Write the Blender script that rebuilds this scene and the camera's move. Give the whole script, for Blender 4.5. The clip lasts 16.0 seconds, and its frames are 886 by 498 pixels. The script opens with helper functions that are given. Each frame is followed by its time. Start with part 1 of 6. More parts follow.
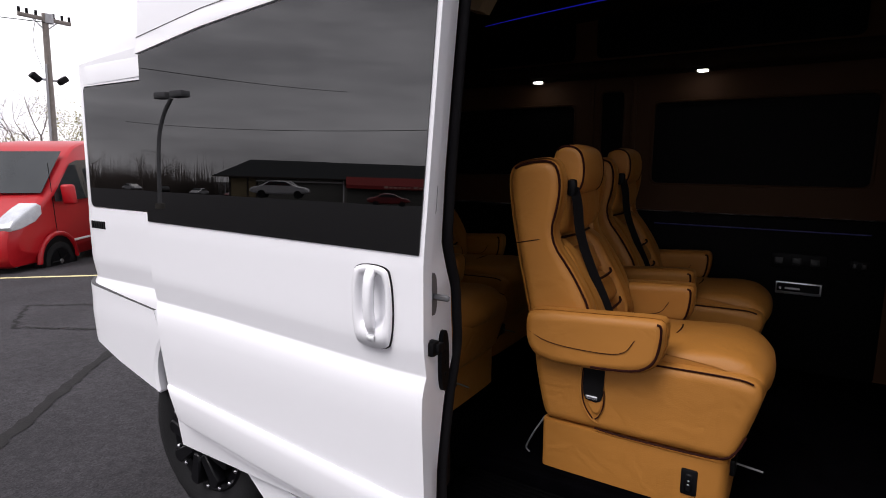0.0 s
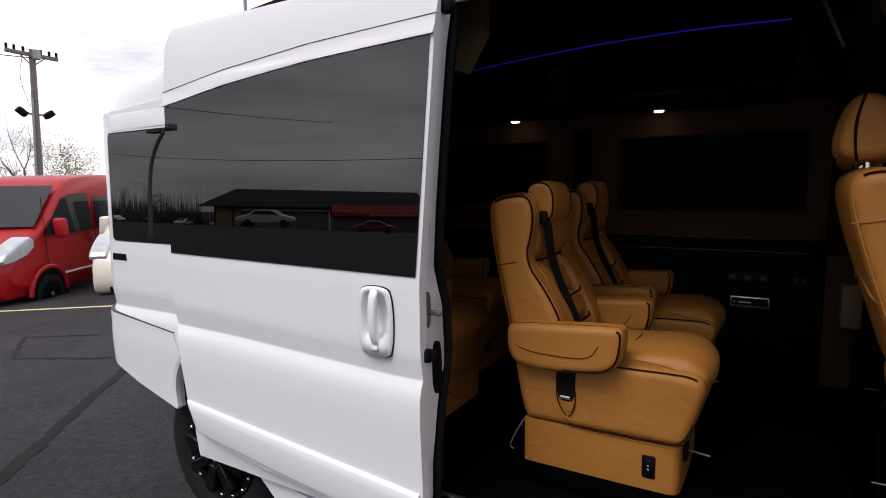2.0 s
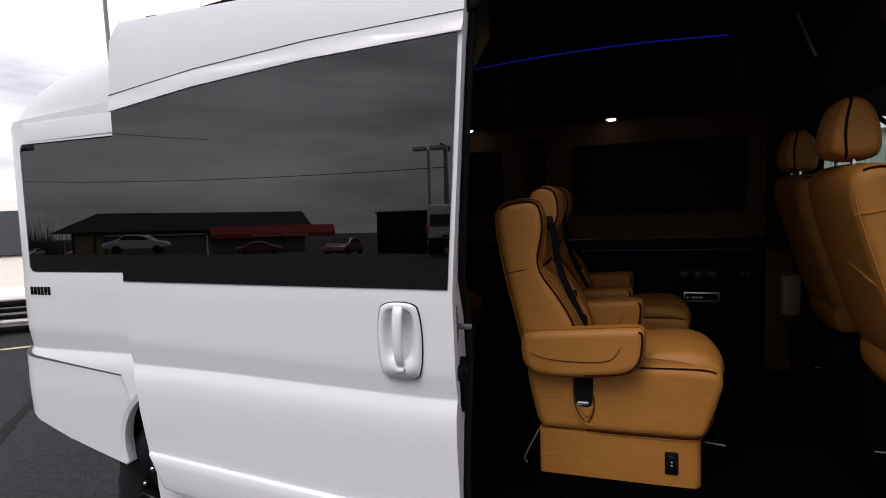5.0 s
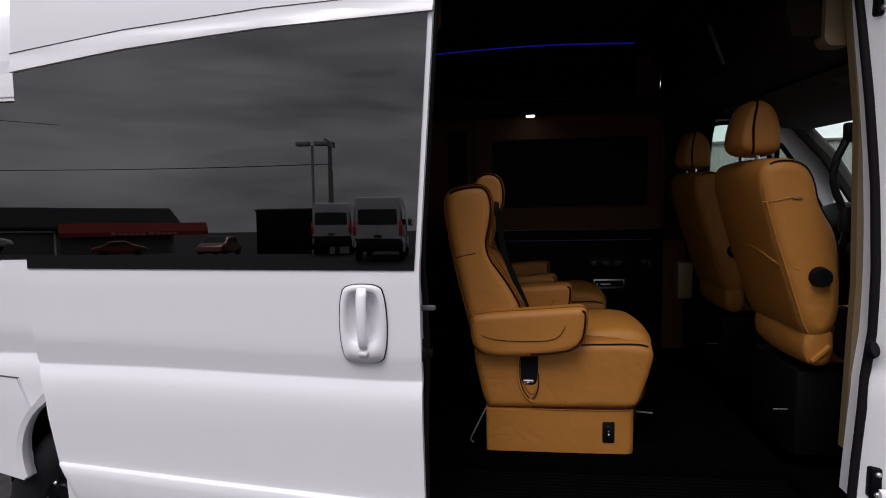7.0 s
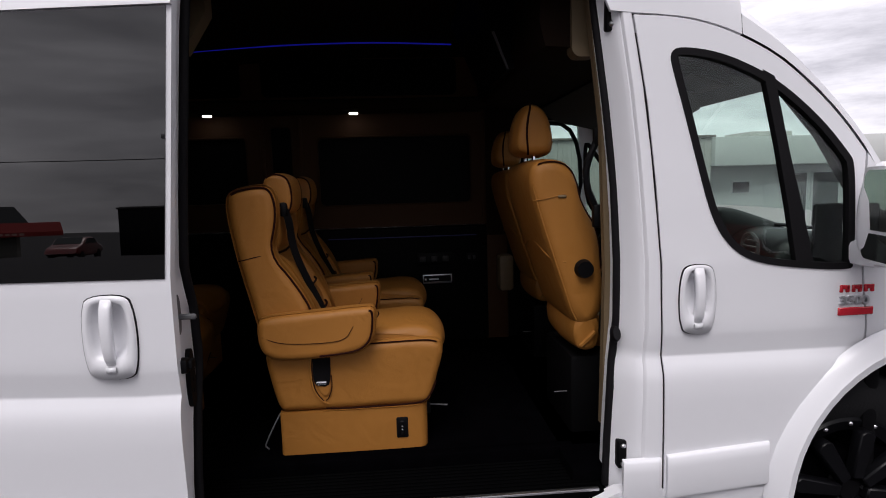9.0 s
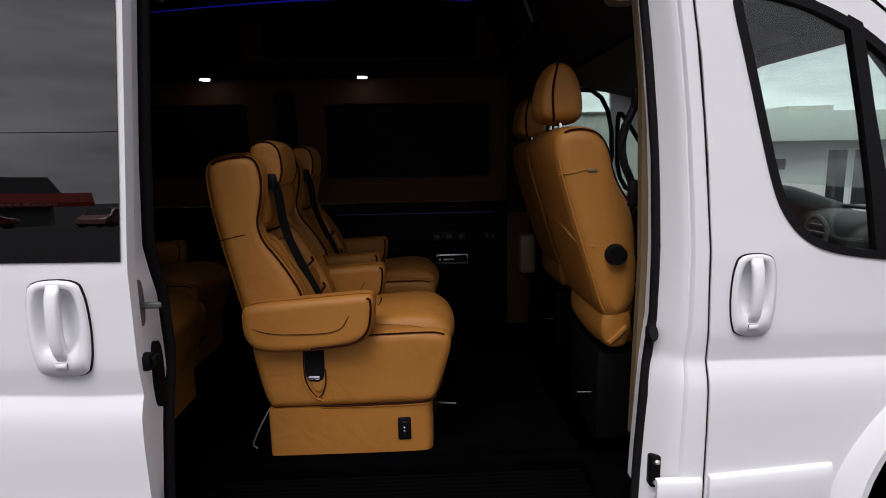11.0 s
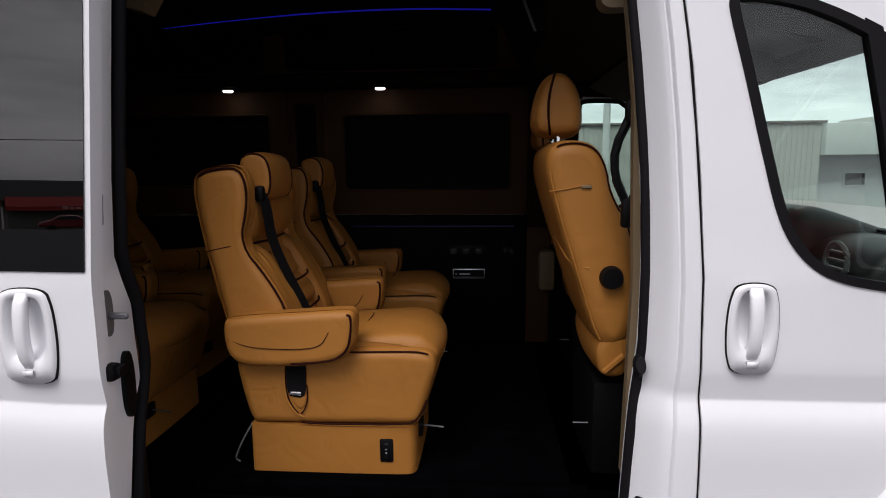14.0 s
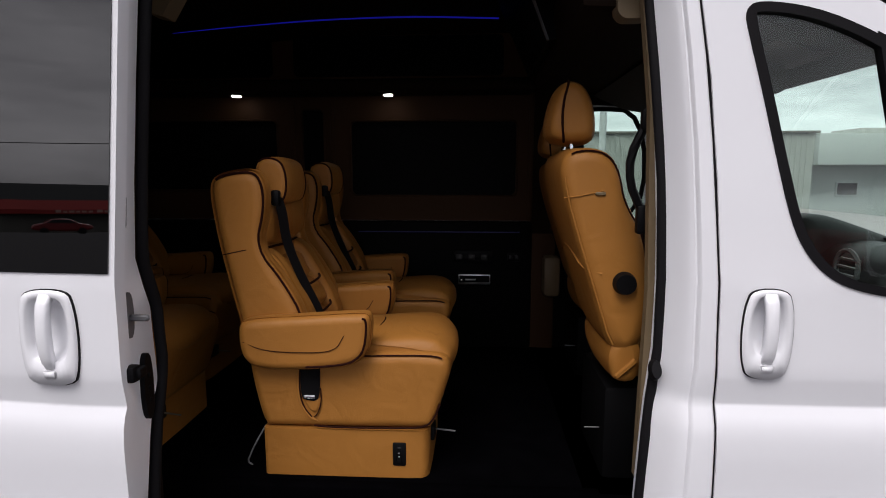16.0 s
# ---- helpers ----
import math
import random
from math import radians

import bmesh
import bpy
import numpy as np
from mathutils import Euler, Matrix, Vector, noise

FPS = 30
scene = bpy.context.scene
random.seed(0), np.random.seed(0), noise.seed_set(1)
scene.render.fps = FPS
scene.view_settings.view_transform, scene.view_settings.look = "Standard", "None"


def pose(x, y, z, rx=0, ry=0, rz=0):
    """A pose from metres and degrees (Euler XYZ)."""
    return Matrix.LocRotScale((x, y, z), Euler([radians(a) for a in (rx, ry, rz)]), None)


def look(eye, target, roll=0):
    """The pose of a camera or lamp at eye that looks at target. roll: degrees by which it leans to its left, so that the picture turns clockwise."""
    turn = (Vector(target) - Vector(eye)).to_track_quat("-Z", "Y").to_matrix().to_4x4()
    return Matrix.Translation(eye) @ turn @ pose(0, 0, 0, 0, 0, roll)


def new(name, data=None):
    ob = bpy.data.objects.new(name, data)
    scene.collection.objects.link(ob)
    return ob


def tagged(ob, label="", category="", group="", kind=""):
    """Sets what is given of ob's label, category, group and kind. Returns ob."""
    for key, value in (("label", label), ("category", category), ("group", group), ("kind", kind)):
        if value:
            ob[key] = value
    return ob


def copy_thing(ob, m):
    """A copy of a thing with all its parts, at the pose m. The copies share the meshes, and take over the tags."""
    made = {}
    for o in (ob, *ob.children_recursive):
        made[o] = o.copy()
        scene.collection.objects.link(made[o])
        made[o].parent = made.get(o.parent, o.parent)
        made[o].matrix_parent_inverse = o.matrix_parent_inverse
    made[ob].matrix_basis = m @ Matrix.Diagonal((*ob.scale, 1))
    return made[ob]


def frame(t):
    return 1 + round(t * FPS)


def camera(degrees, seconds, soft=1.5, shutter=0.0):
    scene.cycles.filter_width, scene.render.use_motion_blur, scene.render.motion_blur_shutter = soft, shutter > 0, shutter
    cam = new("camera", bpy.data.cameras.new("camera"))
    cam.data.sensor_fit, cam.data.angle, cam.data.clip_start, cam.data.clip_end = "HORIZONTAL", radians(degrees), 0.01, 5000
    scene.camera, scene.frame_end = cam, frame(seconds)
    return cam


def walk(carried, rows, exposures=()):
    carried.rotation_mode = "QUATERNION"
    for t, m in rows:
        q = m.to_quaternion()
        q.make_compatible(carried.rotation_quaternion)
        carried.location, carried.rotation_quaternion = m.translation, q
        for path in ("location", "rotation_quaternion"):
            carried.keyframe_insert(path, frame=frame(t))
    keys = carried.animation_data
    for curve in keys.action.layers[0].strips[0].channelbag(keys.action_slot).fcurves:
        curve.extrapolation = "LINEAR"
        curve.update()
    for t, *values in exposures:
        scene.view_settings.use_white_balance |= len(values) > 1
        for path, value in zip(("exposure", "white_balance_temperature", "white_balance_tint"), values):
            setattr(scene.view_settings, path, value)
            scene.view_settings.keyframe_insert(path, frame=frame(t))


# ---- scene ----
cam = camera(77.0, 16.0, soft=1.0)
PATH = [
    (0, (-0.699, -1.274, 1.543), (-1.750, 0.396, 1.217), 0.01),
    (0.5, (-0.657, -1.498, 1.524), (-1.616, 0.230, 1.216), 0.15),
    (1, (-0.624, -1.537, 1.543), (-1.630, 0.164, 1.234), -0.40),
    (1.5, (-0.580, -1.528, 1.555), (-1.593, 0.175, 1.282), -0.54),
    (2, (-0.563, -1.525, 1.579), (-1.578, 0.182, 1.345), -0.85),
    (2.5, (-0.583, -1.517, 1.576), (-1.581, 0.198, 1.328), -0.66),
    (3, (-0.621, -1.526, 1.565), (-1.609, 0.196, 1.323), -0.05),
    (5.5, (-1.099, -1.670, 1.559), (-1.533, 0.271, 1.345), -1.75),
    (6, (-1.195, -1.718, 1.524), (-1.426, 0.248, 1.234), -0.34),
    (6.5, (-1.270, -1.696, 1.514), (-1.504, 0.271, 1.243), -0.99),
    (7, (-1.233, -1.676, 1.514), (-1.472, 0.299, 1.311), -1.32),
    (7.5, (-1.171, -1.681, 1.531), (-1.389, 0.302, 1.381), -2.00),
    (8, (-1.054, -1.662, 1.558), (-0.990, 0.325, 1.345), -0.84),
    (8.5, (-0.950, -1.671, 1.543), (-0.733, 0.305, 1.327), -0.76),
    (9, (-0.862, -1.660, 1.528), (-0.713, 0.320, 1.293), -1.66),
    (9.5, (-0.870, -1.640, 1.510), (-0.734, 0.334, 1.221), -2.20),
    (12, (-0.602, -1.275, 1.517), (-0.704, 0.691, 1.159), -0.40),
    (12.5, (-0.500, -1.267, 1.506), (-0.725, 0.678, 1.097), -1.71),
    (13, (-0.539, -1.307, 1.524), (-0.679, 0.668, 1.243), -0.85),
    (13.5, (-0.583, -1.348, 1.537), (-0.697, 0.635, 1.306), -0.06),
    (14, (-0.581, -1.330, 1.525), (-0.717, 0.645, 1.238), -0.48),
    (14.5, (-0.592, -1.339, 1.522), (-0.705, 0.636, 1.227), 0.02),
    (15, (-0.592, -1.333, 1.524), (-0.688, 0.647, 1.257), 0.32),
    (15.5, (-0.594, -1.341, 1.519), (-0.689, 0.640, 1.257), 0.43),
    (16, (-0.643, -1.352, 1.523), (-0.759, 0.627, 1.259), 0.01),
]
walk(cam, [(t, look(eye, target, roll)) for t, eye, target, roll in PATH],
     [(0.0, 0.80, 6430, 14), (1.0, 0.56, 6430, 14), (3.0, 0.44, 6430, 14), (5.5, 0.26, 6400, 15), (9.5, 0.28, 6400, 15), (12.0, 0.54, 6430, 14), (16.0, 0.56, 6430, 14)])

# ---- sky and light: an overcast day ----
world = bpy.data.worlds.new("overcast")
scene.world = world
world.use_nodes = True
wn, wl = world.node_tree.nodes, world.node_tree.links
wn.clear()
w_out = wn.new("ShaderNodeOutputWorld")
w_bg = wn.new("ShaderNodeBackground")
w_sky = wn.new("ShaderNodeTexSky")
w_sky.sky_type = "NISHITA"
w_sky.sun_disc = False
w_sky.sun_elevation = radians(56)
w_sky.sun_rotation = radians(197)
w_coord = wn.new("ShaderNodeTexCoord")
w_map = wn.new("ShaderNodeMapping")
w_map.inputs["Scale"].default_value = (1.0, 1.0, 5.0)
w_noise = wn.new("ShaderNodeTexNoise")
w_noise.inputs["Scale"].default_value = 2.1
w_noise.inputs["Detail"].default_value = 8.0
w_noise.inputs["Roughness"].default_value = 0.62
w_ramp = wn.new("ShaderNodeValToRGB")
w_ramp.color_ramp.elements[0].position = 0.30
w_ramp.color_ramp.elements[0].color = (0.60, 0.59, 0.63, 1)
w_ramp.color_ramp.elements[1].position = 0.72
w_ramp.color_ramp.elements[1].color = (1.74, 1.71, 1.76, 1)
w_mix = wn.new("ShaderNodeMix")
w_mix.data_type = "RGBA"
w_mix.inputs["Factor"].default_value = 0.95
w_dim = wn.new("ShaderNodeVectorMath")
w_dim.operation = "SCALE"
w_dim.inputs["Scale"].default_value = 0.1
wl.new(w_coord.outputs["Generated"], w_map.inputs["Vector"])
wl.new(w_map.outputs["Vector"], w_noise.inputs["Vector"])
wl.new(w_noise.outputs["Fac"], w_ramp.inputs["Fac"])
wl.new(w_sky.outputs["Color"], w_dim.inputs[0])
wl.new(w_dim.outputs["Vector"], w_mix.inputs["A"])
wl.new(w_ramp.outputs["Color"], w_mix.inputs["B"])
wl.new(w_mix.outputs["Result"], w_bg.inputs["Color"])
w_sep = wn.new("ShaderNodeSeparateXYZ")
w_up = wn.new("ShaderNodeMapRange")
w_up.inputs["From Min"].default_value, w_up.inputs["From Max"].default_value = 0.0, 1.0
w_up.inputs["To Min"].default_value, w_up.inputs["To Max"].default_value = 0.60, 0.68
wl.new(w_coord.outputs["Generated"], w_sep.inputs["Vector"])
wl.new(w_sep.outputs["Z"], w_up.inputs["Value"])
w_side = wn.new("ShaderNodeMapRange")
w_side.inputs["From Min"].default_value, w_side.inputs["From Max"].default_value = -0.6, 0.8
w_side.inputs["To Min"].default_value, w_side.inputs["To Max"].default_value = 0.80, 1.45
w_side.interpolation_type = "SMOOTHSTEP"
w_mul = wn.new("ShaderNodeMath")
w_mul.operation = "MULTIPLY"
wl.new(w_sep.outputs["Y"], w_side.inputs["Value"])
wl.new(w_up.outputs["Result"], w_mul.inputs[0])
wl.new(w_side.outputs["Result"], w_mul.inputs[1])
wl.new(w_mul.outputs[0], w_bg.inputs["Strength"])
wl.new(w_bg.outputs["Background"], w_out.inputs["Surface"])

sun_data = bpy.data.lights.new("sun", "SUN")
sun_data.energy, sun_data.angle, sun_data.color = 1.75, radians(32), (1.0, 0.97, 0.94)
sun = new("sun", sun_data)
sun.matrix_world = look((-6, -20, 31), (0, 0, 0))
scene.view_settings.exposure = 0.0


# ---- materials ----
def mat(name, color, rough=0.5, metal=0.0, var=0.12, scale=8.0, bump=0.0, bump_scale=60.0, coat=0.0, spec=0.5, dirt=None, wrinkle=0.0):
    """A surface with variation of tone at two scales and fine relief."""
    m = bpy.data.materials.new(name)
    m.use_nodes = True
    n, l = m.node_tree.nodes, m.node_tree.links
    b = n["Principled BSDF"]
    b.inputs["Roughness"].default_value = rough
    b.inputs["Metallic"].default_value = metal
    b.inputs["Coat Weight"].default_value = coat
    b.inputs["Coat Roughness"].default_value = 0.06
    b.inputs["Specular IOR Level"].default_value = spec
    co = n.new("ShaderNodeTexCoord")
    big, fine = n.new("ShaderNodeTexNoise"), n.new("ShaderNodeTexNoise")
    big.inputs["Scale"].default_value, big.inputs["Detail"].default_value = scale, 4.0
    fine.inputs["Scale"].default_value, fine.inputs["Detail"].default_value = bump_scale, 3.0
    l.new(co.outputs["Object"], big.inputs["Vector"])
    l.new(co.outputs["Object"], fine.inputs["Vector"])
    add = n.new("ShaderNodeMath")
    add.operation = "ADD"
    half = n.new("ShaderNodeMath")
    half.operation = "MULTIPLY"
    half.inputs[1].default_value = 0.4
    l.new(fine.outputs["Fac"], half.inputs[0])
    l.new(big.outputs["Fac"], add.inputs[0])
    l.new(half.outputs[0], add.inputs[1])
    ramp = n.new("ShaderNodeMapRange")
    ramp.inputs["From Min"].default_value, ramp.inputs["From Max"].default_value = 0.35, 1.05
    ramp.inputs["To Min"].default_value, ramp.inputs["To Max"].default_value = 0.0, 1.0
    l.new(add.outputs[0], ramp.inputs["Value"])
    mx = n.new("ShaderNodeMix")
    mx.data_type = "RGBA"
    lo = dirt or tuple(c * (1 - var) for c in color)
    mx.inputs["A"].default_value = (*lo, 1)
    mx.inputs["B"].default_value = (*(min(1, c * (1 + var)) for c in color), 1)
    l.new(ramp.outputs["Result"], mx.inputs["Factor"])
    l.new(mx.outputs["Result"], b.inputs["Base Color"])
    rr = n.new("ShaderNodeMapRange")
    rr.inputs["To Min"].default_value, rr.inputs["To Max"].default_value = max(0, rough - 0.06), min(1, rough + 0.06)
    l.new(big.outputs["Fac"], rr.inputs["Value"])
    l.new(rr.outputs["Result"], b.inputs["Roughness"])
    if bump:
        bp = n.new("ShaderNodeBump")
        bp.inputs["Strength"].default_value, bp.inputs["Distance"].default_value = bump, 0.004
        l.new(fine.outputs["Fac"], bp.inputs["Height"])
        if wrinkle:
            fold = n.new("ShaderNodeTexNoise")
            fold.inputs["Scale"].default_value, fold.inputs["Detail"].default_value = 8.0, 2.0
            fold.inputs["Distortion"].default_value = 1.2
            l.new(co.outputs["Object"], fold.inputs["Vector"])
            wr = n.new("ShaderNodeBump")
            wr.inputs["Strength"].default_value, wr.inputs["Distance"].default_value = wrinkle, 0.02
            l.new(fold.outputs["Fac"], wr.inputs["Height"])
            l.new(wr.outputs["Normal"], bp.inputs["Normal"])
        l.new(bp.outputs["Normal"], b.inputs["Normal"])
    return m


def glass(name, tint, rough=0.0, base=0.045):
    """A thin tinted pane: what is behind shows through the tint, and the surface mirrors more at a slant."""
    m = bpy.data.materials.new(name)
    m.use_nodes = True
    n, l = m.node_tree.nodes, m.node_tree.links
    n.clear()
    o = n.new("ShaderNodeOutputMaterial")
    t, g, f, x = n.new("ShaderNodeBsdfTransparent"), n.new("ShaderNodeBsdfGlossy"), n.new("ShaderNodeLayerWeight"), n.new("ShaderNodeMixShader")
    p, q = n.new("ShaderNodeMath"), n.new("ShaderNodeMath")
    p.operation, q.operation = "POWER", "MULTIPLY_ADD"
    p.inputs[1].default_value = 5.0
    q.inputs[1].default_value, q.inputs[2].default_value = 1.0 - base, base
    f.inputs["Blend"].default_value = 0.5
    t.inputs["Color"].default_value = (*tint, 1)
    g.inputs["Roughness"].default_value = rough
    l.new(f.outputs["Facing"], p.inputs[0])
    l.new(p.outputs[0], q.inputs[0])
    l.new(q.outputs[0], x.inputs["Fac"])
    l.new(t.outputs["BSDF"], x.inputs[1])
    l.new(g.outputs["BSDF"], x.inputs[2])
    l.new(x.outputs["Shader"], o.inputs["Surface"])
    return m


def glow(name, color, strength):
    m = bpy.data.materials.new(name)
    m.use_nodes = True
    b = m.node_tree.nodes["Principled BSDF"]
    b.inputs["Base Color"].default_value = (*(c * 0.05 for c in color), 1)
    b.inputs["Emission Color"].default_value = (*color, 1)
    b.inputs["Emission Strength"].default_value = strength
    return m


M_PAINT = mat("white_paint", (0.755, 0.757, 0.785), 0.36, var=0.008, scale=0.7, coat=0.35)
M_RED = mat("red_paint", (0.33, 0.005, 0.009), 0.40, var=0.05, scale=1.5, coat=0.2, spec=0.25)
M_CREAM = mat("cream_paint", (0.72, 0.68, 0.58), 0.3, var=0.03, scale=1.5, coat=0.8)
M_LEATHER = mat("tan_leather", (0.315, 0.131, 0.025), 0.48, var=0.09, scale=5, bump=0.22, bump_scale=420, spec=0.25, wrinkle=0.25)
M_PIPING = mat("piping", (0.020, 0.0055, 0.0042), 0.75, var=0.2, spec=0.04)
M_BELT = mat("black_webbing", (0.004, 0.0035, 0.004), 0.8, var=0.2, bump=0.2, bump_scale=400, spec=0.1)
M_DASH = mat("dark_grey_dash", (0.0065, 0.0067, 0.007), 0.50, var=0.1, bump=0.15, bump_scale=300)
M_RUBBER = mat("rubber", (0.0055, 0.005, 0.006), 0.7, var=0.25, bump=0.1, bump_scale=200, spec=0.14)
M_BLACK = mat("black_plastic", (0.0035, 0.0034, 0.004), 0.5, var=0.2, bump=0.1, bump_scale=300, spec=0.1)
M_TREAD = mat("black_step_rubber", (0.0016, 0.0016, 0.0018), 0.85, var=0.2, bump=0.15, bump_scale=200, spec=0.01)
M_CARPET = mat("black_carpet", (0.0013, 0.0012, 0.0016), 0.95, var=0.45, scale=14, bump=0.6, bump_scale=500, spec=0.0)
# The beige vinyl of the walls, darkened in its colour for the cabin's shade.
M_TRIM = mat("beige_vinyl_shaded", (0.050, 0.0240, 0.0118), 0.65, var=0.08, scale=4, bump=0.12, bump_scale=350, spec=0.12)
# Wall-lining brown made lighter to stand in for light the upper wall lacks.
M_TRIM_LIT = mat("brown_lining_lit", (0.125, 0.062, 0.034), 0.95, var=0.12, scale=6, bump=0.15, bump_scale=400, spec=0.02)
M_PAD = mat("pale_beige_vinyl", (0.15, 0.106, 0.056), 0.55, var=0.05, scale=4, bump=0.12, bump_scale=350)
M_LINER = mat("headliner_cloth", (0.015, 0.0088, 0.0058), 0.9, var=0.08, scale=9, bump=0.2, bump_scale=400, spec=0.08)
M_CAB = mat("cab_cloth_liner", (0.095, 0.086, 0.078), 0.9, var=0.05, scale=9, spec=0.15)
M_CABROOF = mat("cab_headlining", (0.060, 0.057, 0.054), 0.9, var=0.08, scale=9, spec=0.1)
M_VDARK = mat("black_gloss", (0.004, 0.004, 0.005), 0.06, var=0.1)
M_GUN = mat("dull_steel", (0.10, 0.10, 0.105), 0.5, var=0.2)
M_CHROME = mat("bright_metal", (0.72, 0.72, 0.74), 0.16, metal=1.0, var=0.05)
M_ALU = mat("brushed_aluminium", (0.62, 0.62, 0.64), 0.34, metal=1.0, var=0.12, bump=0.1, bump_scale=150)
M_RIM = mat("black_rim", (0.004, 0.004, 0.005), 0.32, var=0.2, spec=0.18)
M_TYRE = mat("tyre_rubber", (0.010, 0.010, 0.011), 0.85, var=0.3, scale=12, bump=0.4, bump_scale=120, spec=0.2)
M_GLASS = glass("privacy_glass", (0.006, 0.006, 0.0065), 0.0, 0.115)
M_CLEAR = glass("green_tint_glass", (0.90, 0.955, 0.93))
M_SCREEN = glass("windscreen_glass", (0.66, 0.76, 0.715))
M_BLIND = mat("black_window_film", (0.002, 0.002, 0.0025), 0.6, var=0.2, spec=0.08)
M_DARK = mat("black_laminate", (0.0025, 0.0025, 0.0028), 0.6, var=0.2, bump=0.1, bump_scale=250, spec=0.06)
M_LAMP = glow("lamp_lens", (1.0, 0.96, 0.88), 7.0)
M_BLUE = glow("blue_led", (0.03, 0.03, 1.0), 0.10)
M_BADGE = mat("red_badge", (0.50, 0.012, 0.025), 0.25, var=0.1, coat=0.5)
M_WHITE = mat("white_lettering", (0.75, 0.75, 0.75), 0.4, var=0.03)
M_HEADLAMP = mat("headlamp_lens", (0.42, 0.44, 0.47), 0.08, var=0.25, scale=6, coat=1.0)
M_MIRROR = mat("mirror_glass", (0.9, 0.9, 0.9), 0.01, metal=1.0, var=0.0)


# ---- mesh helpers ----
def part(name, bm, material, parent=None, label="", smooth=40):
    """Links a bmesh as one mesh object, under a thing or a part."""
    bmesh.ops.recalc_face_normals(bm, faces=bm.faces)
    me = bpy.data.meshes.new(name)
    bm.to_mesh(me)
    bm.free()
    me.materials.append(material)
    if smooth:
        me.shade_smooth()
        me.set_sharp_from_angle(angle=radians(smooth))
    ob = new(name, me)
    if parent:
        ob.parent = parent
        if parent.parent is None:
            ob.matrix_parent_inverse = Matrix.Translation(-parent.location)
    return tagged(ob, label)


def thing(name, place, label, category, group=""):
    return tagged(_at(new(name), place), label, category, group)


def _at(ob, place):
    ob.location = place
    return ob


def box(bm, x0, x1, y0, y1, z0, z1, r=0.0, seg=2):
    b = bmesh.new()
    vs = [b.verts.new((x, y, z)) for x in (x0, x1) for y in (y0, y1) for z in (z0, z1)]
    for q in ((0, 1, 3, 2), (4, 6, 7, 5), (0, 4, 5, 1), (2, 3, 7, 6), (0, 2, 6, 4), (1, 5, 7, 3)):
        b.faces.new([vs[i] for i in q])
    if r:
        bmesh.ops.bevel(b, geom=list(b.edges), offset=r, segments=seg, profile=0.5, affect="EDGES")
    merge(bm, b)
    return bm


def merge(bm, b, m=None):
    if m is not None:
        bmesh.ops.transform(b, matrix=m, verts=b.verts)
    tmp = bpy.data.meshes.new("tmp")
    b.to_mesh(tmp)
    b.free()
    bm.from_mesh(tmp)
    bpy.data.meshes.remove(tmp)


def boxed(x0, x1, y0, y1, z0, z1, r=0.0, seg=2):
    return box(bmesh.new(), x0, x1, y0, y1, z0, z1, r, seg)


def tube(bm, pts, r, n=8, closed=False):
    """A round bar along a line of points."""
    pts = [Vector(p) for p in pts]
    rings = []
    for i, p in enumerate(pts):
        a = pts[i - 1] if i or closed else p
        c = pts[(i + 1) % len(pts)] if i + 1 < len(pts) or closed else p
        d = (c - a).normalized()
        s = d.cross(Vector((0.13, 0.31, 0.94)))
        if s.length < 0.1:
            s = d.cross(Vector((1, 0, 0)))
        s.normalize()
        u = s.cross(d)
        rings.append([bm.verts.new(p + r * (math.cos(k * 2 * math.pi / n) * s + math.sin(k * 2 * math.pi / n) * u)) for k in range(n)])
    last = len(rings) if closed else len(rings) - 1
    for i in range(last):
        a, c = rings[i], rings[(i + 1) % len(rings)]
        for k in range(n):
            bm.faces.new((a[k], a[(k + 1) % n], c[(k + 1) % n], c[k]))
    if not closed:
        bm.faces.new(rings[0][::-1])
        bm.faces.new(rings[-1])
    return bm


def soften(pts, times=2, closed=True):
    """Rounds a line or outline by cutting its corners."""
    pts = [Vector(p) for p in pts]
    for _ in range(times):
        out = []
        n = len(pts)
        if not closed:
            out.append(pts[0])
        for i in range(n if closed else n - 1):
            a, c = pts[i], pts[(i + 1) % n]
            out += [a.lerp(c, 0.25), a.lerp(c, 0.75)]
        if not closed:
            out.append(pts[-1])
        pts = out
    return pts


def inset_ring(ring, d):
    """The outline moved inwards by d (2D, counter-clockwise)."""
    out, n = [], len(ring)
    for i in range(n):
        a, p, c = ring[i - 1], ring[i], ring[(i + 1) % n]
        t = (c - a)
        if t.length < 1e-9:
            out.append(p.copy())
            continue
        t.normalize()
        out.append(p + d * Vector((-t.y, t.x)))
    return out


def area2(ring):
    return sum(ring[i - 1].x * ring[i].y - ring[i].x * ring[i - 1].y for i in range(len(ring))) / 2


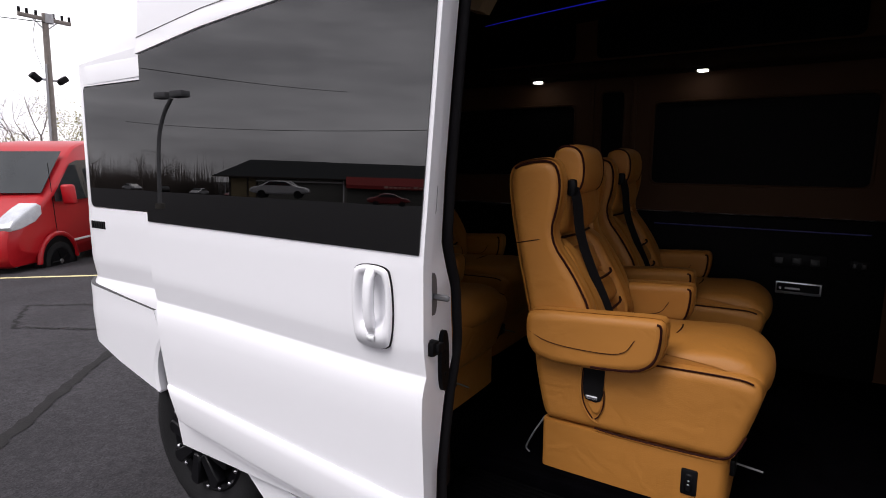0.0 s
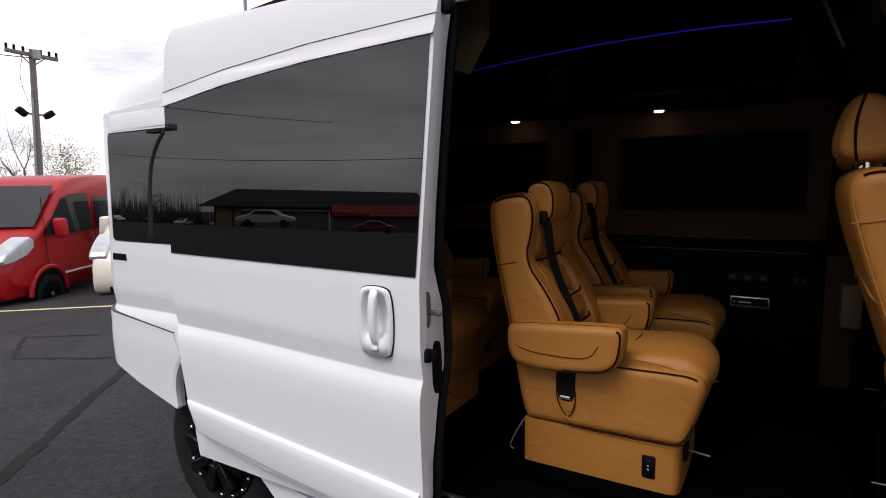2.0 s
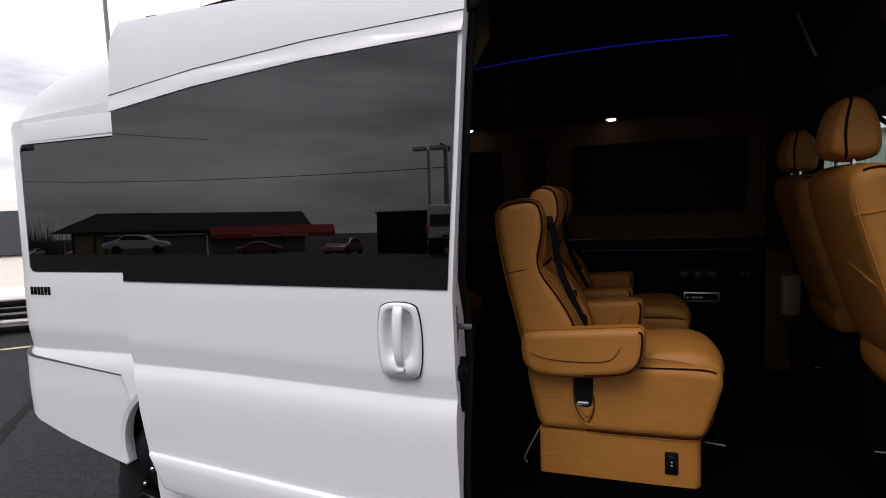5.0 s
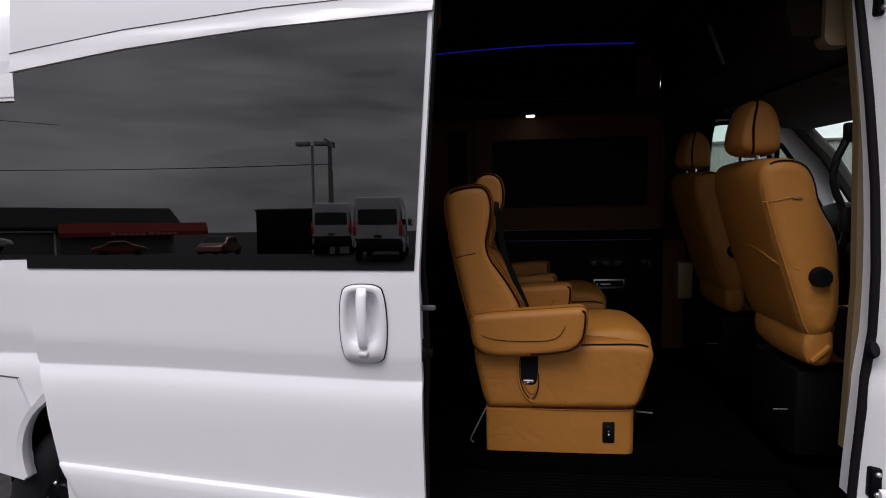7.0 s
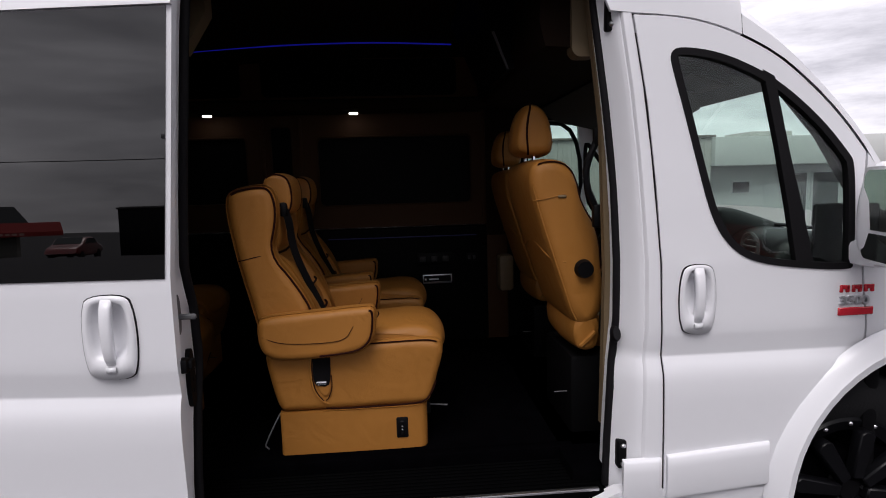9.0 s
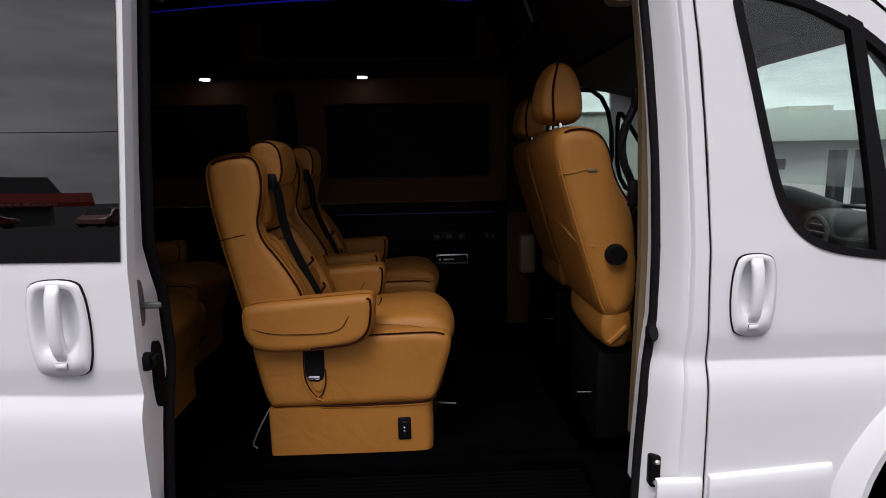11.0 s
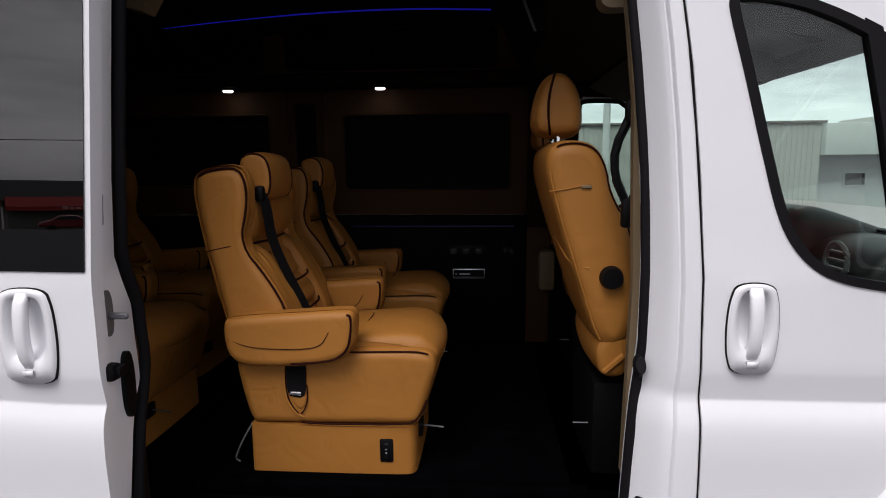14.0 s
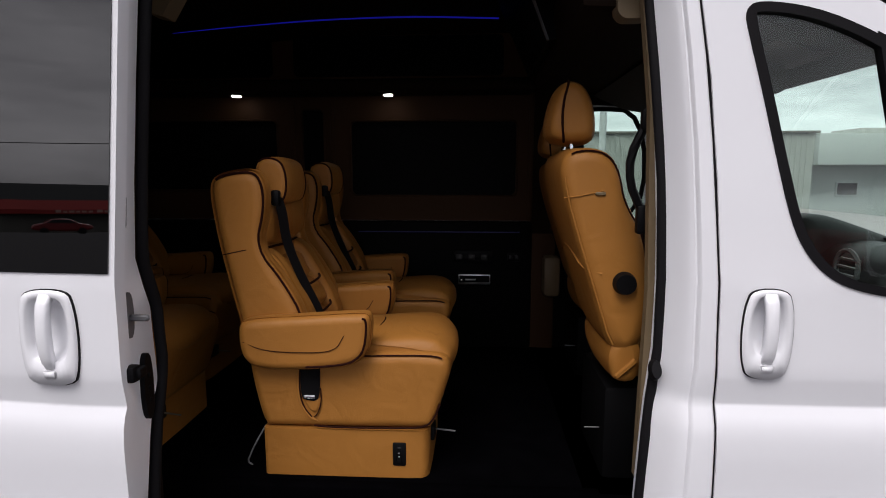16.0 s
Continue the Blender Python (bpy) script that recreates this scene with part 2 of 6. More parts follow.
def pillow(bm, ring, y0, y1, r, steps=4, crown=0.0):
    """A stuffed block: a side outline in x, z carried across y from y0 to y1, its side edges rounded by r, its rim swelling by crown."""
    ring = [Vector((p[0], p[1])) for p in ring]
    if area2(ring) < 0:
        ring.reverse()
    secs = [(y0, r + 0.003)] if len(ring) > 16 else []
    for k in range(steps + 1):
        a = k / steps * math.pi / 2
        secs.append((y0 + r * (1 - math.cos(a)), r * (1 - math.sin(a))))
    mids = [(y0 + (y1 - y0) * f, -crown * math.sin(math.pi * f)) for f in (0.25, 0.4, 0.5, 0.6, 0.75)]
    ends = [(y0 + y1 - y, d) for y, d in secs[::-1]]
    loops = []
    for y, d in secs + mids + ends:
        line = inset_ring(ring, d)
        for _ in range(4 if d > 0.3 * r and len(ring) > 16 else 0):
            line = [0.25 * line[k - 1] + 0.5 * line[k] + 0.25 * line[(k + 1) % len(line)] for k in range(len(line))]
        loops.append([bm.verts.new((p.x, y, p.y)) for p in line])
    n = len(ring)
    for a, c in zip(loops, loops[1:]):
        for k in range(n):
            bm.faces.new((a[k], a[(k + 1) % n], c[(k + 1) % n], c[k]))
    bm.faces.new(loops[0])
    bm.faces.new(loops[-1][::-1])
    return bm


def edge_piping(ring, y, r, start, stop, side=1, t=0.0036, via=None, lay=None):
    """A cord laid along the rounded side edge of a stuffed block, from the outline's point nearest to start to that nearest to stop."""
    ring = [Vector((p[0], p[1])) for p in ring]
    if area2(ring) < 0:
        ring.reverse()
    k = 0.293 * r
    deep, out = lay or (k - 0.0025, k - 0.0025)
    line = inset_ring(ring, deep)
    near = [min(range(len(line)), key=lambda i: (ring[i] - Vector(q)).length) for q in (start, stop)]
    i, j = near
    n = len(line)
    idx = [(i + m) % n for m in range((j - i) % n + 1)]
    v = min(range(n), key=lambda a: (ring[a] - Vector(via)).length)
    if v not in idx:
        idx = [(i - m) % n for m in range((i - j) % n + 1)]
    return tube(bmesh.new(), [(line[m].x, y + side * out, line[m].y) for m in idx], t, 6)


def prism(bm, ring, a0, a1, axis="y"):
    """A flat outline given thickness. Outline in (x, z) for axis y, (y, z) for x, (x, y) for z."""
    def put(p, a):
        return {"y": (p[0], a, p[1]), "x": (a, p[0], p[1]), "z": (p[0], p[1], a)}[axis]
    lo, hi = [bm.verts.new(put(p, a0)) for p in ring], [bm.verts.new(put(p, a1)) for p in ring]
    n = len(ring)
    for k in range(n):
        bm.faces.new((lo[k], lo[(k + 1) % n], hi[(k + 1) % n], hi[k]))
    bm.faces.new(lo[::-1])
    bm.faces.new(hi)
    return bm


def rrect(x0, x1, z0, z1, r, n=5):
    out = []
    for cx, cz, a0 in ((x1 - r, z1 - r, 0), (x0 + r, z1 - r, 90), (x0 + r, z0 + r, 180), (x1 - r, z0 + r, 270)):
        for k in range(n + 1):
            a = radians(a0 + 90 * k / n)
            out.append((cx + r * math.cos(a), cz + r * math.sin(a)))
    return out


def sheet(outer, holes, levels, xlevels, yfun, thick):
    """A panel cut to an outline with openings in (x, z), bent to y = yfun(x, z), with thickness towards the inside."""
    bm = bmesh.new()
    edges = []
    for ring in [outer] + list(holes):
        vs = [bm.verts.new((p[0], 0, p[1])) for p in ring]
        edges += [bm.edges.new((vs[i - 1], vs[i])) for i in range(len(vs))]
    bmesh.ops.triangle_fill(bm, use_beauty=True, use_dissolve=False, edges=edges)
    for z in levels:
        bmesh.ops.bisect_plane(bm, geom=bm.verts[:] + bm.edges[:] + bm.faces[:], dist=1e-5, plane_co=(0, 0, z), plane_no=(0, 0, 1))
    for x in xlevels:
        bmesh.ops.bisect_plane(bm, geom=bm.verts[:] + bm.edges[:] + bm.faces[:], dist=1e-5, plane_co=(x, 0, 0), plane_no=(1, 0, 0))
    front = list(bm.faces)
    for v in bm.verts:
        v.co.y = yfun(v.co.x, v.co.z)
    got = bmesh.ops.duplicate(bm, geom=bm.verts[:] + bm.edges[:] + front)
    back = [g for g in got["geom"] if isinstance(g, bmesh.types.BMFace)]
    pairs = got["vert_map"]
    for f in back:
        f.normal_flip()
    for v in {v for f in back for v in f.verts}:
        v.co.y += thick
    rim = [e for f in front for e in f.edges if len(e.link_faces) == 1]
    for e in rim:
        a, c = e.verts
        bm.faces.new((a, c, pairs[c], pairs[a]))
    return bm


def lerp_table(table, x):
    if x <= table[0][0]:
        return table[0][1]
    for (a, u), (b, v) in zip(table, table[1:]):
        if x <= b:
            return u + (v - u) * (x - a) / (b - a)
    return table[-1][1]


# ---- the van: its lengthwise axis is x (front +), its open side faces -y ----
SKIN = [(0.30, 0.05), (0.45, 0.018), (0.60, 0.0), (0.74, -0.004), (0.77, -0.005), (0.955, -0.0112), (0.98, -0.012), (1.03, -0.0108), (1.065, -0.0085), (1.10, 0.0005),
        (1.122, 0.0100), (1.1275, 0.0116), (1.131, 0.0116), (1.136, 0.0109), (1.197, 0.0022), (1.203, 0.0013), (1.210, 0.0005), (1.216, 0.0001), (1.24, -0.001), (1.27, -0.0009), (1.43, -0.0001), (1.45, 0.0), (1.49, 0.003), (1.60, 0.006), (1.80, 0.011),
        (2.00, 0.016), (2.20, 0.022), (2.26, 0.026), (2.40, 0.045), (2.48, 0.075), (2.54, 0.14), (2.58, 0.24), (2.61, 0.42), (2.63, 0.93)]
LEVELS = [z for z, _ in SKIN]
WIDE = 1.86


def skin(x, z):
    """How far in the outer sheet metal lies at a height; the tail draws in a little."""
    tail = max(0.0, -3.79 - x)
    return lerp_table(SKIN, z) + 5.5 * tail * tail


van = thing("passenger_van", (-1.5, 0.93, 0), "white high-roof passenger van with its sliding door open", "van")

# body side facing the camera
DOOR_X0, DOOR_X1, OUT = -2.965, -1.49, 0.105
REAR = -3.93

rear_arch = [(-2.90 + 0.295 * math.cos(radians(a)), 0.76 + 0.265 * math.sin(radians(a))) for a in range(200, -30, -11)]
quarter = [(REAR, 1.00), (-3.80, 0.86), (-3.60, 0.78), (-3.29, 0.70)] + rear_arch + [ (-2.45, 0.62), (-1.56, 0.62), (-1.56, 2.24), (-2.6, 2.20), (REAR + 0.10, 2.14), (REAR + 0.02, 2.10), (REAR, 1.5)]
rear_win = rrect(-3.80, -2.20, 1.51, 2.045, 0.03)
part("rear_quarter_panel", sheet(quarter, [rear_win], LEVELS, [-3.915, -3.895, -3.87, -3.85, -3.82, -3.79, -3.3, -2.8, -2.2], skin, 0.03), M_PAINT, van)
part("rear_side_window", sheet(rrect(-3.795, -2.205, 1.515, 2.040, 0.028), [], [1.6, 1.8, 2.0], [], lambda x, z: skin(-3.0, z) + 0.001, 0.004), M_GLASS, van, "black privacy glass")
# ledge above the windows, and the plain roof side above it
bm = sheet([(REAR + 0.04, 2.05), (-1.56, 2.075), (-1.56, 2.165), (REAR + 0.06, 2.125)], [], LEVELS, [-3.75, -3.65, -3.55], lambda x, z: skin(x, z) - 0.014 + 0.02 * abs(z - 2.09) / 0.06, 0.012)
part("gutter_ledge", bm, M_PAINT, van)
# crease line and lower bumper skirt at the tail
bm = sheet([(REAR - 0.005, 1.02), (-3.928, 0.95), (-3.908, 0.885), (-3.87, 0.85), (-3.81, 0.82), (-3.727, 0.79), (-3.595, 0.745), (-3.40, 0.70), (-3.20, 0.658), (-3.206, 0.70), (-3.212, 0.76), (-3.203, 0.83), (-3.175, 0.90), (-3.124, 0.957), (-3.177, 1.080), (REAR - 0.005, 1.148)], [], LEVELS, [-3.915, -3.895, -3.87, -3.85, -3.82, -3.79], lambda x, z: skin(x, min(max(z, 0.7), 1.05)) - 0.010, 0.03)
part("rear_bumper_corner", bm, M_PAINT, van)

part("bumper_seam", sheet([(REAR, 1.149), (-3.179, 1.081), (-3.126, 0.958), (-3.1255, 0.958), (-3.1785, 1.082), (REAR, 1.150)], [], [], [-3.915, -3.895, -3.87, -3.85, -3.82, -3.79], lambda x, z: skin(x, min(max(z, 0.7), 1.05)) - 0.0105, 0.02), M_DASH, van)


def flare(cx, cz, r0, r1, a0, a1, sharp=0.05, tall=1.02):
    """A wheel arch lip standing proud of the side."""
    b = bmesh.new()
    rows = []
    n = 26
    for i in range(n + 1):
        a = radians(a0 + (a1 - a0) * i / n)
        c, s = math.cos(a), math.sin(a)
        row = []
        for r, d in ((r1, 0.004), (r1 - 0.012, -0.016), ((r0 + r1) / 2, -sharp * 0.75), (r0 + 0.03, -sharp), (r0 + 0.006, -sharp + 0.006), (r0, -sharp + 0.025), (r0 + 0.004, -sharp + 0.035)):
            x, z = cx + r * c, cz + r * s * tall
            row.append(b.verts.new((x, -0.004 + d, z)))
        rows.append(row)
    for p, q in zip(rows, rows[1:]):
        for k in range(len(p) - 1):
            b.faces.new((p[k], p[k + 1], q[k + 1], q[k]))
    return b


part("rear_wheel_arch", flare(-2.90, 0.76, 0.285, 0.318, -25, 199, 0.020, 0.90), M_PAINT, van)


def wheel(cx, cy, cz, r, side=-1):
    """Black five-spoke off-road wheel: tyre, rim, spokes, hub, ring of small bright bolts."""
    def turn(prof, n=40, cap=False, tread=0.0):
        b = bmesh.new()
        rings = []
        for i in range(n):
            a = 2 * math.pi * i / n
            cut = tread * (i // 2 % 2)
            rings.append([b.verts.new((cx + (rr - cut * (rr > r - 0.02)) * math.cos(a), cy + side * d, cz + (rr - cut * (rr > r - 0.02)) * math.sin(a))) for rr, d in prof])
        for i in range(n):
            p, q = rings[i], rings[(i + 1) % n]
            for k in range(len(prof) - 1):
                b.faces.new((p[k], p[k + 1], q[k + 1], q[k]))
        if cap:
            b.faces.new([rg[-1] for rg in rings])
        return b
    rim = 0.625 * r
    w = part("wheel", turn([(rim, -0.08), (rim, 0.0), (rim - 0.012, 0.012), (rim - 0.05, 0.0), (rim - 0.06, -0.09), (0.05, -0.10)], cap=True), M_RIM, van, "black alloy wheel with bright bolts")
    t = turn([(rim - 0.01, -0.19), (rim + 0.06, -0.21), (r - 0.03, -0.2), (r, -0.17), (r, -0.02), (r - 0.012, 0.005), (r - 0.05, 0.022), (rim + 0.05, 0.024), (rim + 0.012, 0.012), (rim - 0.01, 0.0)], 120, False, 0.004)
    part("tyre", t, M_TYRE, w)
    for i in range(8):
        a = 2 * math.pi * i / 8 + 0.2
        b = prism(bmesh.new(), [(-0.022, 0.05), (0.022, 0.05), (0.030, rim - 0.05), (0.012, rim - 0.035), (-0.012, rim - 0.035), (-0.030, rim - 0.05)], -0.045, 0.0)
        bmesh.ops.bevel(b, geom=list(b.edges), offset=0.006, segments=1, affect="EDGES")
        m = Matrix.Translation((cx, cy + side * 0.005 - (0.045 if side > 0 else 0), cz)) @ Matrix.Rotation(a, 4, "Y")
        b2 = bmesh.new()
        merge(b2, b, m)
        part("spoke", b2, M_RIM, w)
    hub = turn([(0.075, -0.06), (0.075, 0.004), (0.06, 0.014), (0.042, 0.014), (0.036, 0.026)], 20, True)
    part("hub_cap", hub, M_BLACK, w)
    for i in range(16):
        a = 2 * math.pi * i / 16
        b = bmesh.new()
        bmesh.ops.create_uvsphere(b, u_segments=8, v_segments=5, radius=0.0105)
        b2 = bmesh.new()
        merge(b2, b, Matrix.Translation((cx + (rim - 0.022) * math.cos(a), cy + side * 0.011, cz + (rim - 0.022) * math.sin(a))))
        part("bolt", b2, M_CHROME, w)
    for i in range(6):
        a = 2 * math.pi * i / 6
        b2 = bmesh.new()
        tube(b2, [(cx + 0.056 * math.cos(a), cy + side * 0.01, cz + 0.056 * math.sin(a)), (cx + 0.056 * math.cos(a), cy + side * 0.024, cz + 0.056 * math.sin(a))], 0.009, 6)
        part("lug_nut", b2, M_ALU, w)
    return w


# rocker under the opening and the sill with its ribbed tread
part("rocker", sheet([(-2.30, 0.30), (0.40, 0.30), (0.37, 0.62), (-0.17, 0.62), (-0.20, 0.606), (-0.25, 0.583), (-0.31, 0.572), (-0.40, 0.568), (-1.56, 0.568), (-1.57, 0.62), (-2.40, 0.62)], [], LEVELS, [], skin, 0.05), M_PAINT, van)
bm = boxed(-1.56, -0.20, 0.035, 0.30, 0.56, 0.605, 0.006)
sill = part("door_sill", bm, M_TREAD, van, "black ribbed step tread")
for i in range(9):
    part("tread_rib", boxed(-1.54, -0.22, 0.075 + 0.022 * i, 0.085 + 0.022 * i, 0.605, 0.611, 0.002, 1), M_TREAD, sill)
part("sill_strip", boxed(-1.55, -0.22, 0.040, 0.058, 0.560, 0.613, 0.004), M_ALU, van, "bright metal sill strip")
for x in (-1.46, -1.22, -0.86, -0.58):
    part("drain_slot", boxed(x, x + 0.035, 0.036, 0.042, 0.585, 0.592, 0.002, 1), M_BLACK, van)
part("track_bracket", boxed(-1.60, -1.50, -0.06, 0.05, 0.545, 0.60, 0.01), M_BLACK, van)

# pillar between the sliding door and the front door, with its folded flange
B_FRONT = [(0.40, -0.035), (0.75, -0.040), (1.08, -0.046), (1.14, -0.046), (1.30, -0.052), (1.45, -0.055), (1.70, -0.073), (1.95, -0.098), (2.16, -0.130), (2.45, -0.165)]
B_REAR = [(0.40, -0.175), (0.80, -0.168), (1.00, -0.162), (1.26, -0.140), (1.45, -0.140), (1.70, -0.148), (1.95, -0.170), (2.16, -0.195), (2.45, -0.225)]


def bx(table, z):
    return lerp_table(table, z)


zs = [0.36, 0.5, 0.62, 0.75, 0.9, 1.03, 1.07, 1.115, 1.135, 1.155, 1.205, 1.24, 1.35, 1.45, 1.6, 1.8, 2.0, 2.16, 2.3, 2.45]
b = bmesh.new()
rows = []
for z in zs:
    f, r = bx(B_FRONT, z) - 0.002, bx(B_REAR, z)
    y = skin(0, z)
    w = f - r
    prof = [(f, y + 0.03), (f, y + 0.004), (f - 0.004, y), (f - 0.42 * w, y), (f - 0.47 * w, y + 0.004), (f - 0.50 * w, y + 0.012), (f - 0.55 * w, y + 0.012),
            (f - 0.60 * w, y + 0.016), (f - 0.70 * w, y + 0.022), (f - 0.80 * w, y + 0.045), (r - 0.006, y + 0.070), (r - 0.010, y + 0.085), (r - 0.010, y + 0.16)]
    rows.append([b.verts.new((px, py, z)) for px, py in prof])
for p, q in zip(rows, rows[1:]):
    for k in range(len(p) - 1):
        b.faces.new((p[k], p[k + 1], q[k + 1], q[k]))
pillar = part("door_pillar", b, M_PAINT, van)
bm = bmesh.new()
tube(bm, [(bx(B_REAR, z) - 0.014, skin(0, z) + 0.086, z) for z in (0.60, 0.7, 0.8, 0.9, 1.0, 1.1, 1.26, 1.45, 1.7, 1.95, 2.16, 2.35, 2.45)], 0.0125, 10)
part("door_seal", bm, M_RUBBER, van, "black rubber door seal")
bm = bmesh.new()
bmesh.ops.create_cone(bm, segments=20, radius1=0.019, radius2=0.015, depth=0.024, cap_ends=True)
bmesh.ops.transform(bm, matrix=Matrix.Translation((-0.166, 0.058, 1.205)) @ Matrix.Rotation(radians(68), 4, "X") @ Matrix.Diagonal((0.75, 1.6, 1, 1)), verts=bm.verts)
part("door_buffer", bm, M_RUBBER, van, "black rubber door buffer")
for z in (0.74, 2.23):
    bm = boxed(bx(B_REAR, z) + 0.004, bx(B_REAR, z) + 0.034, 0.035 + skin(0, z), 0.075 + skin(0, z), z - 0.055, z + 0.055, 0.008)
    hp = part("striker_plate", bm, M_BLACK, van, "black steel catch")
    for dz in (-0.035, 0.035):
        b2 = bmesh.new()
        bmesh.ops.create_uvsphere(b2, u_segments=8, v_segments=6, radius=0.009)
        bmesh.ops.translate(b2, vec=(bx(B_REAR, z) + 0.019, 0.035 + skin(0, z), z + dz), verts=b2.verts)
        part("screw", b2, M_ALU, hp)
# Black strip added behind the door gap to stand in for its shade.
b = bmesh.new()
rows = [[b.verts.new((bx(B_FRONT, z) + d, skin(0, z) + e, z)) for d, e in ((-0.0045, 0.006), (0.006, 0.006), (0.006, 0.012), (-0.0045, 0.012))] for z in zs if z < 2.2]
for p, q in zip(rows, rows[1:]):
    for k in range(4):
        b.faces.new((p[k], p[(k + 1) % 4], q[(k + 1) % 4], q[k]))
part("door_gap_seal", b, M_RUBBER, van)
part("inner_pillar_trim", prism(bmesh.new(), [(-0.176, 0.80), (-0.138, 0.78), (-0.138, 2.0), (-0.188, 2.3), (-0.226, 2.3), (-0.181, 1.9), (-0.166, 1.4)], 0.155, 0.185), M_PAD, van, "beige vinyl pillar trim")
part("pillar_top_pad", prism(bmesh.new(), rrect(-0.262, -0.165, 2.13, 2.42, 0.03), 0.20, 0.26), M_PAD, van, "beige vinyl pad above the pillar")

def barrel(x0, x1, z0, z1, d):
    """Outline of a handle plate: bowed sides, rounded corners; d: inwards."""
    h, pts = z1 - z0, []
    for sg, xe in ((1, x1), (-1, x0)):
        for k in range(7):
            f = sg * (-1 + 2 * k / 6)
            pts.append((xe - sg * (d + 0.013 * f * f + (0.006 if abs(f) == 1 else 0)), z0 + d + (h - 2 * d) * (f + 1) / 2, 0))
    return [(p.x, p.y) for p in soften(pts, 2)]


# front door with its window, cut round the wheel arch
arch = [(0.86 + 0.53 * math.cos(radians(a)), 0.50 + 0.685 * math.sin(radians(a))) for a in range(118, 181, 7)]
TOP = [(p.x, p.y) for p in soften([(-0.135, 2.212, 0), (0.0, 2.204, 0), (0.12, 2.176, 0), (0.23, 2.130, 0), (0.33, 2.074, 0), (0.45, 1.972, 0), (0.54, 1.876, 0), (0.61, 1.785, 0)], 2, False)]


def door_top(x):
    """Height of the body's edge along the front door's curved top."""
    if x < -0.135:
        return 2.218 + 0.1 * (-0.135 - x)
    x = min(x, 0.609)
    return lerp_table(TOP, x) + 0.006 * (1 + max(0, x) * 1.3)


front_edge = [(0.61, 1.785), (0.605, 1.45), (0.615, 1.35), (0.635, 1.20)]
rear_edge = [(bx(B_FRONT, z) + 0.003, z) for z in (0.62, 0.75, 1.08, 1.14, 1.30, 1.45, 1.70, 1.95, 2.17)]
arch_pts = [(x, z) for x, z in arch if x < 0.62][::1]
door_ring = rear_edge + TOP + front_edge[1:] + [(0.640, 1.13)] + arch_pts + [(0.33, 0.60)]
win = [(-0.030, 2.095), (-0.005, 2.115), (0.12, 2.098), (0.25, 2.045), (0.345, 1.985), (0.46, 1.885), (0.545, 1.785), (0.572, 1.745), (0.580, 1.42), (0.56, 1.405), (0.40, 1.418), (0.27, 1.438), (0.20, 1.468), (0.145, 1.525), (0.105, 1.60), (0.06, 1.76), (0.015, 1.93), (-0.02, 2.05)]
win = [(p.x, p.y) for p in soften([(x, z, 0) for x, z in win], 2)]
fd = part("front_door", sheet(door_ring, [win, barrel(0.002, 0.120, 1.212, 1.44, 0.004)], LEVELS, [], skin, 0.03), M_PAINT, van, "white front passenger door")


def rim_ring(ring, d0, d1, y0, y1):
    """A frame round an outline, from d0 outside to d1 inside."""
    ring = [Vector((x, z)) for x, z in ring]
    if area2(ring) < 0:
        ring.reverse()
    o, i = inset_ring(ring, -d0), inset_ring(ring, d1)
    b = bmesh.new()
    loops = [[b.verts.new((p.x, skin(p.x, p.y) + y, p.y)) for p in rr] for rr, y in ((o, y0), (o, y1), (i, y1), (i, y0))]
    n = len(ring)
    for a, c in zip(loops, loops[1:] + loops[:1]):
        for k in range(n):
            b.faces.new((a[k], a[(k + 1) % n], c[(k + 1) % n], c[k]))
    return b


part("window_seal", rim_ring(win, 0.003, 0.019, 0.02, -0.004), M_RUBBER, fd, "black rubber window frame")
g = part("window_pane", sheet(win, [], [], [], lambda x, z: skin(x, z) + 0.008, 0.004), M_CLEAR, fd, "greenish clear glass")
bm = sheet([(0.262, 2.045), (0.300, 2.025), (0.352, 1.80), (0.405, 1.60), (0.448, 1.415), (0.388, 1.418), (0.358, 1.60), (0.318, 1.80)], [], [1.5, 1.65, 1.8], [], lambda x, z: skin(x, z) - 0.004, 0.024)
part("window_divider", bm, M_RUBBER, fd)
bm = boxed(0.47, 0.57, 0.035, 0.05, 1.41, 1.62, 0.01)
part("corner_pane_cover", bm, M_BLACK, fd)


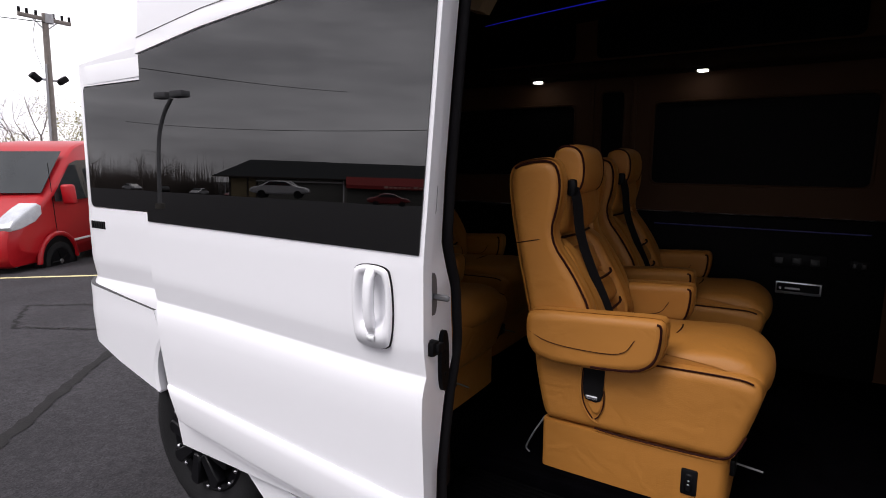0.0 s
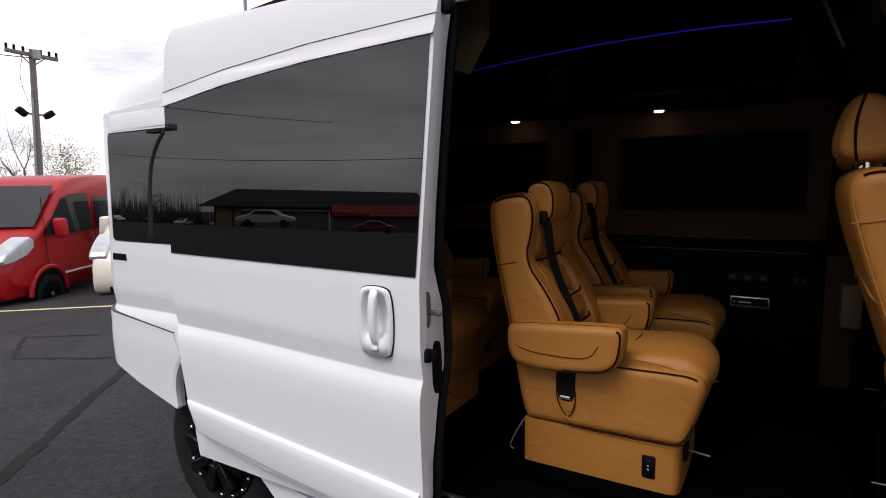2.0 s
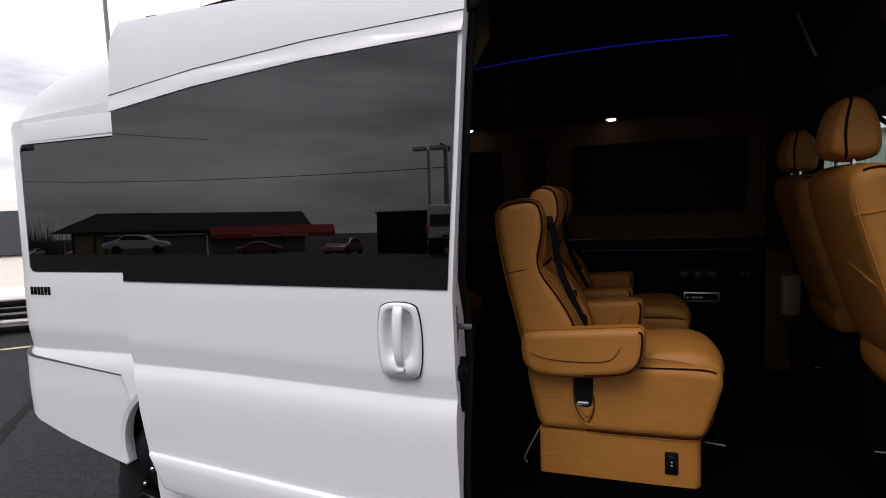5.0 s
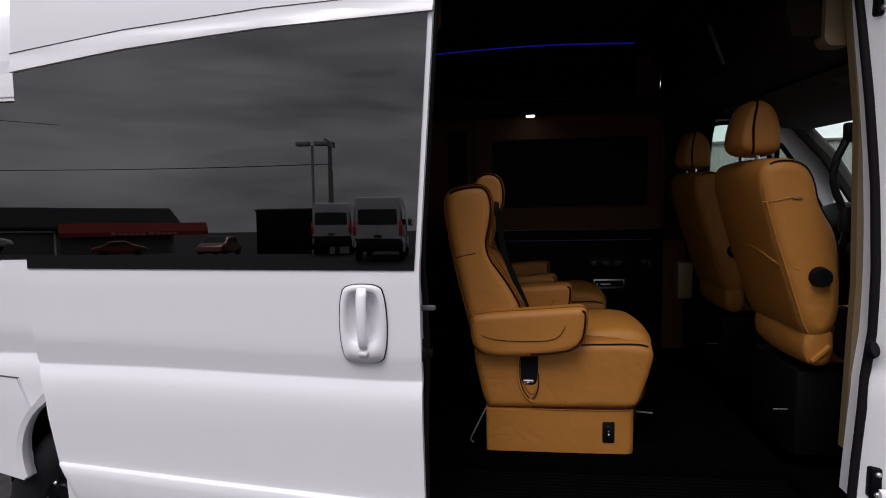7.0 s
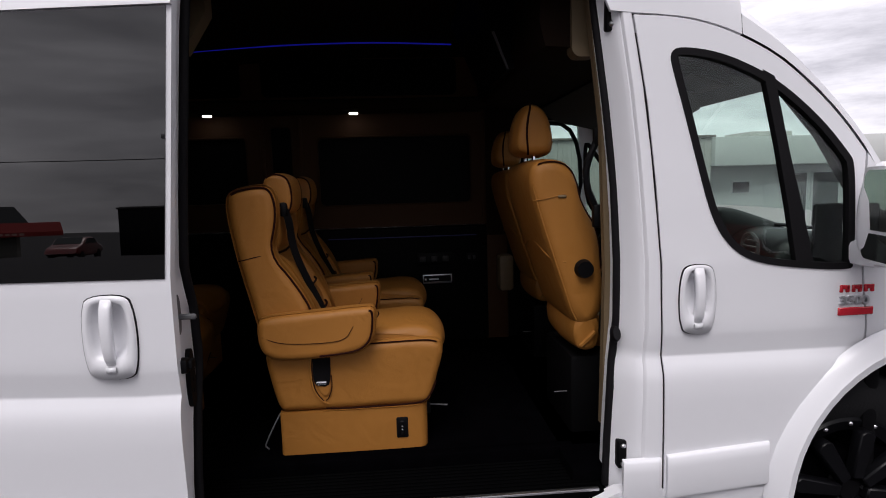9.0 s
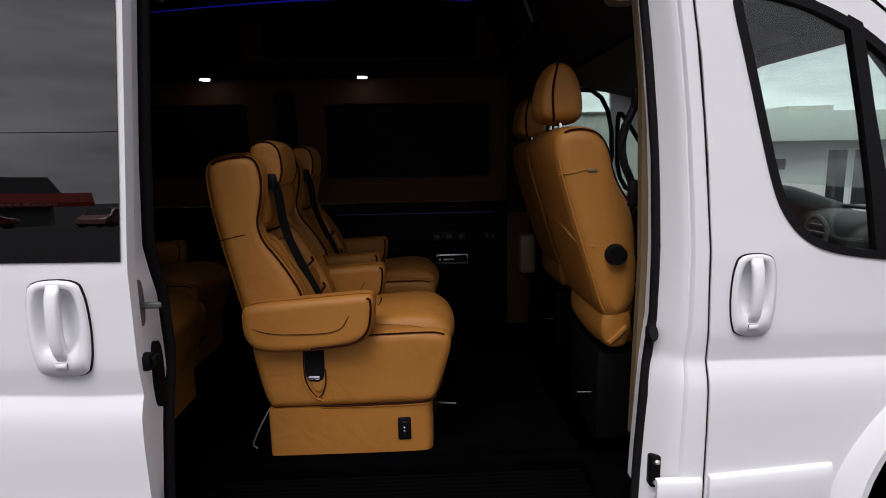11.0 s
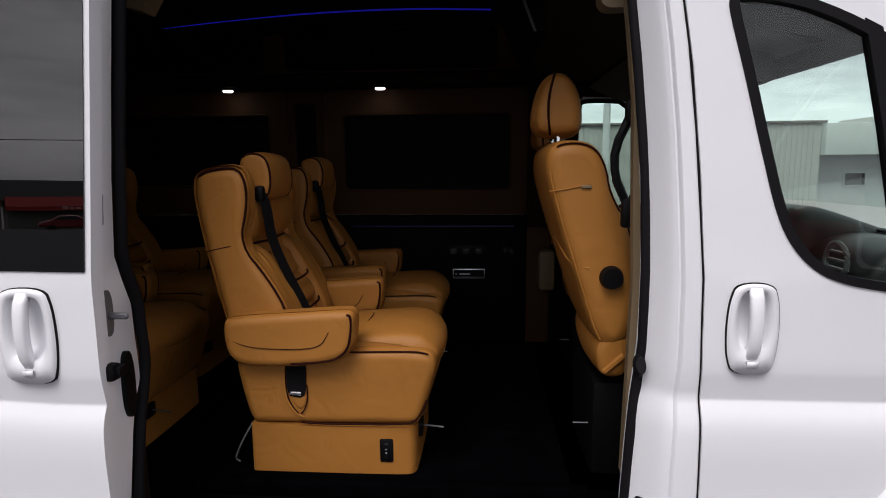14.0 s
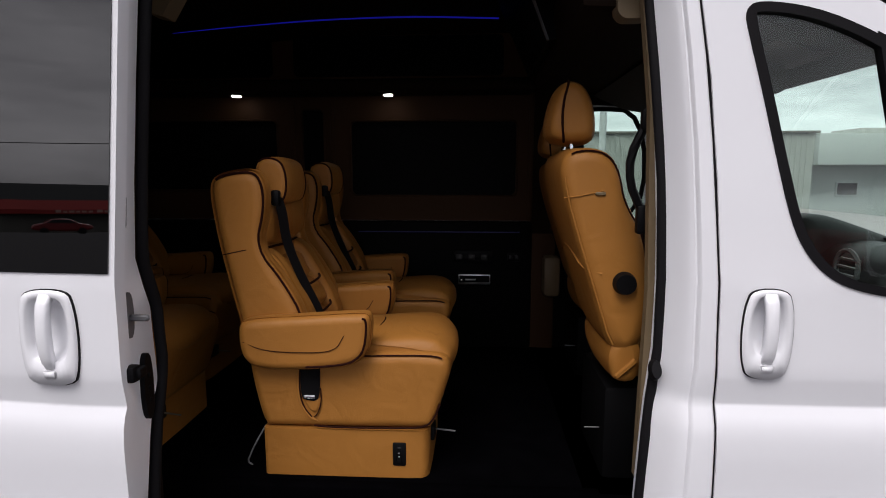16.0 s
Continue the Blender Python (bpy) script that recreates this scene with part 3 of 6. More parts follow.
def pull_handle(x0, x1, z0, z1, y, parent):
    """White recessed door handle: dark gasket line, plate with its hollow, upright grip, key flap."""
    cx, h = (x0 + x1) / 2, z1 - z0
    b = bmesh.new()
    o, i = barrel(x0, x1, z0, z1, -0.0022), barrel(x0, x1, z0, z1, 0.004)
    n = len(o)
    loops = [[b.verts.new((px, yy, pz)) for px, pz in rg] for rg, yy in ((o, y + 0.004), (o, y - 0.004), (i, y - 0.004), (i, y + 0.004))]
    for p, q in zip(loops, loops[1:]):
        for k in range(n):
            b.faces.new((p[k], p[(k + 1) % n], q[(k + 1) % n], q[k]))
    hd = part("door_handle", b, M_RUBBER, parent, "white pull handle in a recessed plate")
    outer = barrel(x0, x1, z0, z1, 0.0)
    hollow = [(cx + (x - cx) * 0.93, z0 + 0.050 + (z - z0) * 0.77) for x, z in barrel(x0, x1, z0, z1, 0.014)]
    zc = z0 + h * 0.57
    b = bmesh.new()
    rings = [[b.verts.new((px, yy, pz)) for px, pz in rg] for rg, yy in ((outer, y - 0.003), ([(cx + (x - cx) * 0.97, z) for x, z in outer], y - 0.010), (hollow, y - 0.011),
             ([(cx + (x - cx) * 0.92, zc + (z - zc) * 0.94) for x, z in hollow], y + 0.002), ([(cx + (x - cx) * 0.6, zc + (z - zc) * 0.7) for x, z in hollow], y + 0.024))]
    for p, q in zip(rings, rings[1:]):
        for k in range(n):
            b.faces.new((p[k], p[(k + 1) % n], q[(k + 1) % n], q[k]))
    b.faces.new(rings[-1])
    merge_into(hd, b)
    return hd


def merge_into(ob, b):
    """Adds painted faces to a part that may have no parts of its own."""
    bmesh.ops.recalc_face_normals(b, faces=b.faces)
    k = bmesh.new()
    k.from_mesh(ob.data)
    first = len(k.faces)
    merge(k, b)
    k.faces.ensure_lookup_table()
    for f in k.faces[first:]:
        f.material_index = 1
        f.smooth = True
    if len(ob.data.materials) < 2:
        ob.data.materials.append(M_PAINT)
    k.to_mesh(ob.data)
    k.free()


def grip(x0, x1, z0, z1, y):
    cx, h = (x0 + x1) / 2, z1 - z0
    b = bmesh.new()
    rows = []
    for k in range(9):
        f = k / 8
        z = z0 + h * (0.17 + 0.79 * f)
        d = y - 0.012 - 0.020 * math.sin(math.pi * min(1, max(0, f))) ** 0.5
        w = 0.0135 + 0.002 * f
        rows.append([b.verts.new(v) for v in ((cx - w, d + 0.02, z), (cx - w, d + 0.004, z), (cx - w + 0.005, d, z), (cx + w - 0.005, d, z), (cx + w, d + 0.004, z), (cx + w, d + 0.02, z))])
    for p, q in zip(rows, rows[1:]):
        for i in range(6):
            b.faces.new((p[i], p[(i + 1) % 6], q[(i + 1) % 6], q[i]))
    b.faces.new(rows[0])
    b.faces.new(rows[-1])
    flap = prism(bmesh.new(), [(cx - 0.017, z0 + h * 0.165), (cx + 0.017, z0 + h * 0.165), (cx + 0.014, z0 + h * 0.07), (cx - 0.014, z0 + h * 0.07)], y - 0.016, y - 0.008)
    bmesh.ops.bevel(flap, geom=list(flap.edges), offset=0.003, segments=2, affect="EDGES")
    merge(b, flap)
    return b


hd = pull_handle(0.002, 0.120, 1.212, 1.44, skin(0, 1.3) - 0.001, fd)
merge_into(hd, grip(0.002, 0.120, 1.212, 1.44, skin(0, 1.3) - 0.001))


def strip(x0, x1, z, y, parent, fall=0.0, deep=0.15, rake=0.0):
    """A moulding along the side; fall: how far it drops on the way forward, rake: how far its rear end leans forward and thins below."""
    b = bmesh.new()
    rows = []
    for i, (x, s) in enumerate(((x0, 0.75), (x0 + 0.01, 1), (x0 + 0.03, 1), ((x0 + x1) / 2, 1), (x1 - 0.03, 1), (x1 - 0.01, 1), (x1, 0.75))):
        lean = rake * (i < 3)
        thin = 1 - 1.0 * rake * (1 if i < 3 else 0.5 if i == 3 else 0)
        rows.append([b.verts.new((x + lean * (0.017 - h) / deep, y + d, z + h * thin - fall * (x - x0) / (x1 - x0))) for d, h in ((0.004, 0.017), (-0.010 * s, 0.012), (-0.015 * s, 0.004), (-0.016 * s, -0.03), (-0.014 * s, -deep * 0.86), (-0.010 * s, -deep * 0.95), (0.004, -deep))])
    for p, q in zip(rows, rows[1:]):
        for k in range(6):
            b.faces.new((p[k], p[k + 1], q[k + 1], q[k]))
    b.faces.new(rows[0])
    b.faces.new(rows[-1][::-1])
    return part("body_moulding", b, M_PAINT, parent, "white side moulding")


strip(-0.03, 0.315, 0.735, skin(0, 0.76), fd, -0.03)
strip(-0.165, -0.05, 0.725, skin(0, 0.76), van)
# maker's badge on the front door: plain bars
part("badge", boxed(0.535, 0.655, skin(0, 1.27) - 0.006, skin(0, 1.27) + 0.004, 1.248, 1.276, 0.003, 1), M_BADGE, fd, "red and chrome badge")
for i, x in enumerate((0.538, 0.580, 0.622)):
    bm = boxed(x, x + 0.010, skin(0, 1.33) - 0.006, skin(0, 1.33) + 0.004, 1.327, 1.352, 0.002, 1)
    box(bm, x + 0.020, x + 0.032, skin(0, 1.33) - 0.006, skin(0, 1.33) + 0.004, 1.327, 1.352, 0.002, 1)
    box(bm, x + 0.004, x + 0.028, skin(0, 1.33) - 0.006, skin(0, 1.33) + 0.004, 1.338, 1.352, 0.002, 1)
    part("badge_bar", bm, M_BADGE, fd)
tc = bpy.data.curves.new("figures", "FONT")
tc.body, tc.size, tc.extrude, tc.bevel_depth, tc.offset = "3500", 0.043, 0.003, 0.0006, 0.0008
to = bpy.data.objects.new("figures", tc)
fig = bpy.data.meshes.new_from_object(to)
bpy.data.objects.remove(to)
fig.transform(Matrix.Translation((0.536, skin(0, 1.3) - 0.003, 1.2855)) @ Matrix.Rotation(radians(90), 4, "X") @ Matrix.Diagonal((1.18, 1, 1, 1)))
fig.materials.clear()
fig.materials.append(M_ALU)
fo = new("badge_figures", fig)
fo.parent = fd
tagged(fo, "bright metal figures 3500")

# mirror on the front door
bm = bmesh.new()
pillow(bm, soften([(0.455, 1.43, 0), (0.62, 1.43, 0), (0.62, 1.75, 0), (0.47, 1.75, 0)], 2), -0.30, -0.05, 0.03)
part("wing_mirror", bm, M_PAINT, fd, "white wing mirror with a black surround")
part("mirror_foot", boxed(0.50, 0.60, -0.10, 0.02, 1.42, 1.50, 0.02), M_PAINT, fd)
tilt = Matrix.Translation((0.462, -0.175, 0)) @ Matrix.Rotation(radians(-16), 4, "Z") @ Matrix.Translation((-0.462, 0.175, 0))
for nm, z0, z1, k, m in (("mirror_bezel", 1.445, 1.735, 0.0, M_PAINT), ("mirror_face", 1.545, 1.725, -0.006, M_MIRROR), ("wide_mirror_face", 1.455, 1.535, -0.006, M_MIRROR)):
    d = 0.0 if m is M_PAINT else 0.018
    bm = prism(bmesh.new(), rrect(-0.292 + d, -0.060 - d, z0, z1, 0.03), 0.452 + k, 0.462 + k, "x")
    bmesh.ops.transform(bm, matrix=tilt, verts=bm.verts)
    part(nm, bm, m, fd)

for o in fd.children:
    if "mirror" in o.name:
        o.data.transform(Matrix.Translation((0.06, 0, 0)))

# front fender, nose and bumper ahead of the door
fender = [(0.648, 1.13), (0.643, 1.20), (0.623, 1.35), (0.613, 1.45), (0.618, 1.78), (0.75, 1.60), (1.35, 1.22), (1.55, 0.95), (1.55, 0.5), (1.40, 0.5)] + [(0.86 + 0.53 * math.cos(radians(a)), 0.50 + 0.685 * math.sin(radians(a))) for a in range(5, 114, 9)]
part("front_fender", sheet(fender, [], LEVELS, [1.2, 1.35], lambda x, z: skin(x, z) + 0.4 * max(0, x - 1.15) ** 2, 0.03), M_PAINT, van)
part("front_wheel_arch", flare(0.86, 0.50, 0.47, 0.555, 8, 186, 0.04, 1.30), M_PAINT, van)
bm = bmesh.new()
pillow(bm, soften([(1.30, 0.45, 0), (1.68, 0.45, 0), (1.72, 0.75, 0), (1.60, 1.05, 0), (1.30, 1.0, 0)], 2), 0.10, WIDE - 0.10, 0.10)
part("front_bumper", bm, M_PAINT, van)
bm = bmesh.new()
pillow(bm, soften([(0.66, 1.40, 0), (1.50, 0.98, 0), (1.45, 1.14, 0), (1.20, 1.32, 0), (0.80, 1.46, 0)], 2), 0.06, WIDE - 0.06, 0.06)
part("bonnet", bm, M_PAINT, van)

# roof: cross-sections carried from the tail to the windscreen
sect = []
for x, top, sq in ((-3.93, 2.16, 0.11), (-3.90, 2.24, 0.07), (-3.80, 2.32, 0.03), (-3.6, 2.37, 0.01), (-3.2, 2.43, 0), (-2.6, 2.54, 0), (-1.585, 2.64, 0), (-1.58, 2.64, 0), (-0.7, 2.63, 0), (-0.45, 2.61, 0), (-0.245, 2.575, 0)):
    row = []
    for f in (0, 0.25, 0.45, 0.62, 0.74, 0.83, 0.90, 0.95, 0.98, 1.0):
        low = 2.335 if -1.582 < x < -0.24 else lerp_table([(-3.9, 2.08), (-3.5, 2.12), (-1.585, 2.228)], x)
        z = low + (top - low) * f
        row.append((skin(max(x, -3.7), low) + lerp_table(SKIN, low + (2.63 - low) * f) - lerp_table(SKIN, low) + sq, z))
    row[-1] = (0.93, top)
    sect.append((x, row + [(WIDE - y, z) for y, z in row[-2::-1]]))
for x, edge in ((-0.20, 2.478), (-0.13, 2.458), (-0.07, 2.434), (0.0, 2.400), (0.03, 2.384), (0.06, 2.365), (0.09, 2.346), (0.13, 2.325), (0.16, 2.30), (0.195, 2.272)):
    low = door_top(x)
    h = edge - low
    k = skin(0, low)
    c = 1 - 0.75 * min(1, max(0, (x - 0.03) / 0.165))
    row = [(k, low), (k + 0.003, low + 0.25 * h), (k + 0.007, low + 0.5 * h), (k + 0.012, low + 0.75 * h), (k + 0.022, edge - 0.01), (k + 0.045, edge + 0.008 * c), (k + 0.10, edge + 0.022 * c), (k + 0.2, edge + 0.036 * c), (0.5, edge + 0.055 * c), (0.93, edge + 0.075 * c)]
    sect.append((x, row + [(WIDE - y, z) for y, z in row[-2::-1]]))
b = bmesh.new()
rows = [[b.verts.new((x, y, z)) for y, z in full] for x, full in sect]
for p, q in zip(rows, rows[1:]):
    for k in range(len(p) - 1):
        b.faces.new((p[k], p[k + 1], q[k + 1], q[k]))
bmesh.ops.recalc_face_normals(b, faces=b.faces)
b.normal_update()
bmesh.ops.solidify(b, geom=b.faces[:], thickness=0.012)
part("roof", b, M_PAINT, van, "white raised roof", 30)
# A-pillar strip beside the windscreen and the windscreen
xs = (0.194, 0.23, 0.28, 0.33, 0.37, 0.41, 0.45, 0.50, 0.55, 0.60)
line = [(x + 0.003, door_top(x)) for x in xs] + [(0.65, 1.735), (0.78, 1.56)]
up = [(0.196, 2.270), (0.246, 2.232), (0.304, 2.185), (0.358, 2.138), (0.403, 2.096), (0.447, 2.050), (0.489, 2.006), (0.541, 1.948), (0.592, 1.888), (0.637, 1.832), (0.70, 1.745), (0.83, 1.56)]
for side in (0, 1):
    b = bmesh.new()
    rows = []
    for (x, z), (ux, uz) in zip(line, up):
        ys = [skin(x, z), skin(x, z) + 0.012, skin(x, z) + 0.055, skin(x, z) + 0.10]
        pts = [(x, ys[0], z), ((x + ux) / 2, ys[0] + 0.006, (z + uz) / 2), (ux, ys[2], uz), (ux - 0.01, ys[3], uz - 0.012), (x, ys[3], z - 0.02)]
        rows.append([b.verts.new((px, WIDE - py if side else py, pz)) for px, py, pz in pts])
    for p, q in zip(rows, rows[1:]):
        for k in range(len(p) - 1):
            b.faces.new((p[k], p[k + 1], q[k + 1], q[k]))
    part("windscreen_pillar", b, M_PAINT, van)
b = bmesh.new()
rows = [[b.verts.new((ux - 0.004 + 0.10 * (1 - (2 * k / 8 - 1) ** 2), 0.10 + (WIDE - 0.2) * k / 8, uz - 0.004)) for k in range(9)] for ux, uz in up]
for p, q in zip(rows, rows[1:]):
    for k in range(8):
        b.faces.new((p[k], p[k + 1], q[k + 1], q[k]))
part("windscreen", b, M_SCREEN, van, "clear windscreen")
part("header_panel", prism(bmesh.new(), [(-0.02, 2.14), (0.10, 2.23), (0.20, 2.24), (0.40, 2.085), (0.45, 2.03), (0.41, 2.012), (0.12, 2.075)], 0.12, WIDE - 0.12), M_CABROOF, van, "grey cloth cab headlining")

# closed far side, tail and underside
dw1 = [(-0.07, 1.48), (0.30, 1.48), (0.27, 2.065), (-0.02, 2.085), (-0.06, 2.05)]
dw2 = [(0.33, 1.48), (0.60, 1.48), (0.575, 1.58), (0.345, 1.94), (0.31, 1.95)]
side_ring = [(REAR, 0.5), (-3.5, 0.5), (-3.5, 0.8), (-2.6, 0.8), (-2.6, 0.45), (0.35, 0.45), (0.35, 0.8), (0.55, 1.05), (0.64, 1.05), (0.64, 1.76), (0.45, 2.0), (0.12, 2.20), (-0.14, 2.22), (-0.16, 2.30), (REAR + 0.05, 2.24)]
part("far_side_panel", sheet(side_ring, [rrect(-3.8, -1.95, 1.50, 2.05, 0.04), rrect(-1.80, -0.45, 1.46, 2.0, 0.04), dw1, dw2], LEVELS, [], lambda x, z: WIDE - skin(x, z) - 0.03, 0.03), M_PAINT, van)
for a0, a1, z0, z1 in ((-3.8, -1.95, 1.50, 2.05), (-1.80, -0.45, 1.46, 2.0)):
    part("far_window", sheet(rrect(a0, a1, z0, z1, 0.04), [], [], [], lambda x, z: WIDE - skin(x, z) - 0.012, 0.004), M_GLASS, van)
for ring in (dw1, dw2):
    g = part("driver_window", sheet(ring, [], [], [], lambda x, z: WIDE - skin(x, z) - 0.012, 0.004), M_SCREEN, van)
    fr = [Vector((x, z)) for x, z in ring]
    if area2(fr) < 0:
        fr.reverse()
    bm = bmesh.new()
    tube(bm, [(p.x, WIDE - skin(p.x, p.y) - 0.03, p.y) for p in soften([(q.x, q.y, 0) for q in fr], 2)], 0.013, 8, True)
    part("driver_window_seal", bm, M_RUBBER, van)
part("tail_panel", boxed(REAR - 0.005, REAR + 0.03, 0.145, WIDE - 0.145, 0.88, 2.14, 0.01), M_PAINT, van)
part("underbody", boxed(-2.55, 1.4, 0.12, WIDE - 0.12, 0.36, 0.55, 0.02), M_BLACK, van)
part("running_board", prism(bmesh.new(), [(-2.29, 0.31), (-1.62, 0.24), (-1.62, 0.36), (-2.40, 0.49), (-2.49, 0.48)], -0.03, 0.10), M_PAINT, van)
part("tail_top", boxed(-3.925, -3.82, 0.17, WIDE - 0.17, 2.06, 2.20, 0.02), M_PAINT, van)
part("cab_bulkhead", boxed(0.72, 0.78, 0.08, WIDE - 0.08, 0.5, 1.42, 0.02), M_BLACK, van)

# sliding door, run back along its track and standing off the side
def door_y(x, z):
    return skin(-2, z) - OUT


sd_ring = [(-2.782, 0.632), (-2.311, 0.572), (DOOR_X1, 0.50), (DOOR_X1, 2.42), (DOOR_X0 + 0.05, 2.42), (DOOR_X0, 2.36), (DOOR_X0, 1.14), (-2.925, 1.02), (-2.897, 0.80), (-2.832, 0.676), (-2.815, 0.668)]
dwin = [(DOOR_X0 + 0.004, 1.495), (DOOR_X1 - 0.014, 1.480), (DOOR_X1 - 0.014, 2.212), (-2.0, 2.192), (-2.5, 2.155), (DOOR_X0 + 0.004, 2.105)]
sd = part("sliding_door", sheet(sd_ring, [barrel(-1.735, -1.590, 1.195, 1.440, 0.004)], LEVELS, [], door_y, 0.028), M_PAINT, van, "white sliding door slid fully open")
part("door_window", sheet(dwin, [], [1.6, 1.8, 2.0], [], lambda x, z: door_y(x, z) - 0.004, 0.0035), M_GLASS, sd, "large black privacy glass")
LEDGE = [(DOOR_X0 - 0.004, 2.108), (-2.5, 2.158), (-2.0, 2.195), (DOOR_X1, 2.215)]
bm = sheet(LEDGE + [(x, z + 0.056) for x, z in LEDGE[::-1]], [], [2.12, 2.14, 2.16, 2.18, 2.20, 2.22, 2.24], [-2.75, -2.25, -1.75], lambda x, z: door_y(x, z) - 0.012 * (1 if z - lerp_table(LEDGE, x) < 0.025 else 0.3), 0.012)
part("door_ledge", bm, M_PAINT, sd)
part("door_roof_seam", sheet([(x, z + 0.056) for x, z in LEDGE] + [(x, z + 0.059) for x, z in LEDGE[::-1]], [], [], [], lambda x, z: door_y(x, z) - 0.0045, 0.01), M_DASH, sd)
strip(DOOR_X0 + 0.072, DOOR_X1 - 0.012, 0.785, door_y(0, 0.72), sd, 0.11, 0.15, 0.07)
sh = pull_handle(-1.735, -1.590, 1.195, 1.440, door_y(0, 1.3) - 0.001, sd)
merge_into(sh, grip(-1.735, -1.590, 1.195, 1.440, door_y(0, 1.3) - 0.001))
# inner shell of the door: shallow beside the glass, deep below
INNER = [(0.50, 0.095), (0.76, 0.110), (0.98, 0.152), (1.19, 0.188), (1.36, 0.180), (1.50, 0.125), (1.70, 0.115), (1.95, 0.115), (2.42, 0.12)]
zs = [0.50, 0.62, 0.76, 0.87, 0.98, 1.07, 1.115, 1.135, 1.155, 1.205, 1.27, 1.36, 1.43, 1.50, 1.6, 1.7, 1.95, 2.2, 2.42]
b = bmesh.new()
rows = []
for z in zs:
    yo = door_y(0, z) + 0.027
    yi = door_y(0, z) + lerp_table(INNER, z)
    yj = yo + 0.022
    rows.append([b.verts.new(v) for v in ((DOOR_X1 - 0.006, yo, z), (DOOR_X1 - 0.006, yj, z), (DOOR_X1 - 0.020, yj + 0.004, z), (DOOR_X1 - 0.020, yi - 0.012, z), (DOOR_X1 - 0.030, yi, z), (DOOR_X0 + 0.08, yi, z), (DOOR_X0 + 0.06, yo, z))])
for p, q in zip(rows, rows[1:]):
    for k in range(7):
        b.faces.new((p[k], p[(k + 1) % 7], q[(k + 1) % 7], q[k]))
b.faces.new(rows[0])
b.faces.new(rows[-1][::-1])
part("door_inner_shell", b, M_PAINT, sd)
bm = bmesh.new()
seal = [(DOOR_X1 - 0.018, door_y(0, z) + lerp_table(INNER, z) + 0.016, z) for z in (0.50, 0.62, 0.76, 0.9, 1.0, 1.1, 1.19, 1.27, 1.36, 1.43, 1.5, 1.6, 1.75, 1.95, 2.2, 2.42)]
tube(bm, soften(seal, 1, False), 0.015, 10)
part("door_edge_seal", bm, M_RUBBER, sd, "black rubber edge seal")
XE = DOOR_X1 - 0.018
bm = prism(bmesh.new(), soften([(-0.055, 1.30, 0), (-0.02, 1.30, 0), (-0.02, 1.42, 0), (-0.055, 1.42, 0)], 2), XE, XE + 0.006, "x")
box(bm, XE + 0.004, XE + 0.055, -0.042, -0.030, 1.345, 1.362, 0.004, 1)
part("guide_pin", bm, M_GUN, sd, "steel guide pin")
bm = boxed(XE - 0.001, XE + 0.005, -0.078, -0.064, 1.16, 1.35, 0.003, 1)
box(bm, XE, XE + 0.035, -0.085, -0.048, 1.19, 1.235, 0.008, 2)
box(bm, XE + 0.03, XE + 0.045, -0.072, -0.040, 1.200, 1.228, 0.005, 2)
part("door_latch", bm, M_BLACK, sd, "black latch")
bm = prism(bmesh.new(), soften([(-0.006, 1.04, 0), (0.034, 1.04, 0), (0.034, 1.24, 0), (-0.006, 1.24, 0)], 2), XE - 0.002, XE + 0.012, "x")
part("contact_plate", bm, M_BLACK, sd, "black contact plate")
for k in range(3):
    part("contact_pin", boxed(XE + 0.011, XE + 0.016, 0.008, 0.020, 1.09 + 0.04 * k, 1.105 + 0.04 * k, 0.003, 1), M_BLACK, sd)
part("edge_slot", boxed(XE - 0.001, XE + 0.003, -0.062, -0.035, 1.585, 1.665, 0.006), mat("slot_grey", (0.30, 0.30, 0.31), 0.6), sd)
part("door_top_roller", boxed(DOOR_X1 - 0.01, DOOR_X1 + 0.03, door_y(0, 2.3) + 0.02, door_y(0, 2.3) + 0.06, 2.28, 2.33, 0.008), M_BLACK, sd)
# the door's leading edge leans forward beside the glass
for o in [sd] + list(sd.children_recursive):
    for v in o.data.vertices:
        v.co.x += 0.055 * max(0.0, v.co.z - 1.48) / 0.72 * min(1.0, max(0.0, (v.co.x + 2.6) / 1.0))
# rail mounting under the rear window
bm = boxed(-3.035, -2.985, -0.045, 0.01, 1.475, 1.525, 0.006)
part("rail_bracket", bm, M_ALU, van)
part("rear_rail", boxed(-3.02, -1.6, -0.012, 0.004, 1.462, 1.482, 0.004), M_PAINT, van)
# dealer plate behind: plain dark bars
for i in range(6):
    part("tail_badge_bar", boxed(-3.80 + 0.026 * i, -3.782 + 0.026 * i, skin(-3.75, 1.44) - 0.004, skin(-3.75, 1.44) + 0.006, 1.415, 1.45, 0.002, 1), M_BLACK, van)

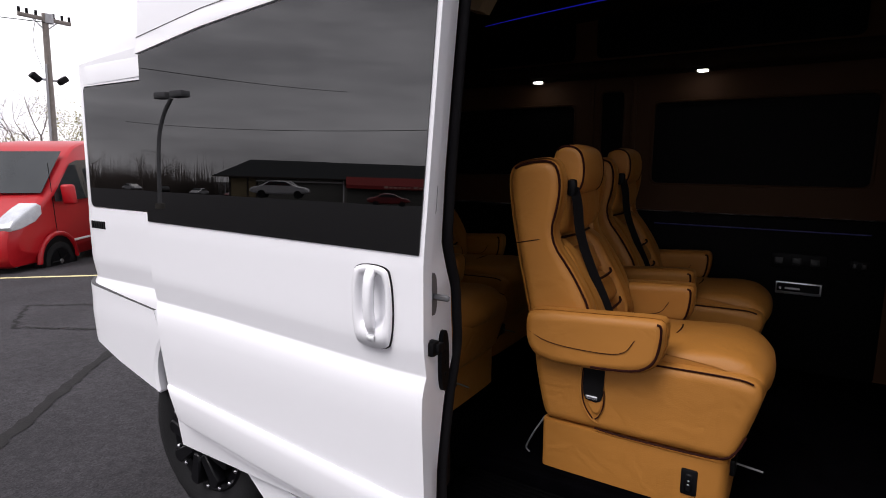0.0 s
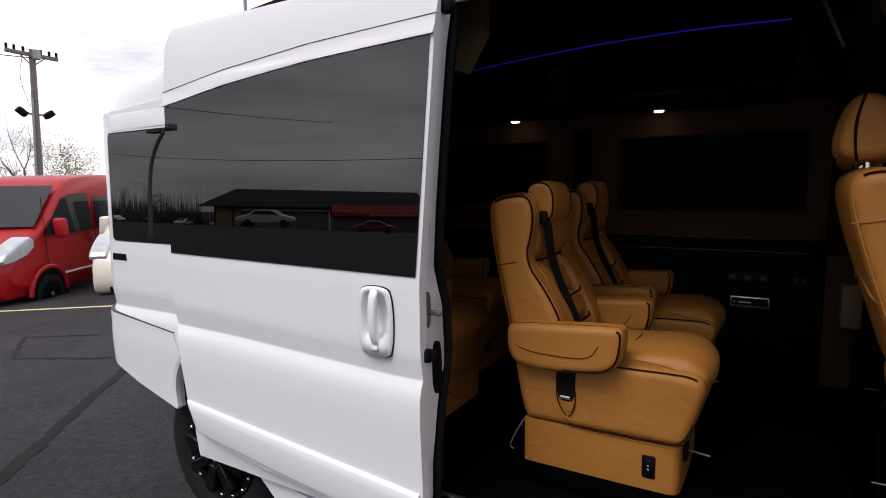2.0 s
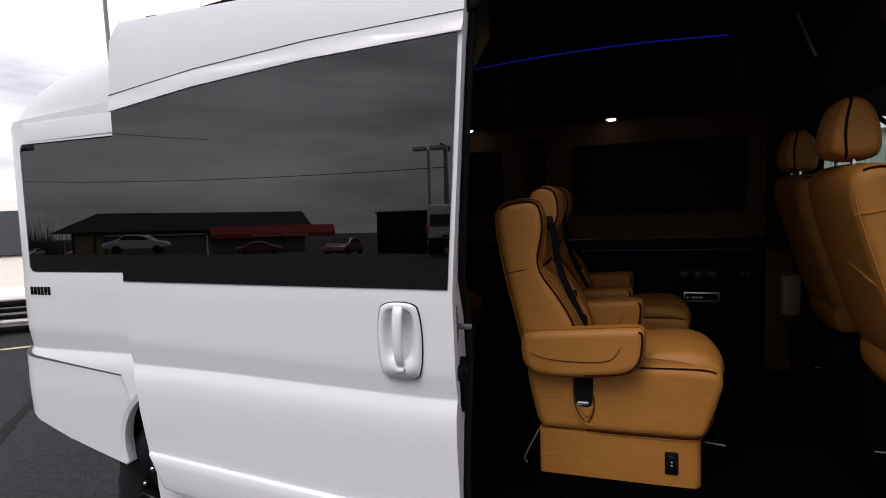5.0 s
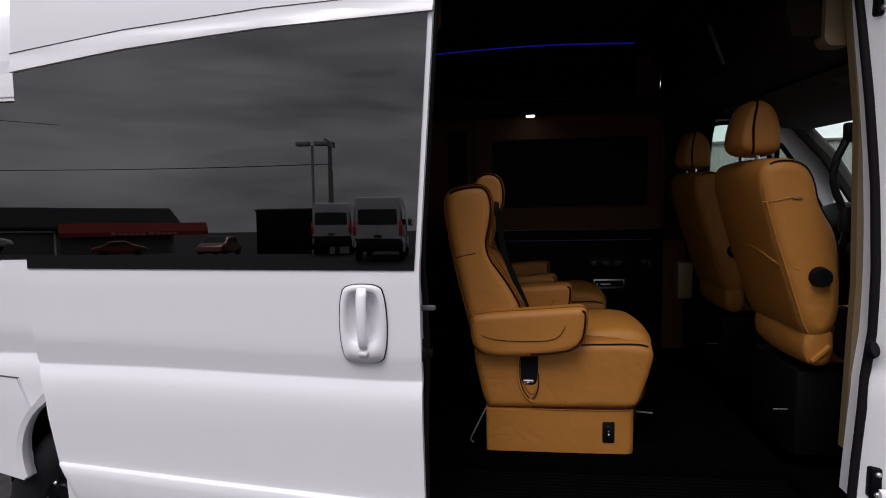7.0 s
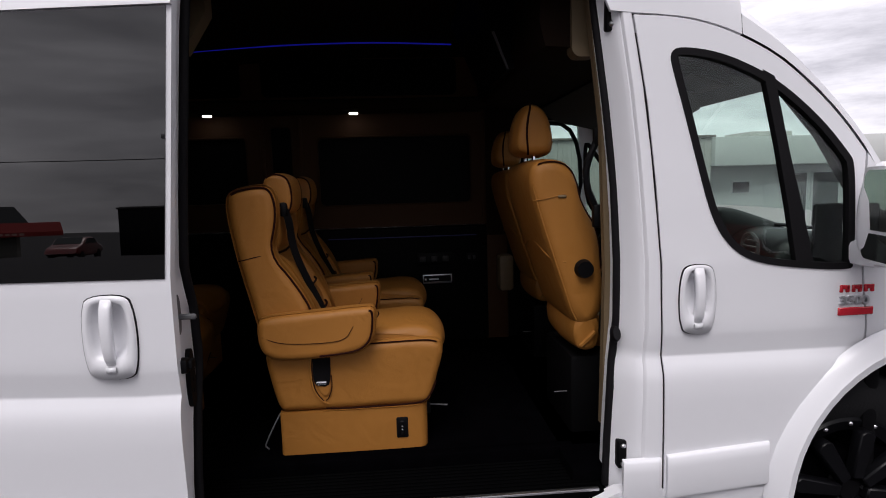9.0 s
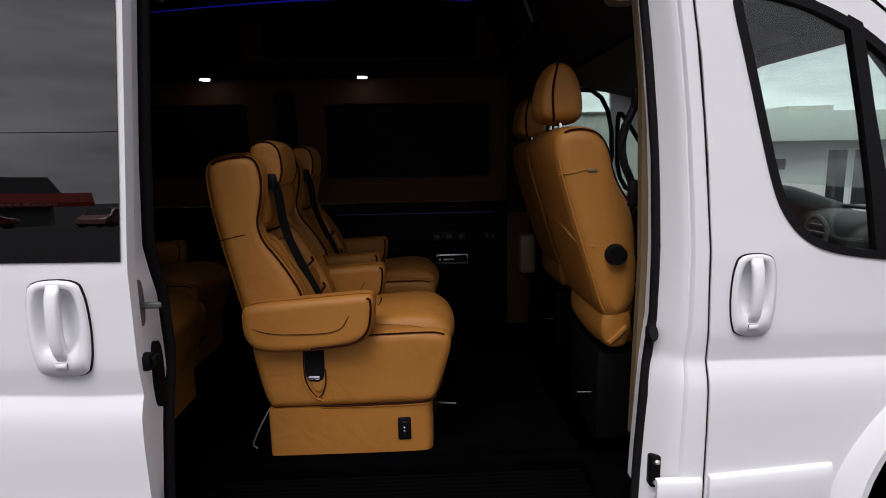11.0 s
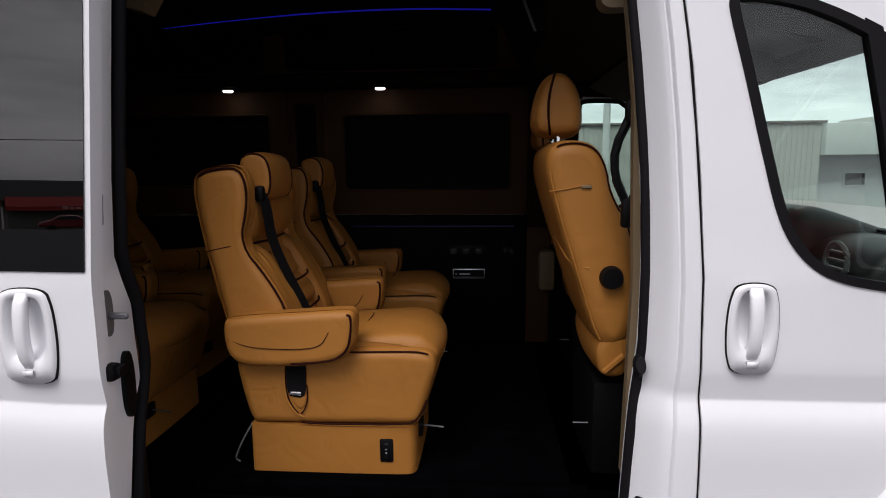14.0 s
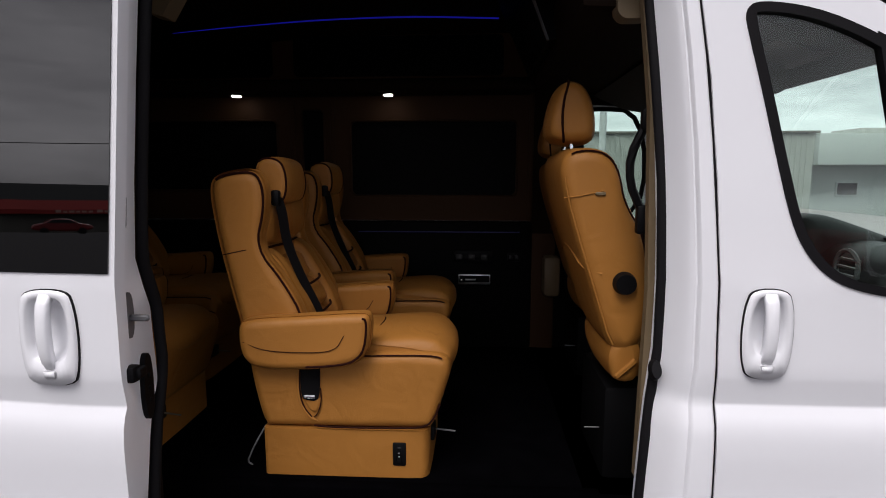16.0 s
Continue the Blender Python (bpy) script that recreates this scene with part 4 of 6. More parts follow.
# the shell is drawn on a grid of the body's stations; here they take their true places
STATION_X = [(-4.2, -3.86), (-3.93, -3.545), (-3.80, -3.375), (-2.965, -2.745), (-2.2, -2.14), (-1.735, -1.735), (-1.49, -1.495), (-0.2, -0.215), (-0.05, -0.05), (2.5, 2.5)]
STATION_Z = [(0.0, 0.19), (0.5, 0.60), (0.735, 0.82), (1.0, 1.045), (1.2, 1.22), (1.30, 1.315), (1.49, 1.50), (2.0, 2.0), (3.0, 3.0)]
for o in van.children_recursive:
    for v in o.data.vertices:
        # the side crease climbs a little towards the tail
        if "bumper" not in o.name:
            v.co.z += 0.045 * min(1.0, max(0.0, (-1.6 - v.co.x) / 1.1)) * lerp_table([(0.98, 0.0), (1.06, 1.0), (1.216, 1.0), (1.32, 0.0)], v.co.z)
        v.co.x, v.co.z = lerp_table(STATION_X, v.co.x), lerp_table(STATION_Z, v.co.z)

RX, RZ, RR = -2.70, 0.570, 0.365
FX, FZ, FR = 0.68, 0.615, 0.415
wheel(RX, 0.045, RZ, RR)
wheel(FX, 0.10, FZ, FR)
wheel(RX, WIDE - 0.1, RZ, RR, 1)
wheel(FX, WIDE - 0.1, FZ, FR, 1)
# dark wheel housings
for cx, cz, hr in ((RX, 0.70, 0.34), (FX + 0.06, 0.68, 0.43)):
    b = bmesh.new()
    ring = [(cx + hr * math.cos(radians(a)), cz + hr * math.sin(radians(a))) for a in range(0, 181, 10)]
    lo, hi = [b.verts.new((x, 0.05, z)) for x, z in ring], [b.verts.new((x, 0.42, z)) for x, z in ring]
    for k in range(len(ring) - 1):
        b.faces.new((lo[k], lo[k + 1], hi[k + 1], hi[k]))
    b.faces.new(hi)
    part("wheel_housing", b, M_BLACK, van)

# ---- cabin lining ----
FAR = 1.75
FLOOR = 0.745
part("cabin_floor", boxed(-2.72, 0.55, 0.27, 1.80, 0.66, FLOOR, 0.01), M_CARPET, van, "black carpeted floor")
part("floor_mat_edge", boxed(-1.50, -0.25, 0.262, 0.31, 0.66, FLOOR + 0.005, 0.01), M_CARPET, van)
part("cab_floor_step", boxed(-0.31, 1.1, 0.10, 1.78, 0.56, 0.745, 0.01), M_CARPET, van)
WINDOWS = [(-1.335, -0.425, 1.612, 2.012), (-1.607, -1.49, 1.66, 2.078), (-2.60, -1.755, 1.640, 2.018)]
part("side_lining", sheet([(-2.72, 1.475), (-0.33, 1.470), (-0.33, 2.16), (-2.72, 2.16)], [rrect(*WINDOWS[0], 0.03), rrect(*WINDOWS[1], 0.01, 2), rrect(*WINDOWS[2], 0.03)], [], [], lambda x, z: FAR, 0.04), M_TRIM, van, "beige vinyl wall lining toned dark for the dim cabin")
for x0, x1, z0, z1 in WINDOWS:
    part("dark_window", prism(bmesh.new(), rrect(x0 - 0.02, x1 + 0.02, z0 - 0.02, z1 + 0.02, 0.03), FAR + 0.022, FAR + 0.03), M_BLIND, van, "black tinted side window")
    b = rrect(x0 - 0.006, x1 + 0.006, z0 - 0.006, z1 + 0.006, 0.03)
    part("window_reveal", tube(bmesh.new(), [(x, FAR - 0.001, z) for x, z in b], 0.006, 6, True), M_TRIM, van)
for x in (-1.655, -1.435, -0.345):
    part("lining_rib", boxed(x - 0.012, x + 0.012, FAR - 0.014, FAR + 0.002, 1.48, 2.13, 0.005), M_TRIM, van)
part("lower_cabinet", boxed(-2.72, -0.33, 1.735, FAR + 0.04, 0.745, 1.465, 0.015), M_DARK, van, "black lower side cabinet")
part("cabinet_led", boxed(-1.3, -0.40, 1.728, 1.735, 1.405, 1.410), glow("faint_blue_led", (0.02, 0.02, 1.0), 0.004), van)
part("far_side_filler", boxed(-0.27, -0.18, 1.66, FAR + 0.03, 1.06, 1.28, 0.02), M_PAD, van, "pale vinyl filler beside the driver's seat")
part("driver_pillar_lower_trim", boxed(-0.34, -0.20, 1.755, 1.78, 0.66, 1.48, 0.01), M_TRIM, van)
# media units on the cabinet
mu = part("media_unit", boxed(-0.745, -0.550, 1.715, 1.737, 1.108, 1.180, 0.008), M_BLACK, van, "black media player with a bright fascia")
part("media_fascia", boxed(-0.738, -0.558, 1.708, 1.717, 1.116, 1.173, 0.004), M_ALU, mu)
part("media_slot", boxed(-0.731, -0.565, 1.702, 1.710, 1.130, 1.167, 0.002, 1), M_BLACK, mu)
part("media_button", boxed(-0.70, -0.64, 1.698, 1.704, 1.140, 1.150, 0.002, 1), M_ALU, mu)
part("media_button", boxed(-0.725, -0.712, 1.698, 1.704, 1.138, 1.152, 0.002, 1), M_CHROME, mu)
pn = part("socket_panel", boxed(-0.765, -0.545, 1.722, 1.737, 1.235, 1.305, 0.006), M_BLACK, van, "black switch panel")
for k in range(3):
    part("socket", boxed(-0.752 + 0.07 * k, -0.715 + 0.07 * k, 1.716, 1.724, 1.252, 1.285, 0.004), M_DASH, pn)
pn = part("outlet_panel", boxed(-0.465, -0.395, 1.722, 1.737, 1.245, 1.295, 0.006), M_BLACK, van)
for k in range(2):
    part("outlet", boxed(-0.455 + 0.032 * k, -0.437 + 0.032 * k, 1.716, 1.724, 1.258, 1.282, 0.003), M_DASH, pn)
# overhead duct with reading lamps, upper panels and headliner
part("overhead_duct", boxed(-2.72, -0.34, 1.56, 1.80, 2.150, 2.215, 0.025, 3), M_LINER, van, "dark cloth-covered overhead duct")
for x in (-1.108, -1.925):
    bm = bmesh.new()
    bmesh.ops.create_cone(bm, segments=24, radius1=0.038, radius2=0.034, depth=0.012, cap_ends=True)
    bmesh.ops.translate(bm, vec=(x, 1.64, 2.146), verts=bm.verts)
    lp = part("reading_lamp", bm, M_CHROME, van, "lit round reading lamp")
    bm = bmesh.new()
    bmesh.ops.create_cone(bm, segments=24, radius1=0.023, radius2=0.027, depth=0.010, cap_ends=True)
    bmesh.ops.translate(bm, vec=(x, 1.64, 2.140), verts=bm.verts)
    part("lamp_lens", bm, M_LAMP, lp)
    bm = bmesh.new()
    bmesh.ops.create_cone(bm, segments=16, radius1=0.016, radius2=0.014, depth=0.012, cap_ends=True)
    bmesh.ops.translate(bm, vec=(x + 0.115, 1.64, 2.146), verts=bm.verts)
    part("air_nozzle", bm, M_CHROME, van)
part("upper_lining", boxed(-2.72, -0.36, 1.745, 1.80, 2.21, 2.50, 0.01), M_TRIM_LIT, van)
b = bmesh.new()
rows = []
for x, dz in ((-2.72, -0.105), (-2.4, -0.078), (-2.0, -0.045), (-1.5, -0.012), (-1.0, 0.0), (-0.36, 0.0)):
    rows.append([b.verts.new((x, y, z + dz)) for y, z in ((1.77, 2.47), (1.742, 2.47), (1.655, 2.53), (1.60, 2.548), (0.9, 2.562), (0.26, 2.548), (0.16, 2.52), (0.16, 2.60), (1.77, 2.60))])
for p, q in zip(rows, rows[1:]):
    for k in range(9):
        b.faces.new((p[k], p[(k + 1) % 9], q[(k + 1) % 9], q[k]))
b.faces.new(rows[0])
b.faces.new(rows[-1][::-1])
part("headliner", b, M_LINER, van, "dark brown cloth headliner with rounded edges")
for x0, x1 in ((-1.64, -0.50), (-2.60, -1.76)):
    part("upper_dark_panel", prism(bmesh.new(), rrect(x0, x1, 2.252, 2.462, 0.03), 1.735, 1.748), M_BLIND, van, "black upper side panel")
bm = bmesh.new()
tube(bm, soften([(-2.70, 1.665, 2.435), (-2.407, 1.645, 2.46), (-1.593, 1.64, 2.52), (-0.998, 1.635, 2.533), (-0.532, 1.64, 2.517)], 2, False), 0.0042, 6)
part("led_strip", bm, M_BLUE, van, "thin glowing blue light strip")
part("near_header", boxed(-1.60, -0.15, 0.075, 0.20, 2.42, 2.56, 0.01), M_LINER, van)
part("cab_headliner", prism(bmesh.new(), [(-0.36, 2.54), (0.12, 2.25), (0.12, 2.21), (-0.02, 2.15), (-0.36, 2.17), (-0.38, 2.25)], 0.22, 1.68), M_LINER, van)
part("rear_lining", boxed(-2.77, -2.71, 0.12, 1.77, 0.745, 2.50, 0.01), M_LINER, van)
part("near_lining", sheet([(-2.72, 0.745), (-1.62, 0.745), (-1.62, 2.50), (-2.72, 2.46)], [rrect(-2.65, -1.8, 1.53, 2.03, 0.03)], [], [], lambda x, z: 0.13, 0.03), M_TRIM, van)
part("rear_pillar_trim", boxed(-1.66, -1.57, 0.10, 0.17, 0.68, 2.54, 0.02), M_LINER, van)
part("rear_pillar_pad", prism(bmesh.new(), [(-1.590, 2.185), (-1.545, 2.175), (-1.465, 2.30), (-1.465, 2.45), (-1.59, 2.45)], 0.27, 0.34), M_PAD, van, "beige vinyl pad above the rear pillar")
# folded overhead screen
scr = part("overhead_screen", prism(bmesh.new(), [(-0.56, 2.555), (-0.34, 2.555), (-0.33, 2.20), (-0.398, 2.185)], 0.68, 1.40), M_BLACK, van, "black overhead screen housing")
part("screen_edge", prism(bmesh.new(), [(-0.462, 2.335), (-0.452, 2.335), (-0.394, 2.185), (-0.402, 2.185)], 0.666, 0.682), M_GUN, scr)

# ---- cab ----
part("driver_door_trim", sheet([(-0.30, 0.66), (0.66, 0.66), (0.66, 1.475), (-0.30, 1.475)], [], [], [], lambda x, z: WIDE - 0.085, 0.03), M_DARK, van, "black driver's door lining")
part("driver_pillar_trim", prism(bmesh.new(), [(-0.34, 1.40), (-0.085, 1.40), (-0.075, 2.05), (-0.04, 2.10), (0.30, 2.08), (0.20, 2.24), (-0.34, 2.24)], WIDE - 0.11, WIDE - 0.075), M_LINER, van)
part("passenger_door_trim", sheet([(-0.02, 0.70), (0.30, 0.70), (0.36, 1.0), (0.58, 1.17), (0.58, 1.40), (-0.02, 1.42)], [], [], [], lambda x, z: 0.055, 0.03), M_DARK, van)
for s in (0, 1):
    yy = WIDE - 0.13 if s else 0.11
    part("screen_pillar_trim", tube(bmesh.new(), [(0.16, yy, 2.22), (0.36, yy, 2.08), (0.55, yy, 1.87), (0.74, yy, 1.58)], 0.042, 8), M_CABROOF, van, "grey screen pillar trim")
bm = bmesh.new()
pillow(bm, soften([(0.42, 1.05, 0), (0.78, 1.05, 0), (0.84, 1.42, 0), (0.70, 1.50, 0), (0.56, 1.53, 0), (0.42, 1.50, 0), (0.38, 1.36, 0)], 2), 0.12, WIDE - 0.12, 0.05)
pillow(bm, soften([(0.44, 1.20, 0), (0.74, 1.20, 0), (0.74, 1.50, 0), (0.52, 1.58, 0), (0.43, 1.605, 0), (0.365, 1.58, 0), (0.36, 1.40, 0)], 2), 0.42, 1.00, 0.06)
dash = part("dashboard", bm, M_DASH, van, "black dashboard")
bm = bmesh.new()
pillow(bm, soften([(0.36, 1.42, 0), (0.62, 1.42, 0), (0.60, 1.56, 0), (0.48, 1.615, 0), (0.37, 1.585, 0)], 2), 1.12, 1.54, 0.06, 5, 0.012)
part("instrument_hood", bm, M_BLACK, dash)
for y in (0.20, 0.62, 1.00, 1.60):
    b = bmesh.new()
    tube(b, [(0.362, y + 0.046 * math.cos(a), 1.475 + 0.046 * math.sin(a)) for a in [k * math.pi / 10 for k in range(20)]], 0.007, 6, True)
    for k in (-1, 0, 1):
        box(b, 0.360, 0.372, y - 0.042, y + 0.042, 1.472 + 0.022 * k, 1.477 + 0.022 * k)
    part("air_vent", b, M_GUN, dash, "round air vent with slats")
part("centre_stack", boxed(0.315, 0.42, 0.66, 0.96, 1.02, 1.43, 0.03), M_DASH, dash)
part("radio_screen", boxed(0.306, 0.318, 0.70, 0.92, 1.28, 1.40, 0.006), M_VDARK, dash, "dark glossy radio screen")
for k in range(3):
    bm = bmesh.new()
    bmesh.ops.create_cone(bm, segments=16, radius1=0.022, radius2=0.018, depth=0.03, cap_ends=True)
    bmesh.ops.transform(bm, matrix=Matrix.Translation((0.305, 0.73 + 0.08 * k, 1.20)) @ Matrix.Rotation(radians(90), 4, "Y"), verts=bm.verts)
    part("heater_knob", bm, M_BLACK, dash)
part("glove_box_lid", boxed(0.365, 0.385, 0.20, 0.60, 1.14, 1.38, 0.012), M_DASH, dash)
part("defroster_slot", boxed(0.62, 0.66, 0.25, 1.60, 1.522, 1.531, 0.003), M_BLACK, dash)
bm = bmesh.new()
cc = Vector((0.30, 1.34, 1.36))
ax = Matrix.Rotation(radians(-62), 3, "Y")
tube(bm, [cc + ax @ Vector((0.19 * math.cos(a), 0.19 * math.sin(a), 0)) for a in [k * math.pi / 16 for k in range(32)]], 0.016, 8, True)
for a in (0.2, math.pi - 0.2, -math.pi / 2):
    tube(bm, [cc, cc + ax @ Vector((0.18 * math.cos(a), 0.18 * math.sin(a), 0))], 0.014, 6)
tube(bm, [cc, (0.55, 1.34, 1.20)], 0.04, 10)
part("steering_wheel", bm, M_BLACK, van, "black steering wheel")
bm = bmesh.new()
tube(bm, soften([(-0.180, 0.22, 1.875), (-0.188, 0.22, 1.85), (-0.222, 0.22, 1.775), (-0.220, 0.22, 1.70), (-0.190, 0.22, 1.635), (-0.176, 0.22, 1.60)], 1, False), 0.012, 8)
box(bm, -0.198, -0.165, 0.203, 0.232, 1.84, 1.90, 0.008)
box(bm, -0.200, -0.160, 0.203, 0.232, 1.56, 1.64, 0.008)
part("grab_handle", bm, M_BLACK, van, "black grab handle by the front door")
bm = prism(bmesh.new(), [(0.02, 2.12), (0.10, 2.085), (0.25, 2.030), (0.40, 2.055), (0.385, 2.082), (0.26, 2.15), (0.05, 2.21)], 0.20, 0.74)
bmesh.ops.bevel(bm, geom=list(bm.edges), offset=0.008, segments=2, affect="EDGES")
part("sun_visor", bm, M_CAB, van, "grey cloth sun visor folded up")
bm = prism(bmesh.new(), [(0.24, 2.04), (0.15, 2.045), (0.205, 1.962), (0.225, 1.955), (0.262, 1.975)], 0.36, 0.54)
bmesh.ops.bevel(bm, geom=list(bm.edges), offset=0.005, segments=2, affect="EDGES")
part("visor_flap", bm, M_CAB, van)
bm = bmesh.new()
pillow(bm, soften([(0.39, 1.90, 0), (0.43, 1.90, 0), (0.44, 1.97, 0), (0.40, 1.97, 0)], 1), 0.84, 1.06, 0.02)
tube(bm, [(0.42, 0.95, 1.96), (0.45, 0.95, 2.03)], 0.010, 8)
rm = part("rear_view_mirror", bm, M_BLACK, van, "small rear-view mirror")
part("mirror_pane", prism(bmesh.new(), rrect(0.86, 1.04, 1.908, 1.962, 0.012), 0.386, 0.391, "x"), M_MIRROR, rm)


# drawn from a line 0.2 m below the ground; now it stands on its wheels
van.location.z -= 0.2


# ---- seats ----
def captain_chair(label):
    """Leather captain's chair: plinth, cushion, winged back, headrest, two arms, belts; its near side at y = 0, floor at z = 0, front +x."""
    ch = thing("captain_chair", (0, 0, 0), label, "seat", "leather captain's chairs in the cabin")
    W = 0.455
    b = bmesh.new()
    plan = [(p.x, p.y) for p in soften([(-0.275, 0.012, 0), (-0.268, 0.002, 0), (-0.25, 0.0, 0), (0.235, 0.0, 0), (0.268, 0.010, 0), (0.280, 0.045, 0), (0.280, W - 0.045, 0), (0.268, W - 0.010, 0), (0.235, W, 0), (-0.25, W, 0), (-0.268, W - 0.002, 0), (-0.275, W - 0.012, 0)], 2)]
    prism(b, plan, 0.0, 0.160, "z")
    bmesh.ops.bevel(b, geom=[e for e in b.edges if len(e.link_faces) == 2 and e.calc_face_angle(0) > 1.2], offset=0.008, segments=3, affect="EDGES")
    base = part("plinth", b, M_LEATHER, ch, "tan leather seat plinth")
    b = boxed(0.157, 0.202, -0.004, 0.01, 0.042, 0.122, 0.006)
    box(b, 0.169, 0.190, -0.008, 0.0, 0.055, 0.109, 0.004, 1)
    part("charging_socket", b, M_BLACK, base, "black charging socket")
    for z in (0.075, 0.087):
        part("socket_port", boxed(0.176, 0.183, -0.010, -0.006, z, z + 0.005, 0.0015, 1), M_ALU, base)
    b = tube(bmesh.new(), [(0.28, 0.10, 0.125), (0.36, 0.09, 0.122)], 0.0032, 6)
    part("slide_lever", b, M_GUN, base)
    b = boxed(0.268, 0.292, 0.06, 0.12, 0.10, 0.15, 0.006)
    part("lever_slot", b, M_BLACK, base)
    b = tube(bmesh.new(), soften([(-0.272, 0.02, 0.16), (-0.30, 0.0, 0.11), (-0.325, 0.005, 0.06), (-0.335, 0.01, 0.035), (-0.322, 0.015, 0.022)], 1, False), 0.0030, 6)
    part("loose_strap", b, M_GUN, base)
    # cushion
    ring = soften([(-0.265, 0.163, 0), (-0.25, 0.161, 0), (0.26, 0.165, 0), (0.285, 0.170, 0), (0.300, 0.205, 0), (0.338, 0.33, 0), (0.346, 0.375, 0), (0.325, 0.415, 0), (0.22, 0.418, 0), (-0.28, 0.40, 0), (-0.310, 0.385, 0), (-0.318, 0.36, 0), (-0.285, 0.20, 0)], 2)
    cu = part("cushion", pillow(bmesh.new(), ring, 0.002, W - 0.002, 0.030, 5, 0.010), M_LEATHER, ch, "plump tan leather cushion")
    b = bmesh.new()
    top = soften([(-0.16, 0.39, 0), (0.24, 0.39, 0), (0.325, 0.34, 0), (0.352, 0.365, 0), (0.345, 0.415, 0), (0.28, 0.462, 0), (0.10, 0.448, 0), (-0.15, 0.428, 0)], 2)
    part("cushion_insert", pillow(b, top, 0.035, W - 0.035, 0.045, 6, 0.016), M_LEATHER, cu)
    for y, sd_ in ((0.002, 1), (W - 0.002, -1)):
        part("cushion_piping", tube(bmesh.new(), soften([(-0.10, y - sd_ * 0.004, 0.174), (-0.06, y - sd_ * 0.005, 0.171), (0.0, y - sd_ * 0.006, 0.170), (0.22, y - sd_ * 0.006, 0.173), (0.270, y - sd_ * 0.004, 0.180), (0.296, y + sd_ * 0.004, 0.208), (0.313, y + sd_ * 0.009, 0.25)], 1, False), 0.0033, 6), M_PIPING, cu)
        part("top_piping", edge_piping(ring, y, 0.030, (-0.05, 0.40), (0.325, 0.415), sd_, 0.0029, (0.15, 0.417)), M_PIPING, cu)
    b = tube(bmesh.new(), soften([(0.05, 0.08, 0.430), (0.09, 0.16, 0.458), (0.10, W / 2, 0.464), (0.09, W - 0.16, 0.458), (0.05, W - 0.08, 0.430)], 1, False), 0.0035, 6)
    part("cushion_seam", b, M_PIPING, cu)
    # belt buckle in a slit of the side cover
    b = prism(bmesh.new(), soften([(-0.135, 0.262, 0), (-0.088, 0.255, 0), (-0.078, 0.29, 0), (-0.076, 0.40, 0), (-0.138, 0.40, 0), (-0.143, 0.30, 0)], 1), -0.004, 0.02)
    part("buckle_pocket", b, M_BELT, cu, "black belt end in a slit")
    b = pillow(bmesh.new(), soften([(-0.138, 0.272, 0), (-0.078, 0.272, 0), (-0.080, 0.235, 0), (-0.098, 0.212, 0), (-0.122, 0.232, 0)], 2), -0.003, 0.02, 0.006, 3)
    part("pocket_tongue", b, M_LEATHER, cu)
    b = tube(bmesh.new(), soften([(-0.125, -0.001, 0.405), (-0.148, -0.003, 0.375), (-0.152, -0.003, 0.29), (-0.140, -0.003, 0.235), (-0.112, -0.002, 0.198), (-0.09, 0.004, 0.188)], 2, False), 0.0042, 6)
    part("pocket_rim", b, M_LEATHER, cu)
    b = tube(bmesh.new(), soften([(-0.119, -0.001, 0.400), (-0.143, -0.003, 0.373), (-0.147, -0.003, 0.29), (-0.135, -0.003, 0.238), (-0.108, -0.002, 0.203)], 2, False), 0.0022, 6)
    part("pocket_seam", b, M_PIPING, cu)
    b = tube(bmesh.new(), soften([(-0.076, -0.002, 0.30), (-0.074, -0.003, 0.25), (-0.088, -0.003, 0.213), (-0.10, -0.002, 0.203)], 2, False), 0.002, 6)
    part("pocket_seam", b, M_PIPING, cu)
    b = boxed(-0.134, -0.092, -0.010, 0.004, 0.262, 0.280, 0.006)
    part("buckle", b, M_CHROME, cu, "bright belt buckle")
    # back: outer shell with wings, and the padded face between them
    outline = [(-0.30, 0.34, 0), (-0.13, 0.36, 0), (-0.115, 0.52, 0), (-0.185, 0.65, 0), (-0.268, 0.752, 0), (-0.238, 0.86, 0), (-0.236, 0.94, 0), (-0.262, 0.994, 0), (-0.335, 0.992, 0), (-0.400, 0.974, 0), (-0.416, 0.938, 0), (-0.410, 0.86, 0), (-0.386, 0.72, 0), (-0.338, 0.52, 0)]
    ring = soften(outline, 2)
    for y0, y1, nm in ((0.0, 0.064, "back_wing"), (W - 0.064, W, "back_wing")):
        b = pillow(bmesh.new(), ring, y0, y1, 0.035, 5, 0.004)
        wg = part(nm, b, M_LEATHER, ch)
        y, sd_ = (y0, 1) if y0 < 0.1 else (y1, -1)
        part("wing_piping", edge_piping(ring, y, 0.035, (-0.125, 0.48), (-0.400, 0.965), sd_, 0.0040, (-0.25, 0.755)), M_PIPING, wg)
        yy = y0 - 0.001 if y0 < 0.1 else y1 + 0.001
        b = tube(bmesh.new(), [(-0.258, yy + (0.008 if y0 < 0.1 else -0.008), 0.752), (-0.32, yy, 0.742), (-0.384, yy + (0.003 if y0 < 0.1 else -0.003), 0.728)], 0.0018, 5)
        part("wing_seam", b, M_PIPING, wg)
